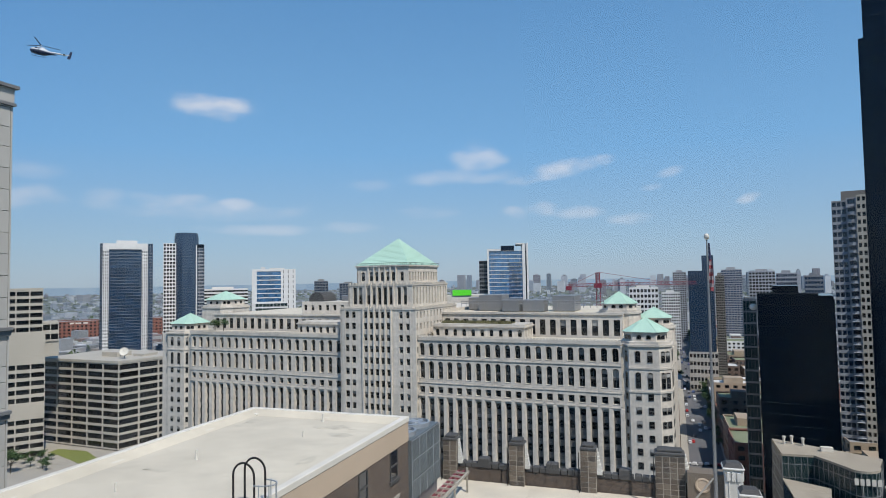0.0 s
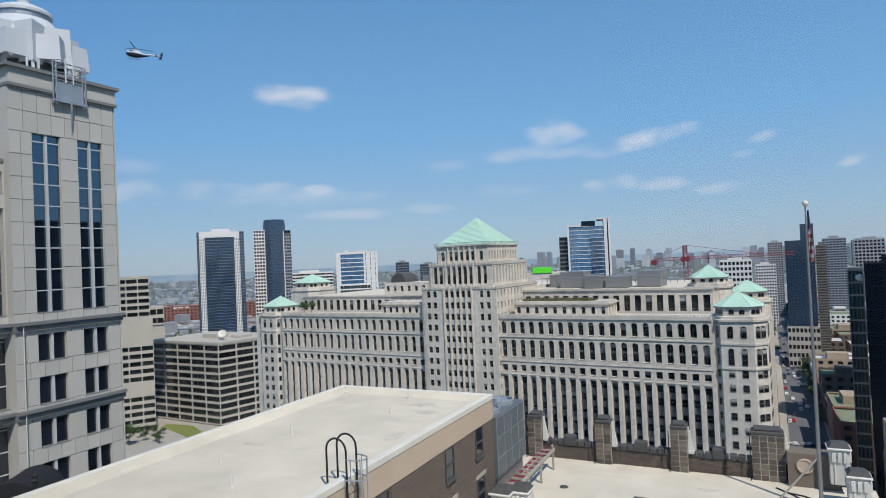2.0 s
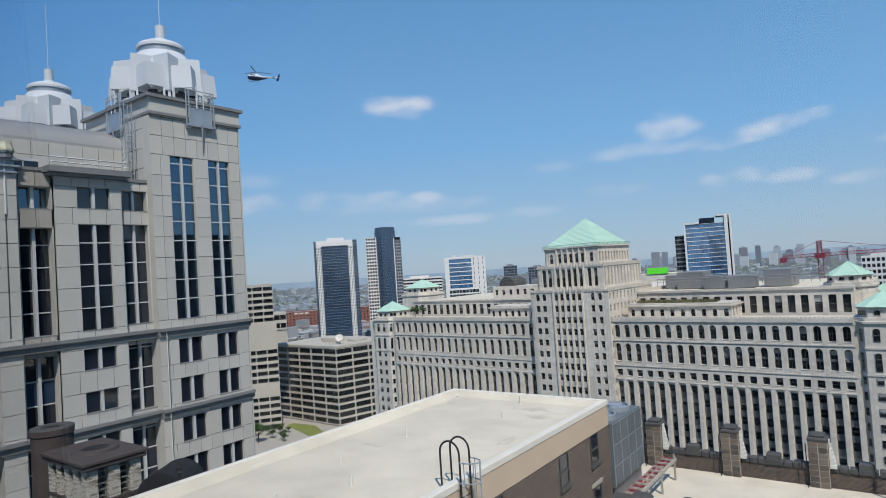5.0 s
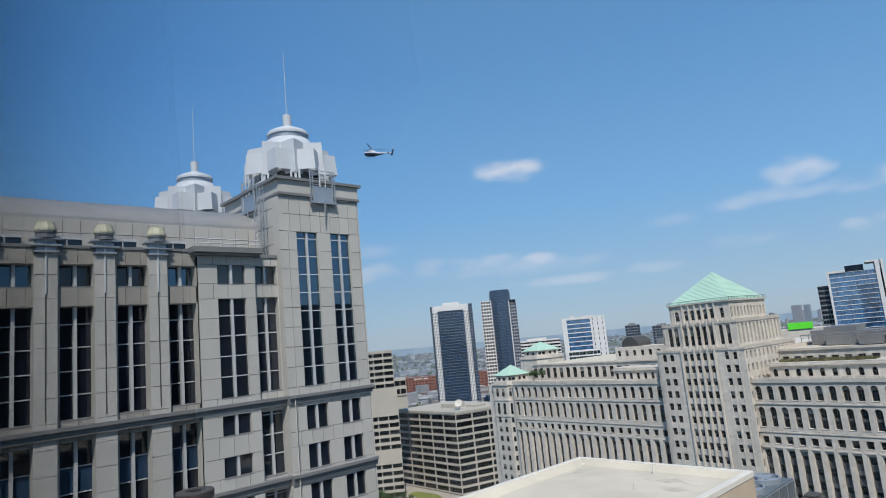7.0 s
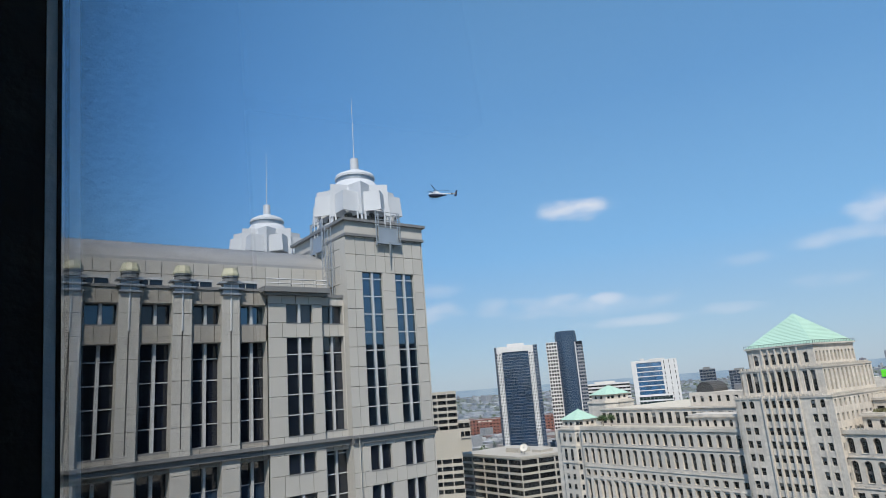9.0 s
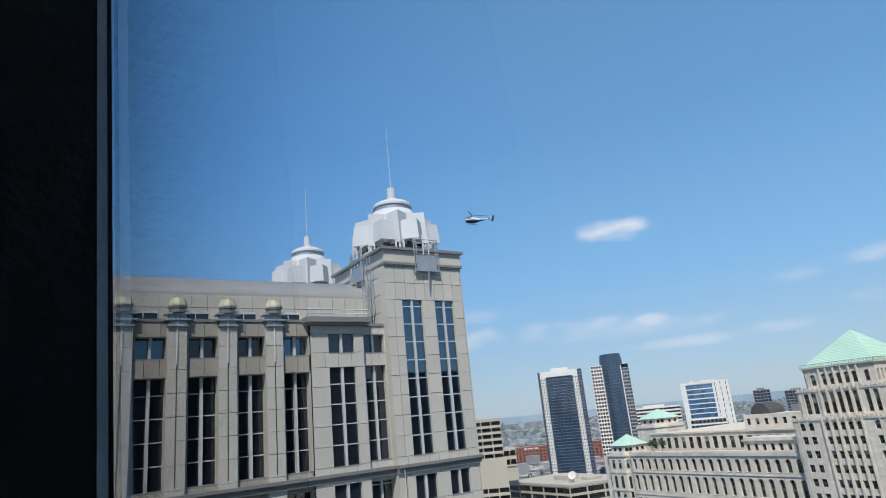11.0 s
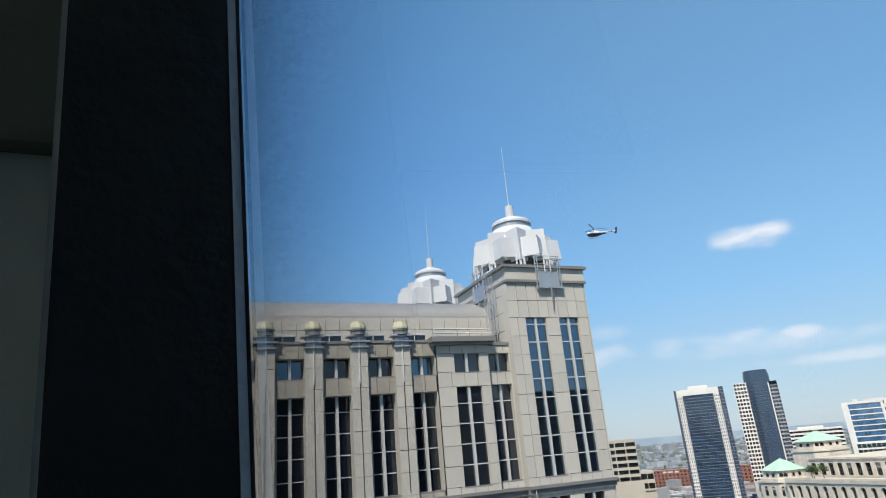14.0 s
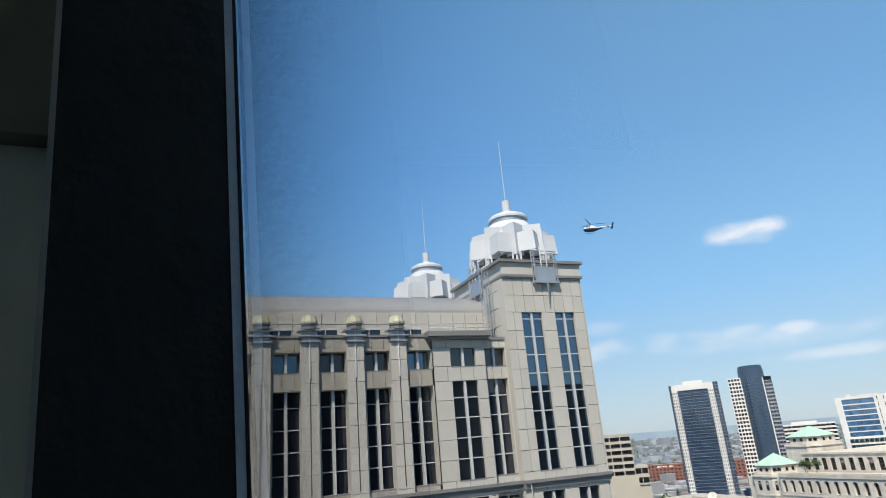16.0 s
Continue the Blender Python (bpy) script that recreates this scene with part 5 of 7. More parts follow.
# flagpole with a limp flag
flagpole = thing("flagpole", "tall grey flagpole with a pale ball and drooping flag", "flagpole", pose(3.15, 43.0, DZ))
part("pole", Build().lathe([(0.17, 0), (0.17, 0.3), (0.12, 0.35), (0.1, 8), (0.07, 14), (0.045, 18.2)], 0, 0, 12), STEEL, flagpole)
part("ball", Build().lathe([(0.02, 18.2), (0.13, 18.27), (0.18, 18.42), (0.13, 18.57), (0.02, 18.62)], 0, 0, 14), COPING, flagpole, "pale round finial", smooth=True)
part("stay", Build().rod((-2.6, -0.4, 0.1), (-0.1, 0, 3.1), 0.06, 6), PAVING, flagpole, "pale diagonal steel stay")
cable = thing("roof_cable", "black cable lying loose on the roof", "cable", pose(0, 0, DZ))
for name, pts in (("loop", ((0.85, 46.0, 0.05), (1.5, 45.3, 0.05), (2.4, 45.0, 0.05), (2.9, 44.6, 0.05), (3.05, 43.2, 0.1))), ("tail", ((1.6, 45.25, 0.05), (2.1, 44.5, 0.05), (2.8, 43.3, 0.05)))):
    b = Build()
    for q, r in zip(pts, pts[1:]):
        b.rod(q, r, 0.045, 6)
    part(name, b, BLACK_IRON, cable)
FLAG_BLUE = mat("flag_blue", (0.03, 0.035, 0.09), vary=0.1)
FLAG_RED = mat("flag_red", (0.27, 0.06, 0.07), vary=0.1)
FLAG_WHITE = mat("flag_white", (0.36, 0.31, 0.31), vary=0.1)
fl = Build()
for k in range(26):
    fl.slot = 0 if k < 9 else 1 + (k // 2) % 2
    z = 18.0 - 0.118 * k
    wd = 0.09 + 0.15 * min(1, k / 16)
    for s in range(3):
        x0 = 0.08 + wd * s / 3
        dy = 0.09 * math.sin(1.9 * s + 0.35 * k)
        dy2 = 0.09 * math.sin(1.9 * (s + 1) + 0.35 * k)
        fl.add([(x0, dy, z), (x0 + wd / 3, dy2, z), (x0 + wd / 3, dy2, z - 0.13), (x0, dy, z - 0.13), (x0, dy + 0.02, z), (x0 + wd / 3, dy2 + 0.02, z), (x0 + wd / 3, dy2 + 0.02, z - 0.13), (x0, dy + 0.02, z - 0.13)],
               [(0, 3, 2, 1), (4, 5, 6, 7)])
part("flag", fl, [FLAG_BLUE, FLAG_RED, FLAG_WHITE], flagpole, "limp striped flag with dark blue canton")

# chimney stacks on the neighbouring roof
single("low_roof", Build().box(-53, 2, 0, -26.3, 34, 68), BRICK_BACK, "dark lower roof between the buildings", "roof", "structure")


def chimney(m, lx, ly, top):
    """Buff brick stack with open slots under a rusty hood."""
    t = thing("chimney", "buff brick chimney with slots under a rusty hood", "chimney", m)
    mort = part("shaft", Build().box(0.03, 0.03, 68, lx - 0.03, ly - 0.03, top - 2.1), BRICK_BACK, t)
    b = Build()
    z, row = top - 2.1, 0
    while z > 77:
        off = 0.11 if row % 2 else 0
        x = -off
        while x < lx - 0.05:
            b.box(max(x, 0), 0, z - 0.07, min(x + 0.2, lx), 0.04, z)
            x += 0.218
        y = -off
        while y < ly - 0.05:
            b.box(lx - 0.04, max(y, 0), z - 0.07, lx, min(y + 0.2, ly), z)
            y += 0.218
        z -= 0.084
        row += 1
    tagged(part("brickwork", b, YELLOW_BRICK, mort, "weathered buff brick"), kind="stuff")
    part("ledge", Build().box(-0.06, -0.06, top - 2.1, lx + 0.06, ly + 0.06, top - 1.95), RUST, t)
    posts = [(i * (lx - 0.5) / 4, 0.0) for i in range(5)] + [(lx - 0.5, (ly - 0.5) / 2 * j) for j in (1, 2)]
    for x, y in posts:
        p = Build()
        z, row = top - 1.95, 0
        while z < top - 0.42:
            if row % 2:
                for q in range(2):
                    p.box(x + 0.255 * q, y, z, x + 0.255 * q + 0.24, y + 0.24, z + 0.068).box(x + 0.255 * q, y + 0.255, z, x + 0.255 * q + 0.24, y + 0.495, z + 0.068)
            else:
                for q, (xa, xb) in enumerate(((0.0, 0.115), (0.13, 0.37), (0.385, 0.495))):
                    p.box(x + xa, y, z, x + xb, y + 0.115, z + 0.068).box(x + xa, y + 0.13, z, x + xb, y + 0.37, z + 0.068).box(x + xa, y + 0.385, z, x + xb, y + 0.495, z + 0.068)
            z += 0.084
            row += 1
        p.slot = 1
        p.box(x + 0.02, y + 0.02, top - 1.95, x + 0.475, y + 0.475, top - 0.42)
        part("brick_post", p, [YELLOW_BRICK, BLACK_IRON], t)
    for k in range(5):
        part("louvre", Build().box(0.3, 0.25, top - 1.85 + 0.28 * k, lx - 0.2, 0.3, top - 1.78 + 0.28 * k).box(lx - 0.3, 0.3, top - 1.85 + 0.28 * k, lx - 0.25, ly - 0.2, top - 1.78 + 0.28 * k), STEEL, t)
    part("flue", Build().box(0.5, 0.5, top - 2.1, lx - 0.5, ly - 0.45, top - 0.45), BLACK_IRON, t)
    part("hood_edge", Build().box(-0.2, -0.2, top - 0.45, lx + 0.2, ly + 0.2, top - 0.22, 0.05), RUST, t)
    part("hood", Build().box(-0.28, -0.28, top - 0.22, lx + 0.28, ly + 0.28, top - 0.05, 0.03), RUST, t, "rusty brown metal hood")
    h = Build(pose(lx * 0.55, ly / 2, 0))
    h.lathe([(1.05, top - 0.05), (1.0, top + 0.07), (0.62, top + 0.09), (0.6, top - 0.02)], 0, 0, 22)
    part("flue_ring", h, RUST, t)
    # closed black disc; the dark of the open flue is in its colour
    part("flue_mouth", Build(pose(lx * 0.55, ly / 2, 0)).lathe([(0.6, top - 0.06), (0.6, top + 0.075)], 0, 0, 22), BLACK_IRON, t, "solid black disc in place of the dark flue opening")
    return t


chimney(pose(-34.4, 12.8, 0), 4.1, 2.5, 82.4)
flue = thing("round_flue", "dark weathered round flue beside the chimney", "flue", pose(-37.2, 14.1, 0))
part("shell", Build().lathe([(1.0, 68), (1.0, 82.6), (1.06, 82.65), (1.06, 82.95)], 0, 0, 28), RUST, flue)
part("rim", Build().lathe([(1.06, 82.95), (1.02, 83.02), (0.5, 83.03), (0.46, 82.9)], 0, 0, 28), DARK_STONE, flue, "dark metal rim")
# black plug painted as the dark inside the flue
part("throat", Build().lathe([(0.45, 82.6), (0.46, 82.97)], 0, 0, 20), BLACK_IRON, flue)


def cowl(m, r):
    t = thing("vent_cowl", "black rounded sheet-metal vent cowl", "vent cowl", m)
    b = Build()
    n = 14
    arc = [(r * math.cos(math.pi * i / n), r * math.sin(math.pi * i / n)) for i in range(n + 1)]
    for y0, y1 in ((-1.4, 0.9),):
        vs = [(x, y, z) for y in (y0, y1) for x, z in arc]
        b.add(vs, [(i, i + 1, n + 2 + i, n + 1 + i) for i in range(n)] + [tuple(range(n + 1)), tuple(reversed(range(n + 1, 2 * n + 2)))])
    part("hood", b, BLACK_IRON, t)
    part("rim", Build().box(-r - 0.05, -1.45, -0.08, r + 0.05, 0.95, 0.0), BLACK_IRON, t)
    part("base", Build().box(-r + 0.1, -1.3, -13.0, r - 0.1, 0.8, -0.08), STEEL, t)
    return t


cowl(pose(-28.6, 16.0, 80.45, 0, 0, 35), 1.15)
cowl(pose(-28.4, 14.0, 79.6, 0, 0, 60), 0.8)
fin = thing("finial_post", "small dark iron finial post", "finial", pose(-26.4, 15.0, 81.4))
part("post", Build().lathe([(0.09, -1.5), (0.09, 0.35), (0.16, 0.4), (0.08, 0.5), (0.13, 0.62), (0.03, 0.8)], 0, 0, 8), BLACK_IRON, fin)


# ---- towers and blocks round about ----
def at(az, d):
    return Vector((math.sin(radians(az)) * d, math.cos(radians(az)) * d))


def facade(t, m, w, z0, z1, nx, nz, fx, fz, wall, pane, depth=0.3, name="wall", label="", margin=0.0, individually=False):
    """A windowed front: nx by nz openings that fill fx of a bay's width and fz of a storey's height."""
    b, g = Build(m), Build(m)
    sx, sz = (w - 2 * margin) / nx, (z1 - z0) / nz
    cols = [(margin + sx * (i + 0.5 - fx / 2), margin + sx * (i + 0.5 + fx / 2)) for i in range(nx)]
    rows = [(z0 + sz * (k + 0.5 - fz / 2), z0 + sz * (k + 0.5 + fz / 2), False) for k in range(nz)]
    openwall(b, 0, w, z0, z1, cols, rows, depth)
    ob = part(name, b, wall, t, label)
    if individually:
        me = Build().add([(-sx * fx / 2, 0, 0), (sx * fx / 2, 0, 0), (sx * fx / 2, 0, sz * fz), (-sx * fx / 2, 0, sz * fz)], [(0, 1, 2, 3)]).mesh("window", pane)
        for lo, hi, _ in rows:
            for a, c in cols:
                piece("window", me, ob, m @ pose((a + c) / 2, depth, lo))
    else:
        for lo, hi, _ in rows:
            for a, c in cols:
                g.add([(a, depth, lo), (c, depth, lo), (c, depth, hi), (a, depth, hi)], [(0, 1, 2, 3)])
        tagged(part("glazing", g, pane, ob), kind="stuff")
    return ob


def block_of(name, label, m, w, d, z1, nx, ny, nz, fx, fz, wall, pane, z0=0.0, depth=0.3, roof=None, individually=False, category="building", plant=True):
    """A free-standing block: four fronts, a flat roof with a parapet and a plant room. Its near left corner at m."""
    t = thing(name, label, category, m)
    facade(t, Matrix(), w, z0, z1, nx, nz, fx, fz, wall, pane, depth, "front_wall", "", 0.0, individually)
    facade(t, face(90, w, 0), d, z0, z1, ny, nz, fx, fz, wall, pane, depth, "side_wall", "", 0.0, individually)
    facade(t, face(180, w, d), w, z0, z1, nx, nz, fx, fz, wall, pane, depth, "rear_wall")
    facade(t, face(-90, 0, d), d, z0, z1, ny, nz, fx, fz, wall, pane, depth, "side_wall")
    r = Build()
    r.box(0.45, 0.45, z1 - 0.8, w - 0.45, d - 0.45, z1 - 0.5)
    part("roof", r, roof or MEMBRANE, t)
    c = Build()
    for x0, y0, x1, y1 in ((0, 0, w, 0.4), (0, d - 0.4, w, d), (0, 0.4, 0.4, d - 0.4), (w - 0.4, 0.4, w, d - 0.4)):
        c.box(x0, y0, z1, x1, y1, z1 + 0.5)
    part("parapet", c, wall, t)
    if plant:
        part("plant_room", Build().box(w * 0.25, d * 0.3, z1 - 0.5, w * 0.7, d * 0.75, z1 + 3), wall, t)
    return t


def bearing(az0, az1, d):
    """The pose of a front that spans two bearings, square to the sight line; and its width."""
    p, q = at(az0, d), at(az1, d)
    e = q - p
    return pose(p.x, p.y, 0, 0, 0, math.degrees(math.atan2(e.y, e.x))), e.length


def height(el, d):
    return 90 + d * math.tan(radians(el))


# broad concrete block with ribbon windows
cc = at(-46.74, 380)
brut = thing("concrete_block", "beige concrete block with dark ribbon windows", "building", pose(cc.x, cc.y, 0, 0, 0, -3))
bz0, bz1 = 0.6, 48.3
facade(brut, face(0, -60, 0), 60, bz0, bz1 - 1.4, 5, 11, 0.93, 0.68, CONCRETE, PANE, 0.4, "front_wall", individually=True)
facade(brut, face(78, 0, 0), 46, bz0, bz1 - 1.4, 4, 11, 0.92, 0.68, CONCRETE, PANE, 0.4, "side_wall", individually=True)
part("core", Build().prism([(-59.5, 1.1), (-0.9, 1.1), (8, 42), (-59.5, 42)], 0, bz1 - 1.5), BRICK_BACK, brut)
part("roof", Build().prism([(-60.3, -0.3), (0.2, -0.3), (10, 45.5), (-60.3, 45.5)], bz1 - 1.4, bz1), CONCRETE, brut, "pale flat roof slab")
part("plant_room", Build().box(-30, 14, bz1, -18, 24, bz1 + 2.6).box(-12, 20, bz1, -4, 30, bz1 + 1.4), CONCRETE, brut)
part("podium", Build().prism([(-54, 2), (-2, 2), (7, 40), (-54, 40)], 0, bz0), PANE, brut)
dish = thing("satellite_dish", "white satellite dish on a roof stand", "satellite dish", pose(cc.x - 6.5, cc.y + 10, bz1) @ Matrix.Scale(1.15, 4))
part("reflector", Build(pose(0, 0, 3.2, 62, 0, 28)).lathe([(0.2, 0), (1.2, 0.25), (2.0, 0.75), (2.1, 0.85), (1.2, 0.38), (0.2, 0.12)], 0, 0, 20), COPING, dish)
part("stand", Build().rod((0, 0, 0), (0, 0.3, 3.0), 0.25, 8), STEEL, dish)
part("feed_arm", Build(pose(0, 0, 3.2, 62, 0, 28)).rod((0, 0, 0.2), (0, 0, 1.6), 0.08, 5), STEEL, dish)
small = copy_thing(dish, pose(cc.x - 13.5, cc.y + 14, bz1, 0, 0, 65) @ Matrix.Scale(0.7, 4))
# stepped slab beside it
m, w = bearing(-54.6, -51.98, 392)
hotel = thing("stepped_slab_building", "stepped beige concrete slab with ribbon windows", "building", m)
ht = height(-0.2, 392)
for za, zb, n in ((65, ht - 1, 6), (28, 49.5, 5), (0, 21, 5)):
    facade(hotel, Matrix(), w + (1.2 if zb < 60 else 0), za, zb, 3, n, 0.9, 0.6, CONCRETE, PANE, 0.9, "banded_wall", individually=True)
part("core", Build().box(0.3, 0.95, 0, w - 0.2, 24, ht - 0.5).box(w - 0.2, 2.4, 52, w + 7.4, 24, 70).box(w - 0.2, 2.4, 0, w + 1.0, 24, 52), CONCRETE, hotel)
part("blank_wall", Build().box(0, 0, 49.5, w + 1.2, 0.96, 65).box(0, 0, 21, w + 1.2, 0.96, 28).box(0, -0.1, ht - 1, w, 0.96, ht), CONCRETE, hotel)
facade(hotel, face(0, w - 0.1, 1.8), 7.3, 60, 70, 2, 2, 0.9, 0.6, CONCRETE, PANE, 0.5, "step_wall")

# tall glass tower in a white frame
m, w = bearing(-48.15, -44.25, 700)
h = height(3.35, 700)
ta = thing("framed_glass_tower", "dark blue glass tower in a white concrete frame", "building", m)
facade(ta, face(0, w * 0.165, 0), w * 0.62, 0, h - 6, 4, 40, 0.99, 0.88, STEEL, PANE_BLUE, 0.3, "glass_front", "dark blue curtain wall")
for x in (0.05, 0.785):
    facade(ta, face(0, w * x, -0.8), w * 0.115, 0, h - 7, 3, 38, 0.5, 0.55, PALE_CONCRETE, PANE, 0.5, "white_grid", "white concrete with punched windows")
    part("frame_leg", Build().box(w * x, -0.75, h - 7, w * (x + 0.115), 3, h), PALE_CONCRETE, ta)
part("frame_head", Build().box(w * 0.165, -0.8, h - 6, w * 0.785, 3, h).box(w * 0.3, 4, h, w * 0.7, 18, h + 3.2), PALE_CONCRETE, ta)
for x0, x1 in ((0.0, 0.05), (0.9, 1.0)):
    facade(ta, face(0, w * x0, 0.2), w * (x1 - x0), 0, h, 2, 40, 0.9, 0.8, STEEL, PANE_BLUE, 0.3, "glass_edge")
part("core", Build().box(0.4, 1.2, 0, w - 0.4, 30, h - 0.5), PANE_NAVY, ta)
# twin tower with a round glass shaft
m, w = bearing(-43.45, -40.2, 740)
h = height(3.4, 740)
tb = thing("round_glass_tower", "rounded navy glass tower with a white window grid", "building", m)
facade(tb, Matrix(), w * 0.36, 0, h, 5, 34, 0.68, 0.62, PALE_CONCRETE, PANE, 0.6, "white_grid", "white concrete window grid")
part("core", Build().box(0.3, 1, 0, w - 0.3, 26, h - 1), PANE_NAVY, tb)
hb = height(4.3, 740)
rc, rr = w * 0.56, w * 0.3
drum = part("round_shaft", Build().lathe([(rr, 0), (rr, hb - 4), (rr * 0.94, hb - 3.9), (rr * 0.94, hb - 0.5), (rr * 0.86, hb - 0.4), (rr * 0.86, hb)], rc, 7, 32), PANE_SLATE, tb, "curved navy glass shaft")
rings_b = Build()
for k in range(38):
    rings_b.lathe([(rr + 0.12, 3.5 + 3.5 * k), (rr + 0.12, 3.65 + 3.5 * k)], rc, 7, 32)
tagged(part("floor_band", rings_b, STEEL, drum), kind="stuff")
part("white_blade", Build().box(w * 0.77, -1.2, 0, w * 0.81, 8, h - 2), PALE_CONCRETE, tb, "white concrete blade")
facade(tb, face(0, w * 0.81, 0), w * 0.19, 0, h - 5, 3, 34, 0.85, 0.6, GREY_WALL, PANE_BLUE, 0.8, "balcony_side")
# white block with a blue glass front
m, w = bearing(-36.28, -32.5, 650)
h = height(1.1, 650)
tw2 = thing("white_glass_block", "white office block with a blue banded glass front", "building", m)
facade(tw2, face(0, w * 0.11, 0), w * 0.55, 20, h - 2, 8, 18, 0.99, 0.8, PALE_CONCRETE, PANE_SKY, 0.3, "glass_front", "blue glass with white floor bands")
part("white_flank", Build().box(0, -0.4, 0, w * 0.11, 20, h).box(w * 0.11, -0.3, h - 2, w * 0.66, 0.6, h), PALE_CONCRETE, tw2)
facade(tw2, face(0, w * 0.66, -0.4), w * 0.34, 0, h, 3, 20, 0.12, 0.6, PALE_CONCRETE, PANE, 0.4, "white_side")
part("core", Build().box(0.4, 0.9, 0, w - 0.4, 22, h - 0.4), PANE_NAVY, tw2)
part("roof_units", Build().box(w * 0.2, 5, h - 0.4, w * 0.3, 9, h + 2.2).box(w * 0.4, 5, h - 0.4, w * 0.75, 9, h + 1.4), PALE_CONCRETE, tw2)
m, w = bearing(-36.0, -33.2, 560)
block_of("low_glass_block", "low grey block with teal glass windows", m, w, 16, height(-1.9, 560), 9, 4, 18, 0.9, 0.7, PALE_CONCRETE, PANE_TEAL, plant=False)
m, w = bearing(-40.6, -36.6, 800)
block_of("white_low_building", "long white building with ribbon windows", m, w, 30, height(-0.62, 800), 12, 6, 20, 0.92, 0.5, PALE_CONCRETE, PANE)
m, w = bearing(-30.85, -29.6, 900)
block_of("slate_tower", "small slate-blue glass tower far off", m, w, 20, height(-0.05, 900), 5, 5, 24, 0.85, 0.7, STEEL, PANE_BLUE)
m, w = bearing(-28.6, -26.9, 1050)
block_of("slate_tower", "small slate-blue glass tower far off", m, w, 20, height(-0.3, 1050), 6, 5, 20, 0.85, 0.7, STEEL, PANE_BLUE)

# glass tower behind the great building
m, w = bearing(-15.7, -11.15, 455)
h = height(3.1, 455)
tg = thing("white_edged_glass_tower", "blue glass apartment tower with white edge walls", "building", m)
facade(tg, face(0, w * 0.2, 0), w * 0.68, 0, h - 5, 13, 38, 0.97, 0.86, PALE_CONCRETE, PANE_SKY, 0.25, "glass_front", "blue glass with balcony bands")
for k in range(6, 36):
    z = (h - 5) / 38 * k
    part("balcony_slab", Build().box(w * 0.62, -1.3, z, w * 0.86, 0, z + 0.22), PALE_CONCRETE, tg)
part("white_edge", Build().box(w * 0.88, -0.6, 0, w * 0.94, 20, h + 0.5), PALE_CONCRETE, tg)
part("white_edge", Build().box(w * 0.965, -0.6, 0, w, 20, h + 0.5), PALE_CONCRETE, tg)
part("white_edge", Build().box(w * 0.17, -0.5, 0, w * 0.205, 20, h - 5), PALE_CONCRETE, tg)
part("white_head", Build().box(w * 0.75, -0.6, h - 0.6, w * 0.88, 20, h + 0.5).box(w * 0.17, -0.5, h - 5, w * 0.45, 20, h - 3.6), PALE_CONCRETE, tg)
facade(tg, face(0, 0, 3), w * 0.17, 0, height(1.6, 455), 4, 34, 0.9, 0.7, STEEL, PANE_NAVY, 0.4, "dark_wing")
part("core", Build().box(w * 0.01, 3.6, 0, w * 0.17, 20, height(1.6, 455)).box(w * 0.2, 0.8, 0, w * 0.97, 20, h - 5.2).box(w * 0.45, 6, h - 5.2, w * 0.72, 16, h - 1), PANE_NAVY, tg)
# bright green sheeted box and roof plant on the rear of the great building
gm, gw = bearing(-18.2, -16.45, 345)
gs = thing("green_sheeted_box", "bright green sheeted rooftop box", "rooftop box", gm)
part("sheet", Build().box(0, 0, height(-1.6, 345), gw, 8, height(-1.1, 345)), GREEN_WRAP, gs)
part("base", Build().box(-9, 0.5, 0, gw + 8, 20, height(-1.6, 345)), LIMESTONE, gs, "pale flat-roofed base")
part("seam", Build().box(gw * 0.62, -0.05, height(-1.58, 345), gw * 0.63, 0, height(-1.12, 345)), GREEN_WRAP, gs)
plant = thing("roof_plant", "grey steel roof plant on the rear roof", "roof plant", MART)
for u0, v0, u1, v1, zz in ((-56, 30, -48, 38, 84.3), (-46.5, 26, -41, 31, 83.0), (-40, 27, -33, 32, 82.8), (-31, 30, -24, 40, 84.0), (-62, 36, -57, 42, 83.2), (-110, 30, -100, 40, 84.5), (-98, 24, -92, 34, 86.0)):
    part("unit", Build().box(u0, v0, 79, u1, v1, zz, 0.15), STEEL, plant)
for k in range(24):
    u = -60 + 2.0 * k
    part("pipe_post", Build().rod((u, 24, 80.4), (u, 24, 82.6), 0.1, 5), STEEL, plant)
part("pipe", Build().rod((-60, 24, 82.5), (-14, 24, 82.5), 0.16, 6).rod((-60, 24, 81.7), (-14, 24, 81.7), 0.1, 6), STEEL, plant)

# tower crane
CR = at(-4.97, 430)
crane = thing("tower_crane", "dark red lattice tower crane with a long jib", "crane", pose(CR.x, CR.y, 0))


def lattice(a, b, r, n, material, name, parent):
    """A braced beam of four chords between two points."""
    a, b = Vector(a), Vector(b)
    q = (b - a).to_track_quat("Z", "Y")
    bb = Build()
    cs = [q @ Vector((sx * r, sy * r, 0)) for sx, sy in ((-1, -1), (1, -1), (1, 1), (-1, 1))]
    for c in cs:
        bb.rod(a + c, b + c, 0.16, 4)
    for k in range(n):
        p, s = a + (b - a) * (k / n), a + (b - a) * ((k + 1) / n)
        for i in range(4):
            bb.rod(p + cs[i], s + cs[(i + 1) % 4], 0.1, 4)
    return part(name, bb, material, parent)


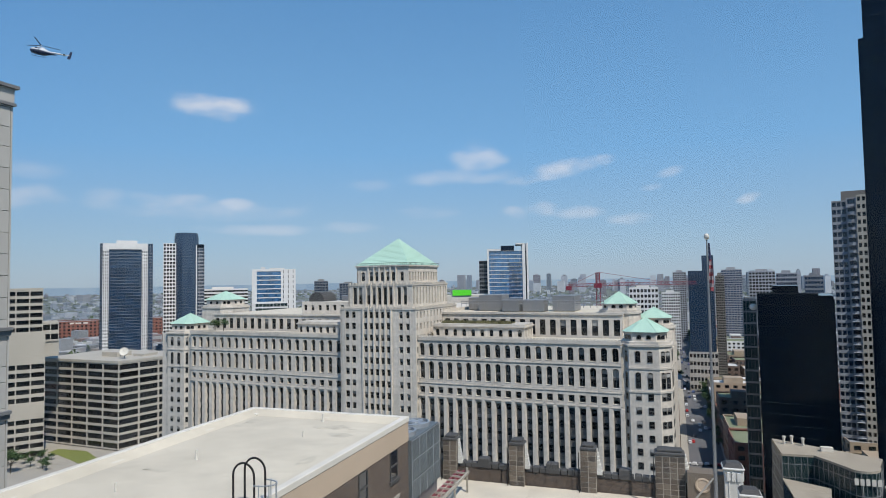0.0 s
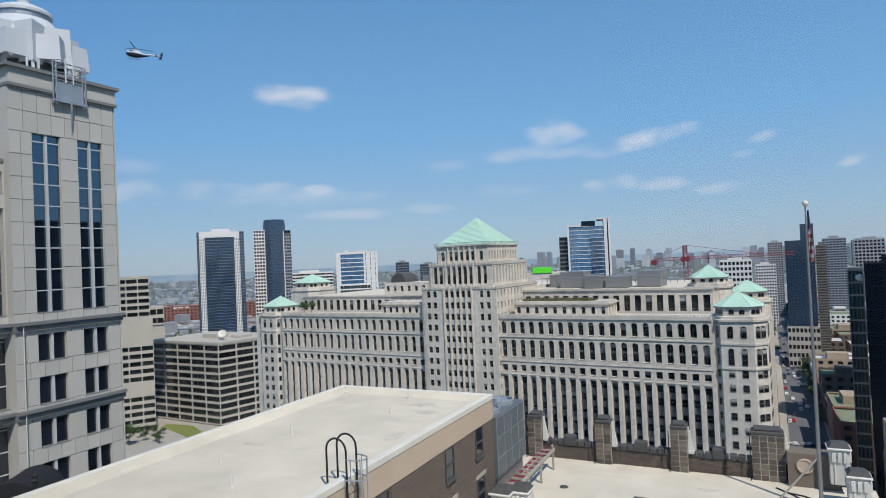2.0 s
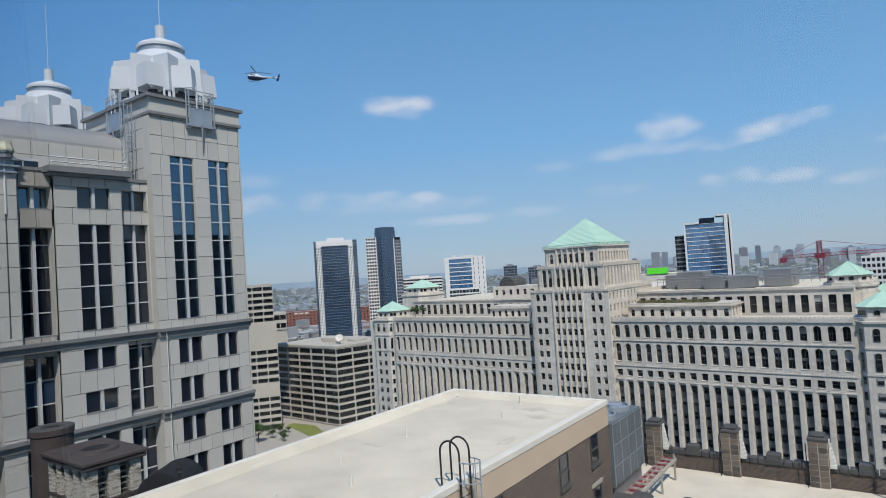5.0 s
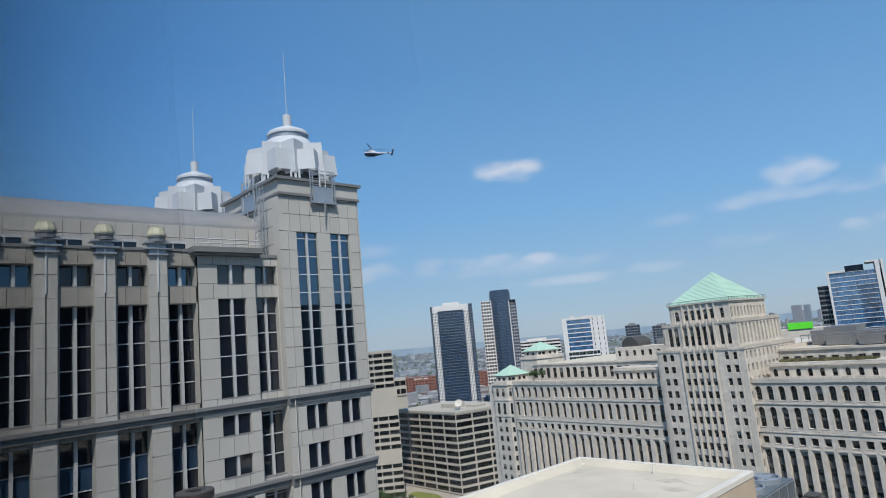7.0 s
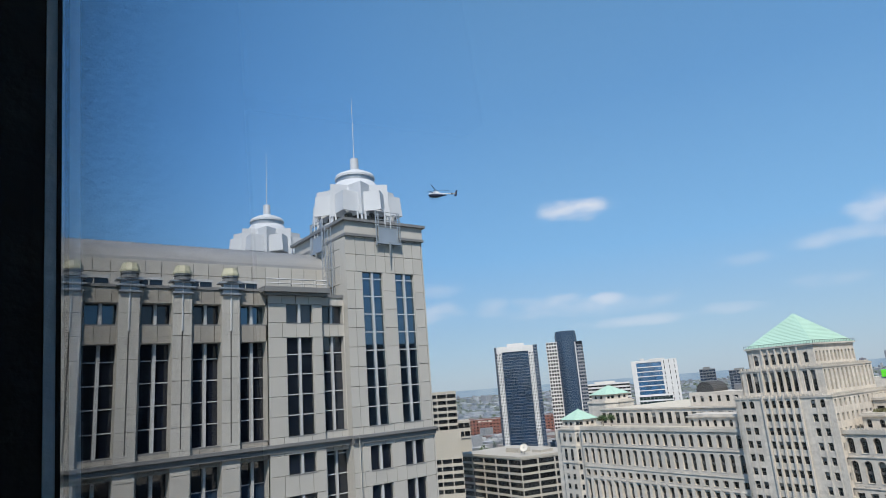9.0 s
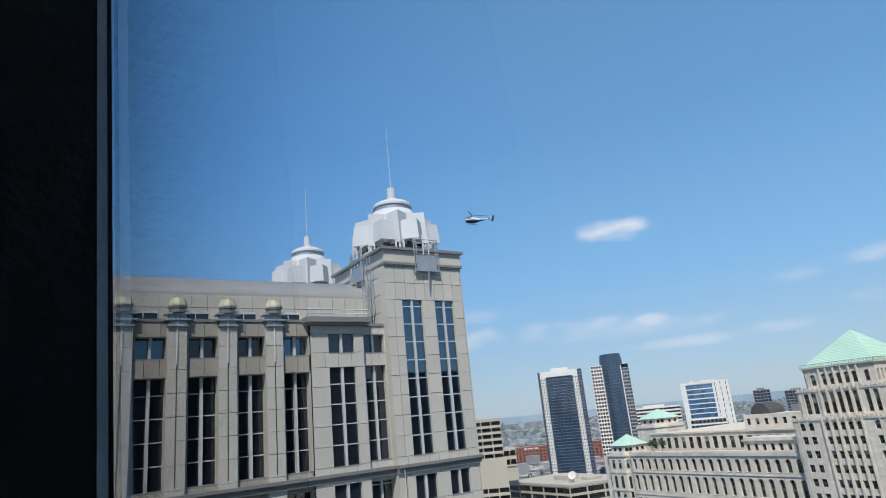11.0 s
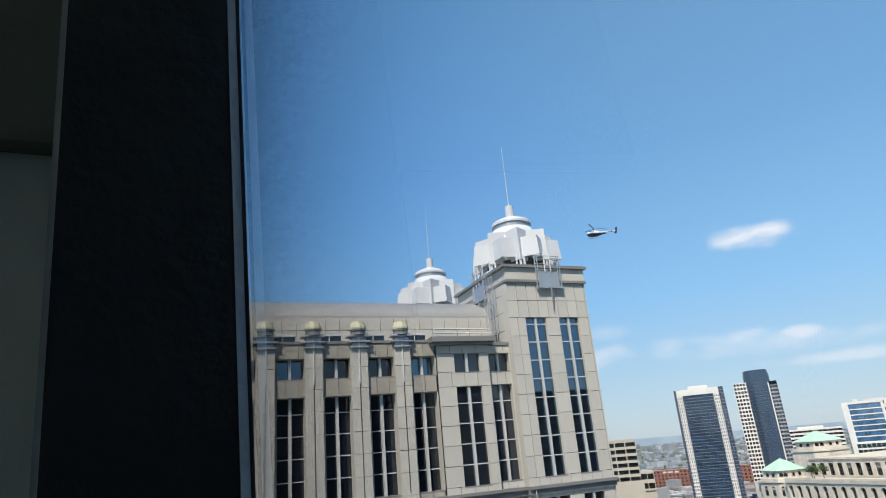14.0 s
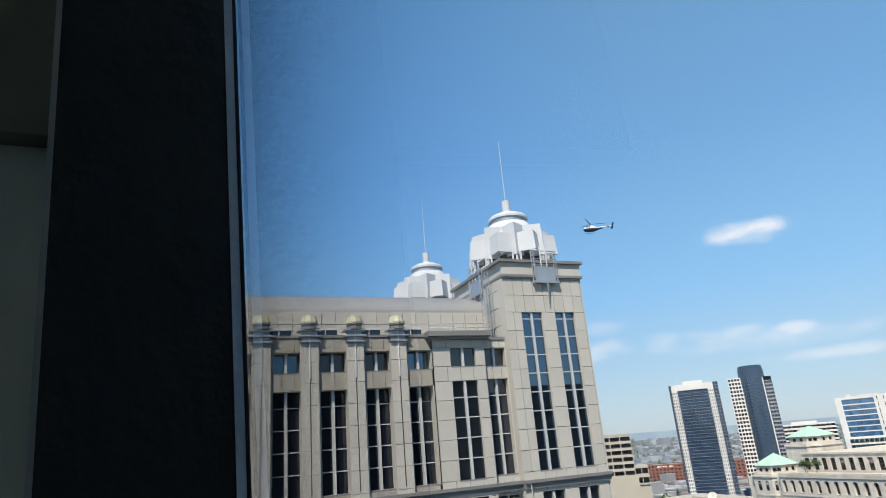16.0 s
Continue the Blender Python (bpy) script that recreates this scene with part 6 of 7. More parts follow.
lattice((0, 0, 0), (0, 0, 85), 1.3, 26, RED_STEEL, "mast", crane)
lattice((0, 0, 85), (0, 0, 92.6), 1.1, 4, RED_STEEL, "mast_head", crane)
lattice((2, 0, 84.2), (62, 6, 84.6), 0.9, 26, RED_STEEL, "jib", crane)
lattice((-2, 0, 84.2), (-20, -1.8, 83.6), 0.9, 8, RED_STEEL, "counter_jib", crane)
part("ballast", Build().box(-21, -3.4, 80.6, -17.5, 0, 83.6), RED_STEEL, crane)
part("cab", Build().box(-2.4, -2.6, 82, 2.6, 1.2, 85.2), RED_STEEL, crane)
part("tie_bar", Build().rod((0, 0, 92.6), (42, 4, 85.4), 0.12, 4).rod((0, 0, 92.6), (-17, -1.5, 84.4), 0.12, 4), RED_STEEL, crane)

# navy tower by the street and blocks beyond
m, w = bearing(2.6, 4.65, 520)
h = height(0.25, 520)
nb = block_of("navy_apartment_tower", "navy glass tower on a brown podium", m, w, 20, h, 9, 8, 36, 0.8, 0.7, PANE_SLATE, PANE_BLUE, z0=30, plant=False)
part("upper_shaft", Build().box(w * 0.55, 2, h, w * 1.0, 16, height(1.6, 520)), PANE_SLATE, nb)
facade(nb, face(0, -1, -1), w + 2, 0, 30, 8, 5, 0.7, 0.5, CONCRETE, PANE, 0.4, "podium_wall")
part("podium", Build().box(-1, -0.5, 0, w + 1, 22, 29.8), STUCCO, nb)
SPREAD = [(4.73, 5.45, 560, -0.2, 5, 34, 0), (5.2, 6.8, 760, 0.32, 7, 30, 1), (1.36, 2.45, 900, 0.2, 6, 26, 2), (-2.3, 0.15, 640, -1.15, 8, 12, 3),
          (0.4, 1.9, 780, -1.6, 8, 16, 3), (7.3, 9.25, 800, 0.12, 8, 20, 2), (9.3, 10.8, 700, -0.05, 9, 18, 1), (11.3, 12.6, 650, -0.3, 6, 18, 4)]
STYLES = [("brown_apartment_tower", "slim brown-grey apartment tower with balconies", BROWN_TOWER, PANE), ("grey_apartment_tower", "grey apartment tower with blue glass", GREY_WALL, PANE_BLUE),
          ("pale_apartment_tower", "pale grey apartment block far off", GREY_WALL, PANE), ("white_apartment_block", "white apartment block with dark windows", PALE_CONCRETE, PANE),
          ("grey_glass_block", "grey-blue glass block far off", STEEL, PANE_BLUE)]
for a0, a1, d, el, nx, nz, s in SPREAD:
    m, w = bearing(a0, a1, d)
    nm, lb, wm, pm = STYLES[s]
    block_of(nm, lb, m, w, w * 0.8, height(el, d), nx, nx, int(nz * 1.25), 0.84 if s in (0, 1, 4) else 0.66, 0.58, wm, pm)

# black glass office tower over the street
m, w = bearing(7.85, 13.3, 246)
h = height(-1.72, 246)
dk = thing("black_glass_tower", "black glass office tower with faint floor bands", "building", m)
facade(dk, Matrix(), w * 0.8, 22, h, 10, 16, 0.985, 0.95, BLACK_IRON, PANE_NAVY, 0.1, "front_wall", individually=True)
facade(dk, face(0, w * 0.8, 1), w * 0.2, 22, h - 2, 3, 16, 0.97, 0.95, BLACK_IRON, PANE_NAVY, 0.1, "right_wing", individually=True)
part("core", Build().box(0.3, 1.2, 0, w - 0.3, 26, h - 0.6).box(w * 0.2, 4, h - 0.6, w * 0.55, 18, h + 2.8), PANE_NAVY, dk)
facade(dk, face(-90, 0, 26), 26, 0, h - 4, 6, 18, 0.9, 0.8, STEEL, PANE_BLUE, 0.2, "street_side", "blue-grey glass side")
part("parapet", Build().box(0, 0, h, w * 0.8, 0.4, h + 0.4), DARK_STONE, dk)
for k in range(1, 16):
    z = 22 + (h - 22) / 16 * k
    part("floor_line", Build().box(0, -0.12, z - 0.11, w * 0.8, 0.02, z + 0.11), DARK_STONE, dk, "dull grey floor line")
for k in range(4):
    part("column", Build().box(w * (0.1 + 0.28 * k), 0.2, 0, w * (0.1 + 0.28 * k) + 0.9, 1.1, 22), STEEL, dk)
pr2 = thing("roof_radome", "white roof radome ball", "radome", m @ pose(-1.5, 4, h - 6))
part("ball", Build().lathe([(0.2, 0), (1.0, 0.4), (1.3, 1.2), (1.0, 2.0), (0.2, 2.4)], 0, 0, 14), COPING, pr2, smooth=True)
# glazed side building at the street corner
m, w = bearing(6.75, 7.8, 262)
block_of("teal_glass_block", "narrow blue-grey glass block beside the street", m, w, 20, height(-2.2, 262), 4, 6, 18, 0.9, 0.85, STEEL, PANE_TEAL, plant=False)
# pale apartment tower with stacked balconies
m, w = bearing(13.35, 16.6, 330)
h = height(5.55, 330)
sp = thing("balcony_tower", "tall beige-grey apartment tower with stacked dark balconies", "building", m)
facade(sp, Matrix(), w * 0.3, 0, h, 3, 36, 0.8, 0.62, GREY_WALL, PANE_SLATE, 0.8, "balcony_wall", "grey balconies with dark openings")
facade(sp, face(0, w * 0.3, -0.5), w * 0.2, 0, h + 1, 1, 36, 0.72, 0.66, GREY_WALL, PANE_SLATE, 1.2, "balcony_bay", "deep dark balcony bay")
facade(sp, face(0, w * 0.5, -0.9), w * 0.5, 0, h + 2, 5, 36, 0.62, 0.56, CONCRETE, PANE, 0.7, "beige_wall", "beige concrete with window bays")
part("core", Build().box(0.3, 1.3, 0, w - 0.3, 24, h - 0.3).box(w * 0.2, 1.2, h - 0.3, w * 0.95, 20, h + 4.2), BROWN_TOWER, sp)
for k in range(1, 36):
    part("balcony_slab", Build().box(w * 0.31, -1.7, h / 36 * k - 0.1, w * 0.49, -0.45, h / 36 * k + 0.12), GREY_WALL, sp)
# tall dark tower close by
m, w = bearing(15.95, 23.5, 218)
bt = thing("dark_ribbed_tower", "very tall dark glass tower with fine ribs", "building", m)
facade(bt, Matrix(), w, 0, 215, 22, 56, 0.75, 0.8, PANE_NAVY, PANE_NAVY, 0.25, "front_wall")
part("core", Build().box(0.2, 0.7, 0, w, 24, 214.8), PANE_NAVY, bt)
part("setback", Build().box(-1.35, 0.6, 0, 0.2, 22, 159), PANE_NAVY, bt)

# low green glass building with a curved front
lo = thing("curved_glass_building", "low green glass building with a curved pale roof", "building")
curve = [(48.0 + 4.6 * math.cos(a), 187.6 + 5.4 * math.sin(a)) for a in [math.pi * (1.35 + 0.65 * i / 8) for i in range(9)]]
outline = [(31.3, 194), (39.2, 194.4), (42.5, 189)] + curve + [(55.5, 195.5), (31.5, 211)]
part("glass_wall", Build().prism(outline, 8, 39.4), PANE_TEAL, lo, "green curtain glass wall")
part("roof", Build().prism(outline, 39.4, 40.0), TAN_ROOF, lo, "pale tan roof with curved edge")
fr = Build()
for (xa, ya), (xb, yb) in zip(outline, outline[1:] + outline[:1]):
    n = max(1, int(math.hypot(xb - xa, yb - ya) / 1.5))
    for i in range(n):
        x, y = xa + (xb - xa) * i / n, ya + (yb - ya) * i / n
        fr.rod((x, y, 8), (x, y, 39.4), 0.09, 4)
tagged(part("mullions", fr, STEEL, lo), kind="stuff")
bd = Build()
for k in range(8):
    big = [(x + (x - 44) * 0.006, y + (y - 197) * 0.006) for x, y in outline]
    bd.prism(big, 12 + 3.6 * k, 12.2 + 3.6 * k)
tagged(part("floor_band", bd, STEEL, lo), kind="stuff")
part("lower_wing", Build().prism([(31.3, 178), (39, 176.5), (41.5, 188), (31.3, 193.9)], 0, 33.0), PANE_TEAL, lo, "lower glass wing")
part("lower_roof", Build().prism([(31.2, 177.9), (39.1, 176.4), (41.6, 188), (31.2, 193.9)], 33.0, 33.4), TAN_ROOF, lo)
part("terrace", Build().prism([(53, 182), (64, 178), (66, 196), (55.6, 195)], 0, 33.0), PALE_CONCRETE, lo)
part("skylight", Build().box(42, 199, 40, 45, 200.5, 41.2), COPING, lo)
for x, y in ((33.8, 205), (36.0, 206), (38.5, 204)):
    part("exhaust_stack", Build().lathe([(0.35, 40), (0.35, 41.8), (0.5, 41.9), (0.5, 42.3)], x, y, 10), COPING, lo)
for k in range(5):
    part("sign_bar", Build().box(45.4 + 1.25 * k, 181.75, 36.6, 46.25 + 1.25 * k, 181.95, 38.2), COPING, lo, "pale sign bar")
for x in (45.2, 51.6):
    fp = thing("thin_flagpole", "thin pale flagpole before the glass building", "flagpole", pose(x, 174, 0))
    part("pole", Build().lathe([(0.15, 0), (0.12, 20), (0.06, 39)], 0, 0, 8), COPING, fp)

# unseen black blocks, added for the granite building's windows to reflect
block_of("office_block", "added dark block out of view, there to be reflected in windows", pose(132, -10, 0), 32, 130, 118, 10, 30, 30, 0.8, 0.7, BLACK_IRON, PANE_NAVY)
block_of("office_block", "added dark block out of view, there to be reflected in windows", pose(132, 122, 0), 32, 70, 110, 10, 18, 26, 0.8, 0.7, BLACK_IRON, PANE_NAVY)

# low houses along the street
random.seed(5)
HOUSE_WALLS = [mat("red_brick_far", (0.24, 0.1, 0.075), grain=1.0, stain=0.2), mat("tan_brick_far", (0.36, 0.28, 0.2), grain=1.0, stain=0.2), mat("brown_brick_far", (0.14, 0.1, 0.08), grain=1.0, stain=0.2), PALE_CONCRETE]
HOUSE_ROOFS = [mat("pale_roof_far", (0.55, 0.54, 0.51), grain=0.5, stain=0.25), mat("grey_roof_far", (0.3, 0.3, 0.3), grain=0.5, stain=0.25), mat("red_roof_far", (0.36, 0.13, 0.08), grain=0.5, stain=0.2), mat("sedum_roof_far", (0.2, 0.22, 0.13), grain=0.5, stain=0.3)]


def street_x(y):
    return 13.0 + (y - 340) * 0.0247


y = 285.0
while y < 1000:
    ly = random.uniform(16, 34)
    x0 = street_x(y) + 17
    for col in range(3):
        wx = random.uniform(16, 28)
        hz = random.uniform(9, 22) if y < 480 else random.uniform(8, 26)
        if 505 < y + ly and y < 545 and col < 2:
            hz = 6
        block_of("street_house", "low brick commercial building with a flat roof", pose(x0, y, 0), wx, ly - 1.5, hz, 5, 5, max(2, int(hz / 3.6)), 0.5, 0.5, random.choice(HOUSE_WALLS), PANE, roof=random.choice(HOUSE_ROOFS), plant=random.random() < 0.6)
        x0 += wx + random.uniform(1, 5)
    y += ly
for y in range(270, 640, 40):
    block_of("street_house", "low brick commercial building with a flat roof", pose(street_x(y) - 30, y, 0), 26, 34, random.uniform(8, 30), 6, 7, 5, 0.5, 0.5, random.choice(HOUSE_WALLS), PANE, roof=random.choice(HOUSE_ROOFS))
# cars
car = thing("car", "small parked or waiting car on the street", "car", pose(16, 360, 0.08), group="cars in the street")
cb = Build()
cb.prism([(-0.9, -2.1), (0.9, -2.1), (0.9, 2.1), (-0.9, 2.1)], 0.3, 0.85, [(-0.86, -2.15), (0.86, -2.15), (0.86, 2.15), (-0.86, 2.15)])
cb.prism([(-0.85, -1.7), (0.85, -1.7), (0.85, 1.0), (-0.85, 1.0)], 0.85, 1.45, [(-0.68, -1.2), (0.68, -1.2), (0.68, 0.4), (-0.68, 0.4)])
part("body", cb, CARPAINT, car)
for x in (-0.8, 0.8):
    for yy in (-1.35, 1.35):
        part("wheel", Build(pose(x, yy, 0.32, 0, 90)).lathe([(0.32, -0.1), (0.32, 0.1)], 0, 0, 10), RUBBER, car)
for wy, ws in ((-1.62, 1), (0.78, 1)):
    part("windscreen", Build().box(-0.6, wy - 0.05, 0.95, 0.6, wy + 0.05, 1.3), PANE_DARK, car)
for k in range(70):
    y = random.uniform(345, 800)
    copy_thing(car, pose(street_x(y) + random.choice((2.0, 4.8, 8.0, 11.2, 13.6)) - 1.0, y, 0.08, 0, 0, random.choice((0, 180)) - 1.4))
for k in range(9):
    copy_thing(car, pose(14 + 2.7 * k, 318 + random.uniform(-1, 1), 0.08, 0, 0, 80 + random.uniform(-12, 12)))


# trees
def tree(m, h, r, seed, name="tree", label="leafy green street tree"):
    rg = random.Random(seed)
    t = thing(name, label, "tree", m, group="trees")
    b = Build()
    b.rod((0, 0, 0), (0, 0, h * 0.5), 0.03 * h, 7, 0.018 * h)
    tips = []
    for i in range(6):
        a = 2 * math.pi * i / 6 + rg.uniform(-0.4, 0.4)
        tip = Vector((math.cos(a) * r * 0.6, math.sin(a) * r * 0.6, h * rg.uniform(0.62, 0.85)))
        b.rod((0, 0, h * rg.uniform(0.3, 0.48)), tip, 0.012 * h, 5, 0.005 * h)
        tips.append(tip)
    part("trunk", b, BARK, t)
    c = Build()
    centres = [tip + Vector((rg.uniform(-1, 1), rg.uniform(-1, 1), rg.uniform(-0.4, 0.8))) * r * 0.25 for tip in tips for _ in range(2)] + [Vector((0, 0, h * 0.85))]
    for ce in centres:
        for _ in range(34):
            d = Vector((rg.gauss(0, 1), rg.gauss(0, 1), rg.gauss(0, 0.8))).normalized() * r * rg.uniform(0.15, 0.45)
            p = ce + d
            s = r * rg.uniform(0.08, 0.16)
            u = Vector((rg.uniform(-1, 1), rg.uniform(-1, 1), rg.uniform(-0.5, 0.5))).normalized() * s
            v = Vector((rg.uniform(-1, 1), rg.uniform(-1, 1), rg.uniform(-0.5, 0.5))).normalized() * s
            c.add([p - u, p - v * 0.6, p + u, p + v * 0.8], [(0, 1, 2, 3)])
    tagged(part("crown", c, LEAF, t), kind="stuff")
    return t


T1 = tree(pose(-320, 218, 0), 12, 5.5, 1)
T2 = tree(pose(-296, 216, 0), 10, 5, 2)
random.seed(8)
for k in range(26):
    copy_thing(random.choice((T1, T2)), pose(random.uniform(-372, -300), random.uniform(190, 228), 0, 0, 0, random.uniform(0, 360)) @ Matrix.Scale(random.uniform(0.4, 0.75), 4))
for k in range(44):
    y = 350 + 15 * k
    copy_thing(random.choice((T1, T2)), pose(street_x(y) + random.choice((14.6, 15.6)), y + random.uniform(-4, 4), 0, 0, 0, random.uniform(0, 360)) @ Matrix.Scale(random.uniform(0.5, 0.8), 4))
for k in range(30):
    y = 560 + 18 * k
    copy_thing(random.choice((T1, T2)), pose(street_x(y) - random.uniform(3, 14), y, 0, 0, 0, random.uniform(0, 360)) @ Matrix.Scale(random.uniform(0.7, 1.2), 4))
for x, y, k in ((-297, 238, 0.36), (-301, 235, 0.45), (-292, 231, 0.4), (-306, 240, 0.36), (-288, 226, 0.45), (-296, 226, 0.5), (-311, 238, 0.4), (-316, 241, 0.36), (-304, 229, 0.5), (-283, 224, 0.4)):
    copy_thing(random.choice((T1, T2)), pose(x, y, 0, 0, 0, random.uniform(0, 360)) @ Matrix.Scale(k, 4))
rf = MART @ pose(-148.5, 6, 72.1)
copy_thing(T2, rf @ Matrix.Scale(0.42, 4))
copy_thing(T1, MART @ pose(-146.0, 8, 72.1) @ Matrix.Scale(0.38, 4))
copy_thing(T1, MART @ pose(-150.6, 9, 72.1) @ Matrix.Scale(0.36, 4))
# planted strip on the attic roof
gp = Build()
rg = random.Random(4)
for k in range(900):
    p = MART @ Vector((rg.uniform(-60, -38), rg.uniform(7, 12), 76.5))
    s = rg.uniform(0.12, 0.4)
    gp.add([p + Vector((-s, 0, 0)), p + Vector((s, rg.uniform(-s, s), 0)), p + Vector((rg.uniform(-s, s), rg.uniform(-s, s), rg.uniform(0.3, 0.9)))], [(0, 1, 2)])
single("roof_planting", gp, mat("dry_planting", (0.14, 0.13, 0.06), vary=0.5), "dry brown-green planting on the attic roof", "planting", "stuff")

# ---- the low city out to the horizon ----
rg = random.Random(11)
for band, (d0, d1, count) in enumerate(((430, 900, 1500), (900, 1600, 2200), (1600, 2800, 3000), (2800, 4500, 3200))):
    b, tr = Build(), Build()
    for k in range(count):
        a, d = radians(rg.uniform(-72, 26)), math.sqrt(rg.uniform(d0 * d0, d1 * d1))
        x, y = round(math.sin(a) * d / 11) * 11 + rg.uniform(-1.5, 1.5), round(math.cos(a) * d / 14) * 14 + rg.uniform(-2, 2)
        if street_x(y) - 12 < x < street_x(y) + 85 and y < 1010 or street_x(y) - 4 < x < street_x(y) + 16:
            continue
        if -185 < x < 10 and y < 275 or (math.hypot(x + 300, y - 285) < 75):
            continue
        z = ground_z(math.hypot(x, y))
        if rg.random() < 0.3:
            for _ in range(7):
                s = rg.uniform(1.5, 3.5)
                p = Vector((x + rg.uniform(-5, 5), y + rg.uniform(-5, 5), z + rg.uniform(3, 10)))
                tr.add([p + Vector((rg.uniform(-s, s), rg.uniform(-s, s), rg.uniform(-s, s))) for _ in range(4)], [(0, 1, 2), (0, 2, 3), (1, 2, 3), (0, 1, 3)])
            continue
        w, l = rg.uniform(4, 7.5), rg.uniform(5, 11)
        if rg.random() < 0.12:
            w, l = w * 2.4, l * 2
        h = rg.uniform(5, 11) if rg.random() < 0.9 else rg.uniform(12, 24)
        if d > 1600:
            h *= 0.6
        if d > 2500 and rg.random() < 0.03:
            h = rg.uniform(18, 36)
        b.box(x - w, y - l, z - 4, x + w, y + l, z + h)
        if rg.random() < 0.4:
            b.box(x - w * 0.4, y - l * 0.4, z + h, x + w * 0.3, y + l * 0.2, z + h + 2)
    single("far_houses", b, CITY if band < 2 else HAZE_CITY, "low far city blocks, pale and brick roofs muted for haze", "far buildings", "stuff")
    single("far_trees", tr, LEAF, "green tree canopy between the far houses", "trees", "stuff")
# horizon towers; their haze is in the wall colour
sk = Build()
for k in range(110):
    a, d = rg.uniform(-26, 17) if k % 3 else rg.uniform(-7, 12), rg.uniform(2600, 4400)
    p = at(a, d)
    w, l = rg.uniform(9, 19), rg.uniform(9, 16)
    top = height(rg.uniform(-0.55, -0.1) if k % 5 else rg.uniform(-0.1, 0.32), d)
    sk.box(p.x - w, p.y - l, 0, p.x + w, p.y + l, top)
    if k % 2:
        sk.box(p.x - w * 0.5, p.y - l * 0.5, top, p.x + w * 0.4, p.y + l * 0.5, top + rg.uniform(3, 7))
single("far_skyline", sk, HAZE_CITY, "far apartment towers on the horizon, haze painted into their colour", "far buildings", "stuff")
m, w = bearing(-51.3, -43.5, 1150)
red = block_of("red_brick_warehouse", "long dark red brick warehouse", m, w, 40, height(-2.9, 1150), 26, 8, 6, 0.5, 0.5, HOUSE_WALLS[0], PANE, roof=HOUSE_ROOFS[1], plant=False)
part("painted_sign", Build().box(22, -0.2, 27.5, 28, 0, 30).box(30, -0.2, 27.8, 38, 0, 29.8).box(41, -0.2, 27.5, 47, 0, 30), COPING, red)

# ---- helicopter hanging in the sky ----
hp = at(-52.4, 222)
heli = thing("helicopter", "white and dark blue helicopter in flight", "helicopter", pose(hp.x, hp.y, 90 + 222 * math.tan(radians(17.9)), 0, 5, 50))
HBLUE = mat("dark_blue_paint", (0.02, 0.03, 0.07), rough=0.3, vary=0.05)
fus = Build(pose(0, 0, 0, 0, 90))
fus.lathe([(0.05, -2.6), (0.45, -2.35), (0.8, -1.7), (0.95, -0.6), (0.95, 0.6), (0.75, 1.6), (0.4, 2.4), (0.25, 3.0)], 0, 0, 14)
part("fuselage", fus, WHITE_METAL, heli, smooth=True)
part("belly", Build(pose(0, 0, -0.3, 0, 90)).lathe([(0.05, -2.7), (0.5, -2.4), (0.86, -1.6), (1.0, -0.5), (1.0, 0.6), (0.66, 1.9), (0.3, 2.9), (0.1, 4.2)], 0, 0, 14), HBLUE, heli, "dark blue belly", smooth=True)
part("windscreen", Build(pose(-1.3, 0, 0.2, 0, 90)).lathe([(0.3, -0.75), (0.66, -0.45), (0.83, 0.15), (0.8, 0.9)], 0, 0, 14), PANE_DARK, heli, "dark cockpit glass")
part("tail_boom", Build().rod((2.2, 0, 0.15), (7.6, 0, 0.45), 0.3, 10, 0.14), WHITE_METAL, heli)
part("tail_fin", Build().prism([(7.0, -0.05), (7.9, -0.05), (7.9, 0.05), (7.0, 0.05)], -0.7, 1.7, [(7.7, -0.04), (8.3, -0.04), (8.3, 0.04), (7.7, 0.04)]), HBLUE, heli)
part("stabiliser", Build().box(5.9, -1.1, 0.3, 6.4, 1.1, 0.38), HBLUE, heli)
part("tail_rotor", Build().box(7.75, 0.12, -0.5, 7.9, 0.16, 1.4), BLACK_IRON, heli)
part("rotor_mast", Build().rod((0, 0, 0.8), (0, 0, 1.75), 0.16, 8).box(-0.9, -0.45, 0.7, 1.2, 0.45, 1.15, 0.1), WHITE_METAL, heli)
for k in range(3):
    part("rotor_blade", Build(pose(0, 0, 1.72, 0, -4, 15 + 120 * k)).box(0.2, -0.17, -0.02, 5.3, 0.17, 0.03), BLACK_IRON, heli)
for s in (-1, 1):
    part("skid", Build().rod((-2.0, s * 1.0, -1.45), (1.6, s * 1.0, -1.45), 0.06, 6).rod((-2.0, s, -1.45), (-2.3, s, -1.25), 0.06, 6), BLACK_IRON, heli)
    for x in (-1.1, 0.9):
        part("skid_leg", Build().rod((x, s * 0.5, -0.7), (x, s * 1.0, -1.45), 0.05, 6), BLACK_IRON, heli)

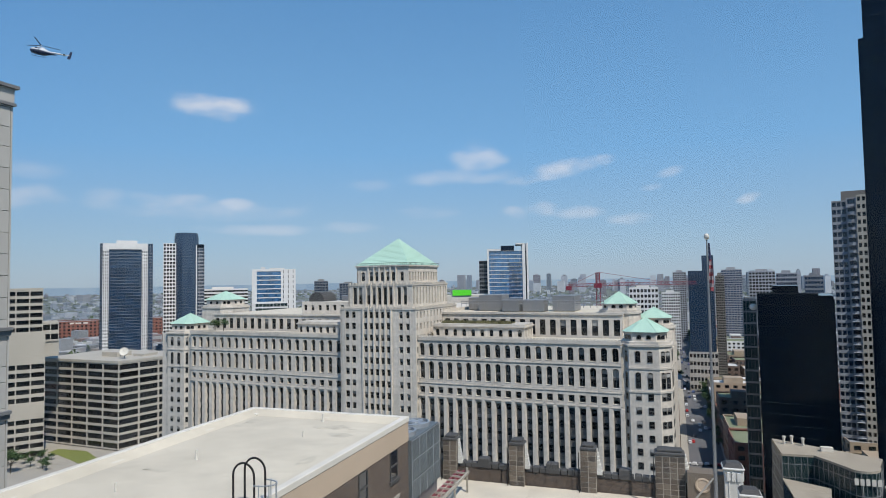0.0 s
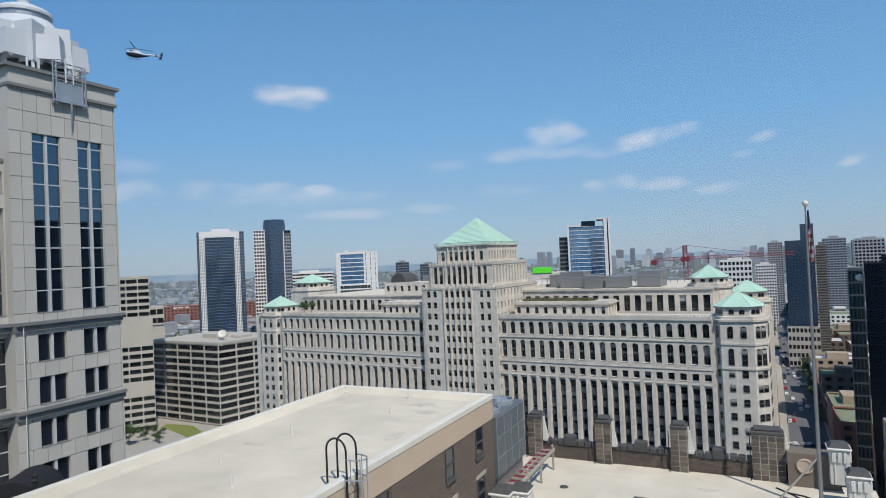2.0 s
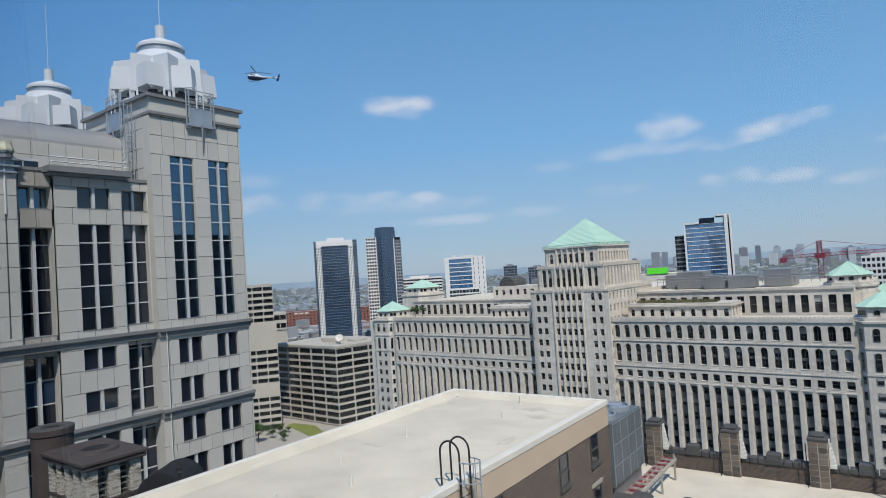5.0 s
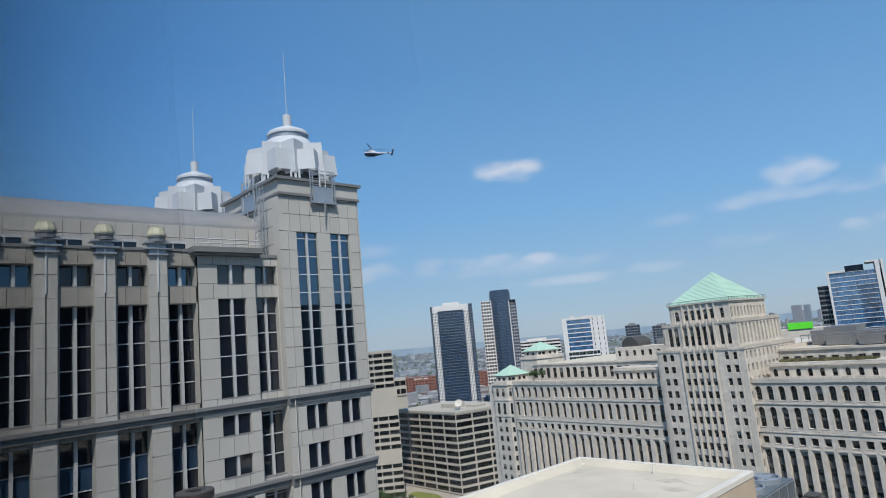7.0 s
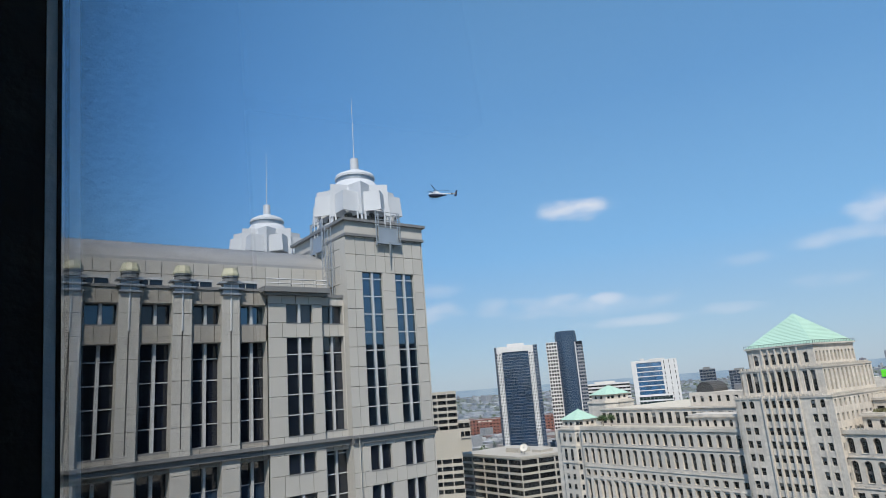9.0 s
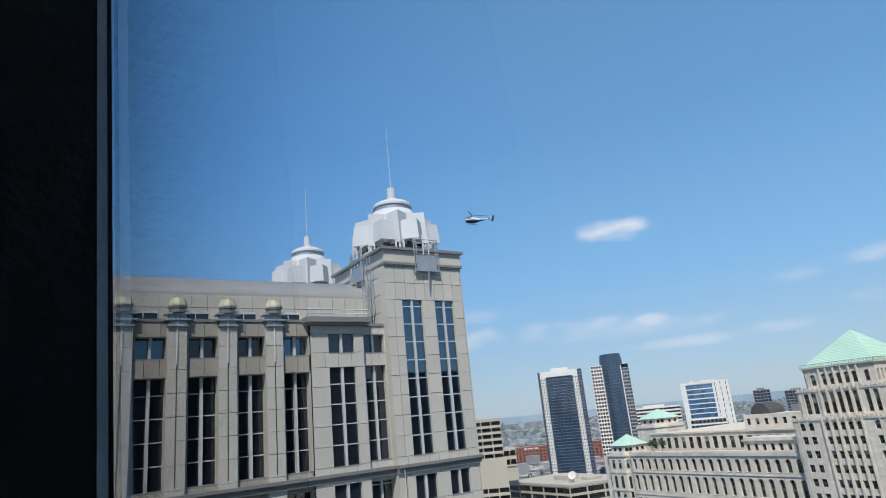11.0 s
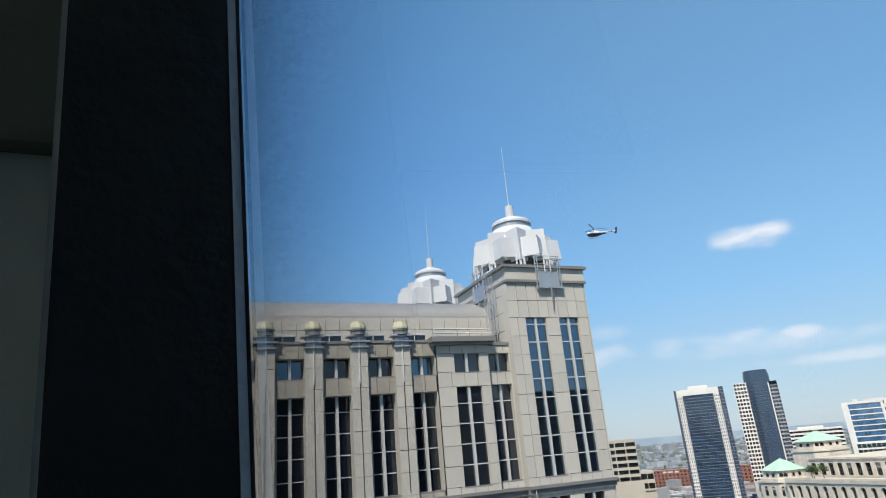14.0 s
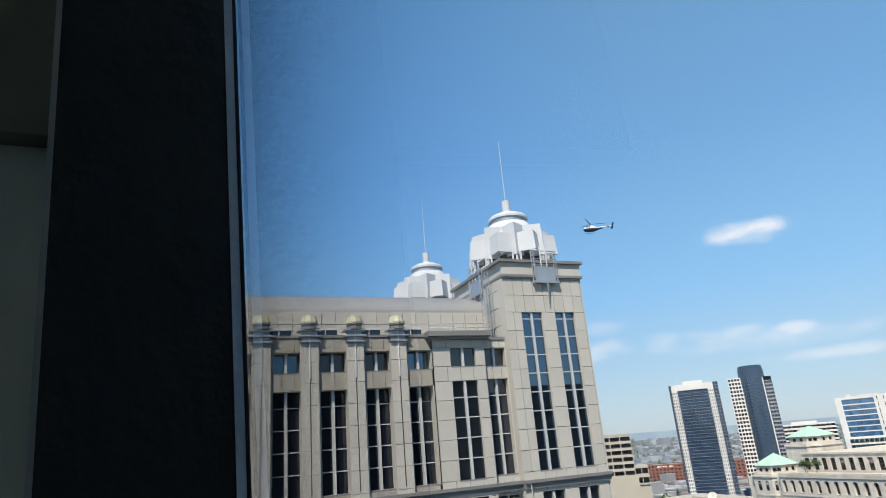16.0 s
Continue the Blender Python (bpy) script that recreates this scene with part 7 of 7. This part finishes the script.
# ---- the room with the camera ----
single("tower_wall", Build().box(-2.6, -9, 0, 4.2, 0.0, 87.9), PLASTER, "plain wall below the viewing window", "wall", "structure")
frame_m = pose(-0.5, 0.035, 90.17, 2.7) @ pose(0.5, -0.035, -90.17)
room = thing("window_frame", "dark bronze window frame with a pale metal edge", "window frame", frame_m)
part("jamb", Build().box(-0.64, -0.093, 88.2, -0.5, 0.0333, 92.2, 0.002), JAMB, room)
part("metal_edge", Build().box(-0.62, 0.0335, 88.2, -0.499, 0.0405, 92.2, 0.0012), EDGE, room, "metal edge tinted blue for the sky it reflects")
pane = part("glass_pane", Build().box(-0.6, 0.0445, 88.2, 2.98, 0.0505, 92.2), WINDOW_GLASS, room, "clear window glass")
pane.visible_shadow = False
# dark strip added for the refracted band along the glass edge
part("gasket", Build().box(-0.61, 0.0406, 88.2, -0.4985, 0.0436, 92.2), JAMB, room, "dark strip standing in for refraction at the glass edge")
part("casing_trim", Build().box(-0.7, -0.12, 88.2, -0.62, -0.093, 92.2), GREY_METAL, room, "dull metal casing trim")
single("wall_west", Build().box(-1.3, -4, 87.9, -0.8, -0.05, 92.3), PLASTER, "grey-green painted side wall", "wall", "structure")
single("wall_reveal", Build().box(-0.8, -0.1, 87.9, -0.72, 0.02, 92.3), PLASTER, "grey-green window reveal", "wall", "structure")
# board in a dark tone, added to darken the upper wall like a shaded soffit
box_ob = thing("blind_box", "dark olive board standing in for the shaded soffit", "blind box", pose(-0.8, -0.125, 90.38))
part("housing", Build().box(0, -0.5, 0, 0.055, 0, 1.92, 0.01), mat("olive_board", (0.2, 0.2, 0.155), vary=0.1, grain=20.0), box_ob)
single("wall_south", Build().box(-1.3, -4.2, 87.9, 3.2, -4.0, 92.3), PLASTER, "plain grey room wall", "wall", "structure")
single("wall_east", Build().box(3.0, -4, 87.9, 3.2, 0.02, 92.3), PLASTER, "plain grey room wall", "wall", "structure")
single("floor", Build().box(-1.3, -4.2, 87.9, 3.2, 0.02, 88.3), CARPET, "grey carpet floor of the room", "floor", "structure")
single("ceiling", Build().box(-1.3, -4.2, 92.3, 3.2, 0.05, 92.5), PLASTER, "plain ceiling of the room", "ceiling", "structure")
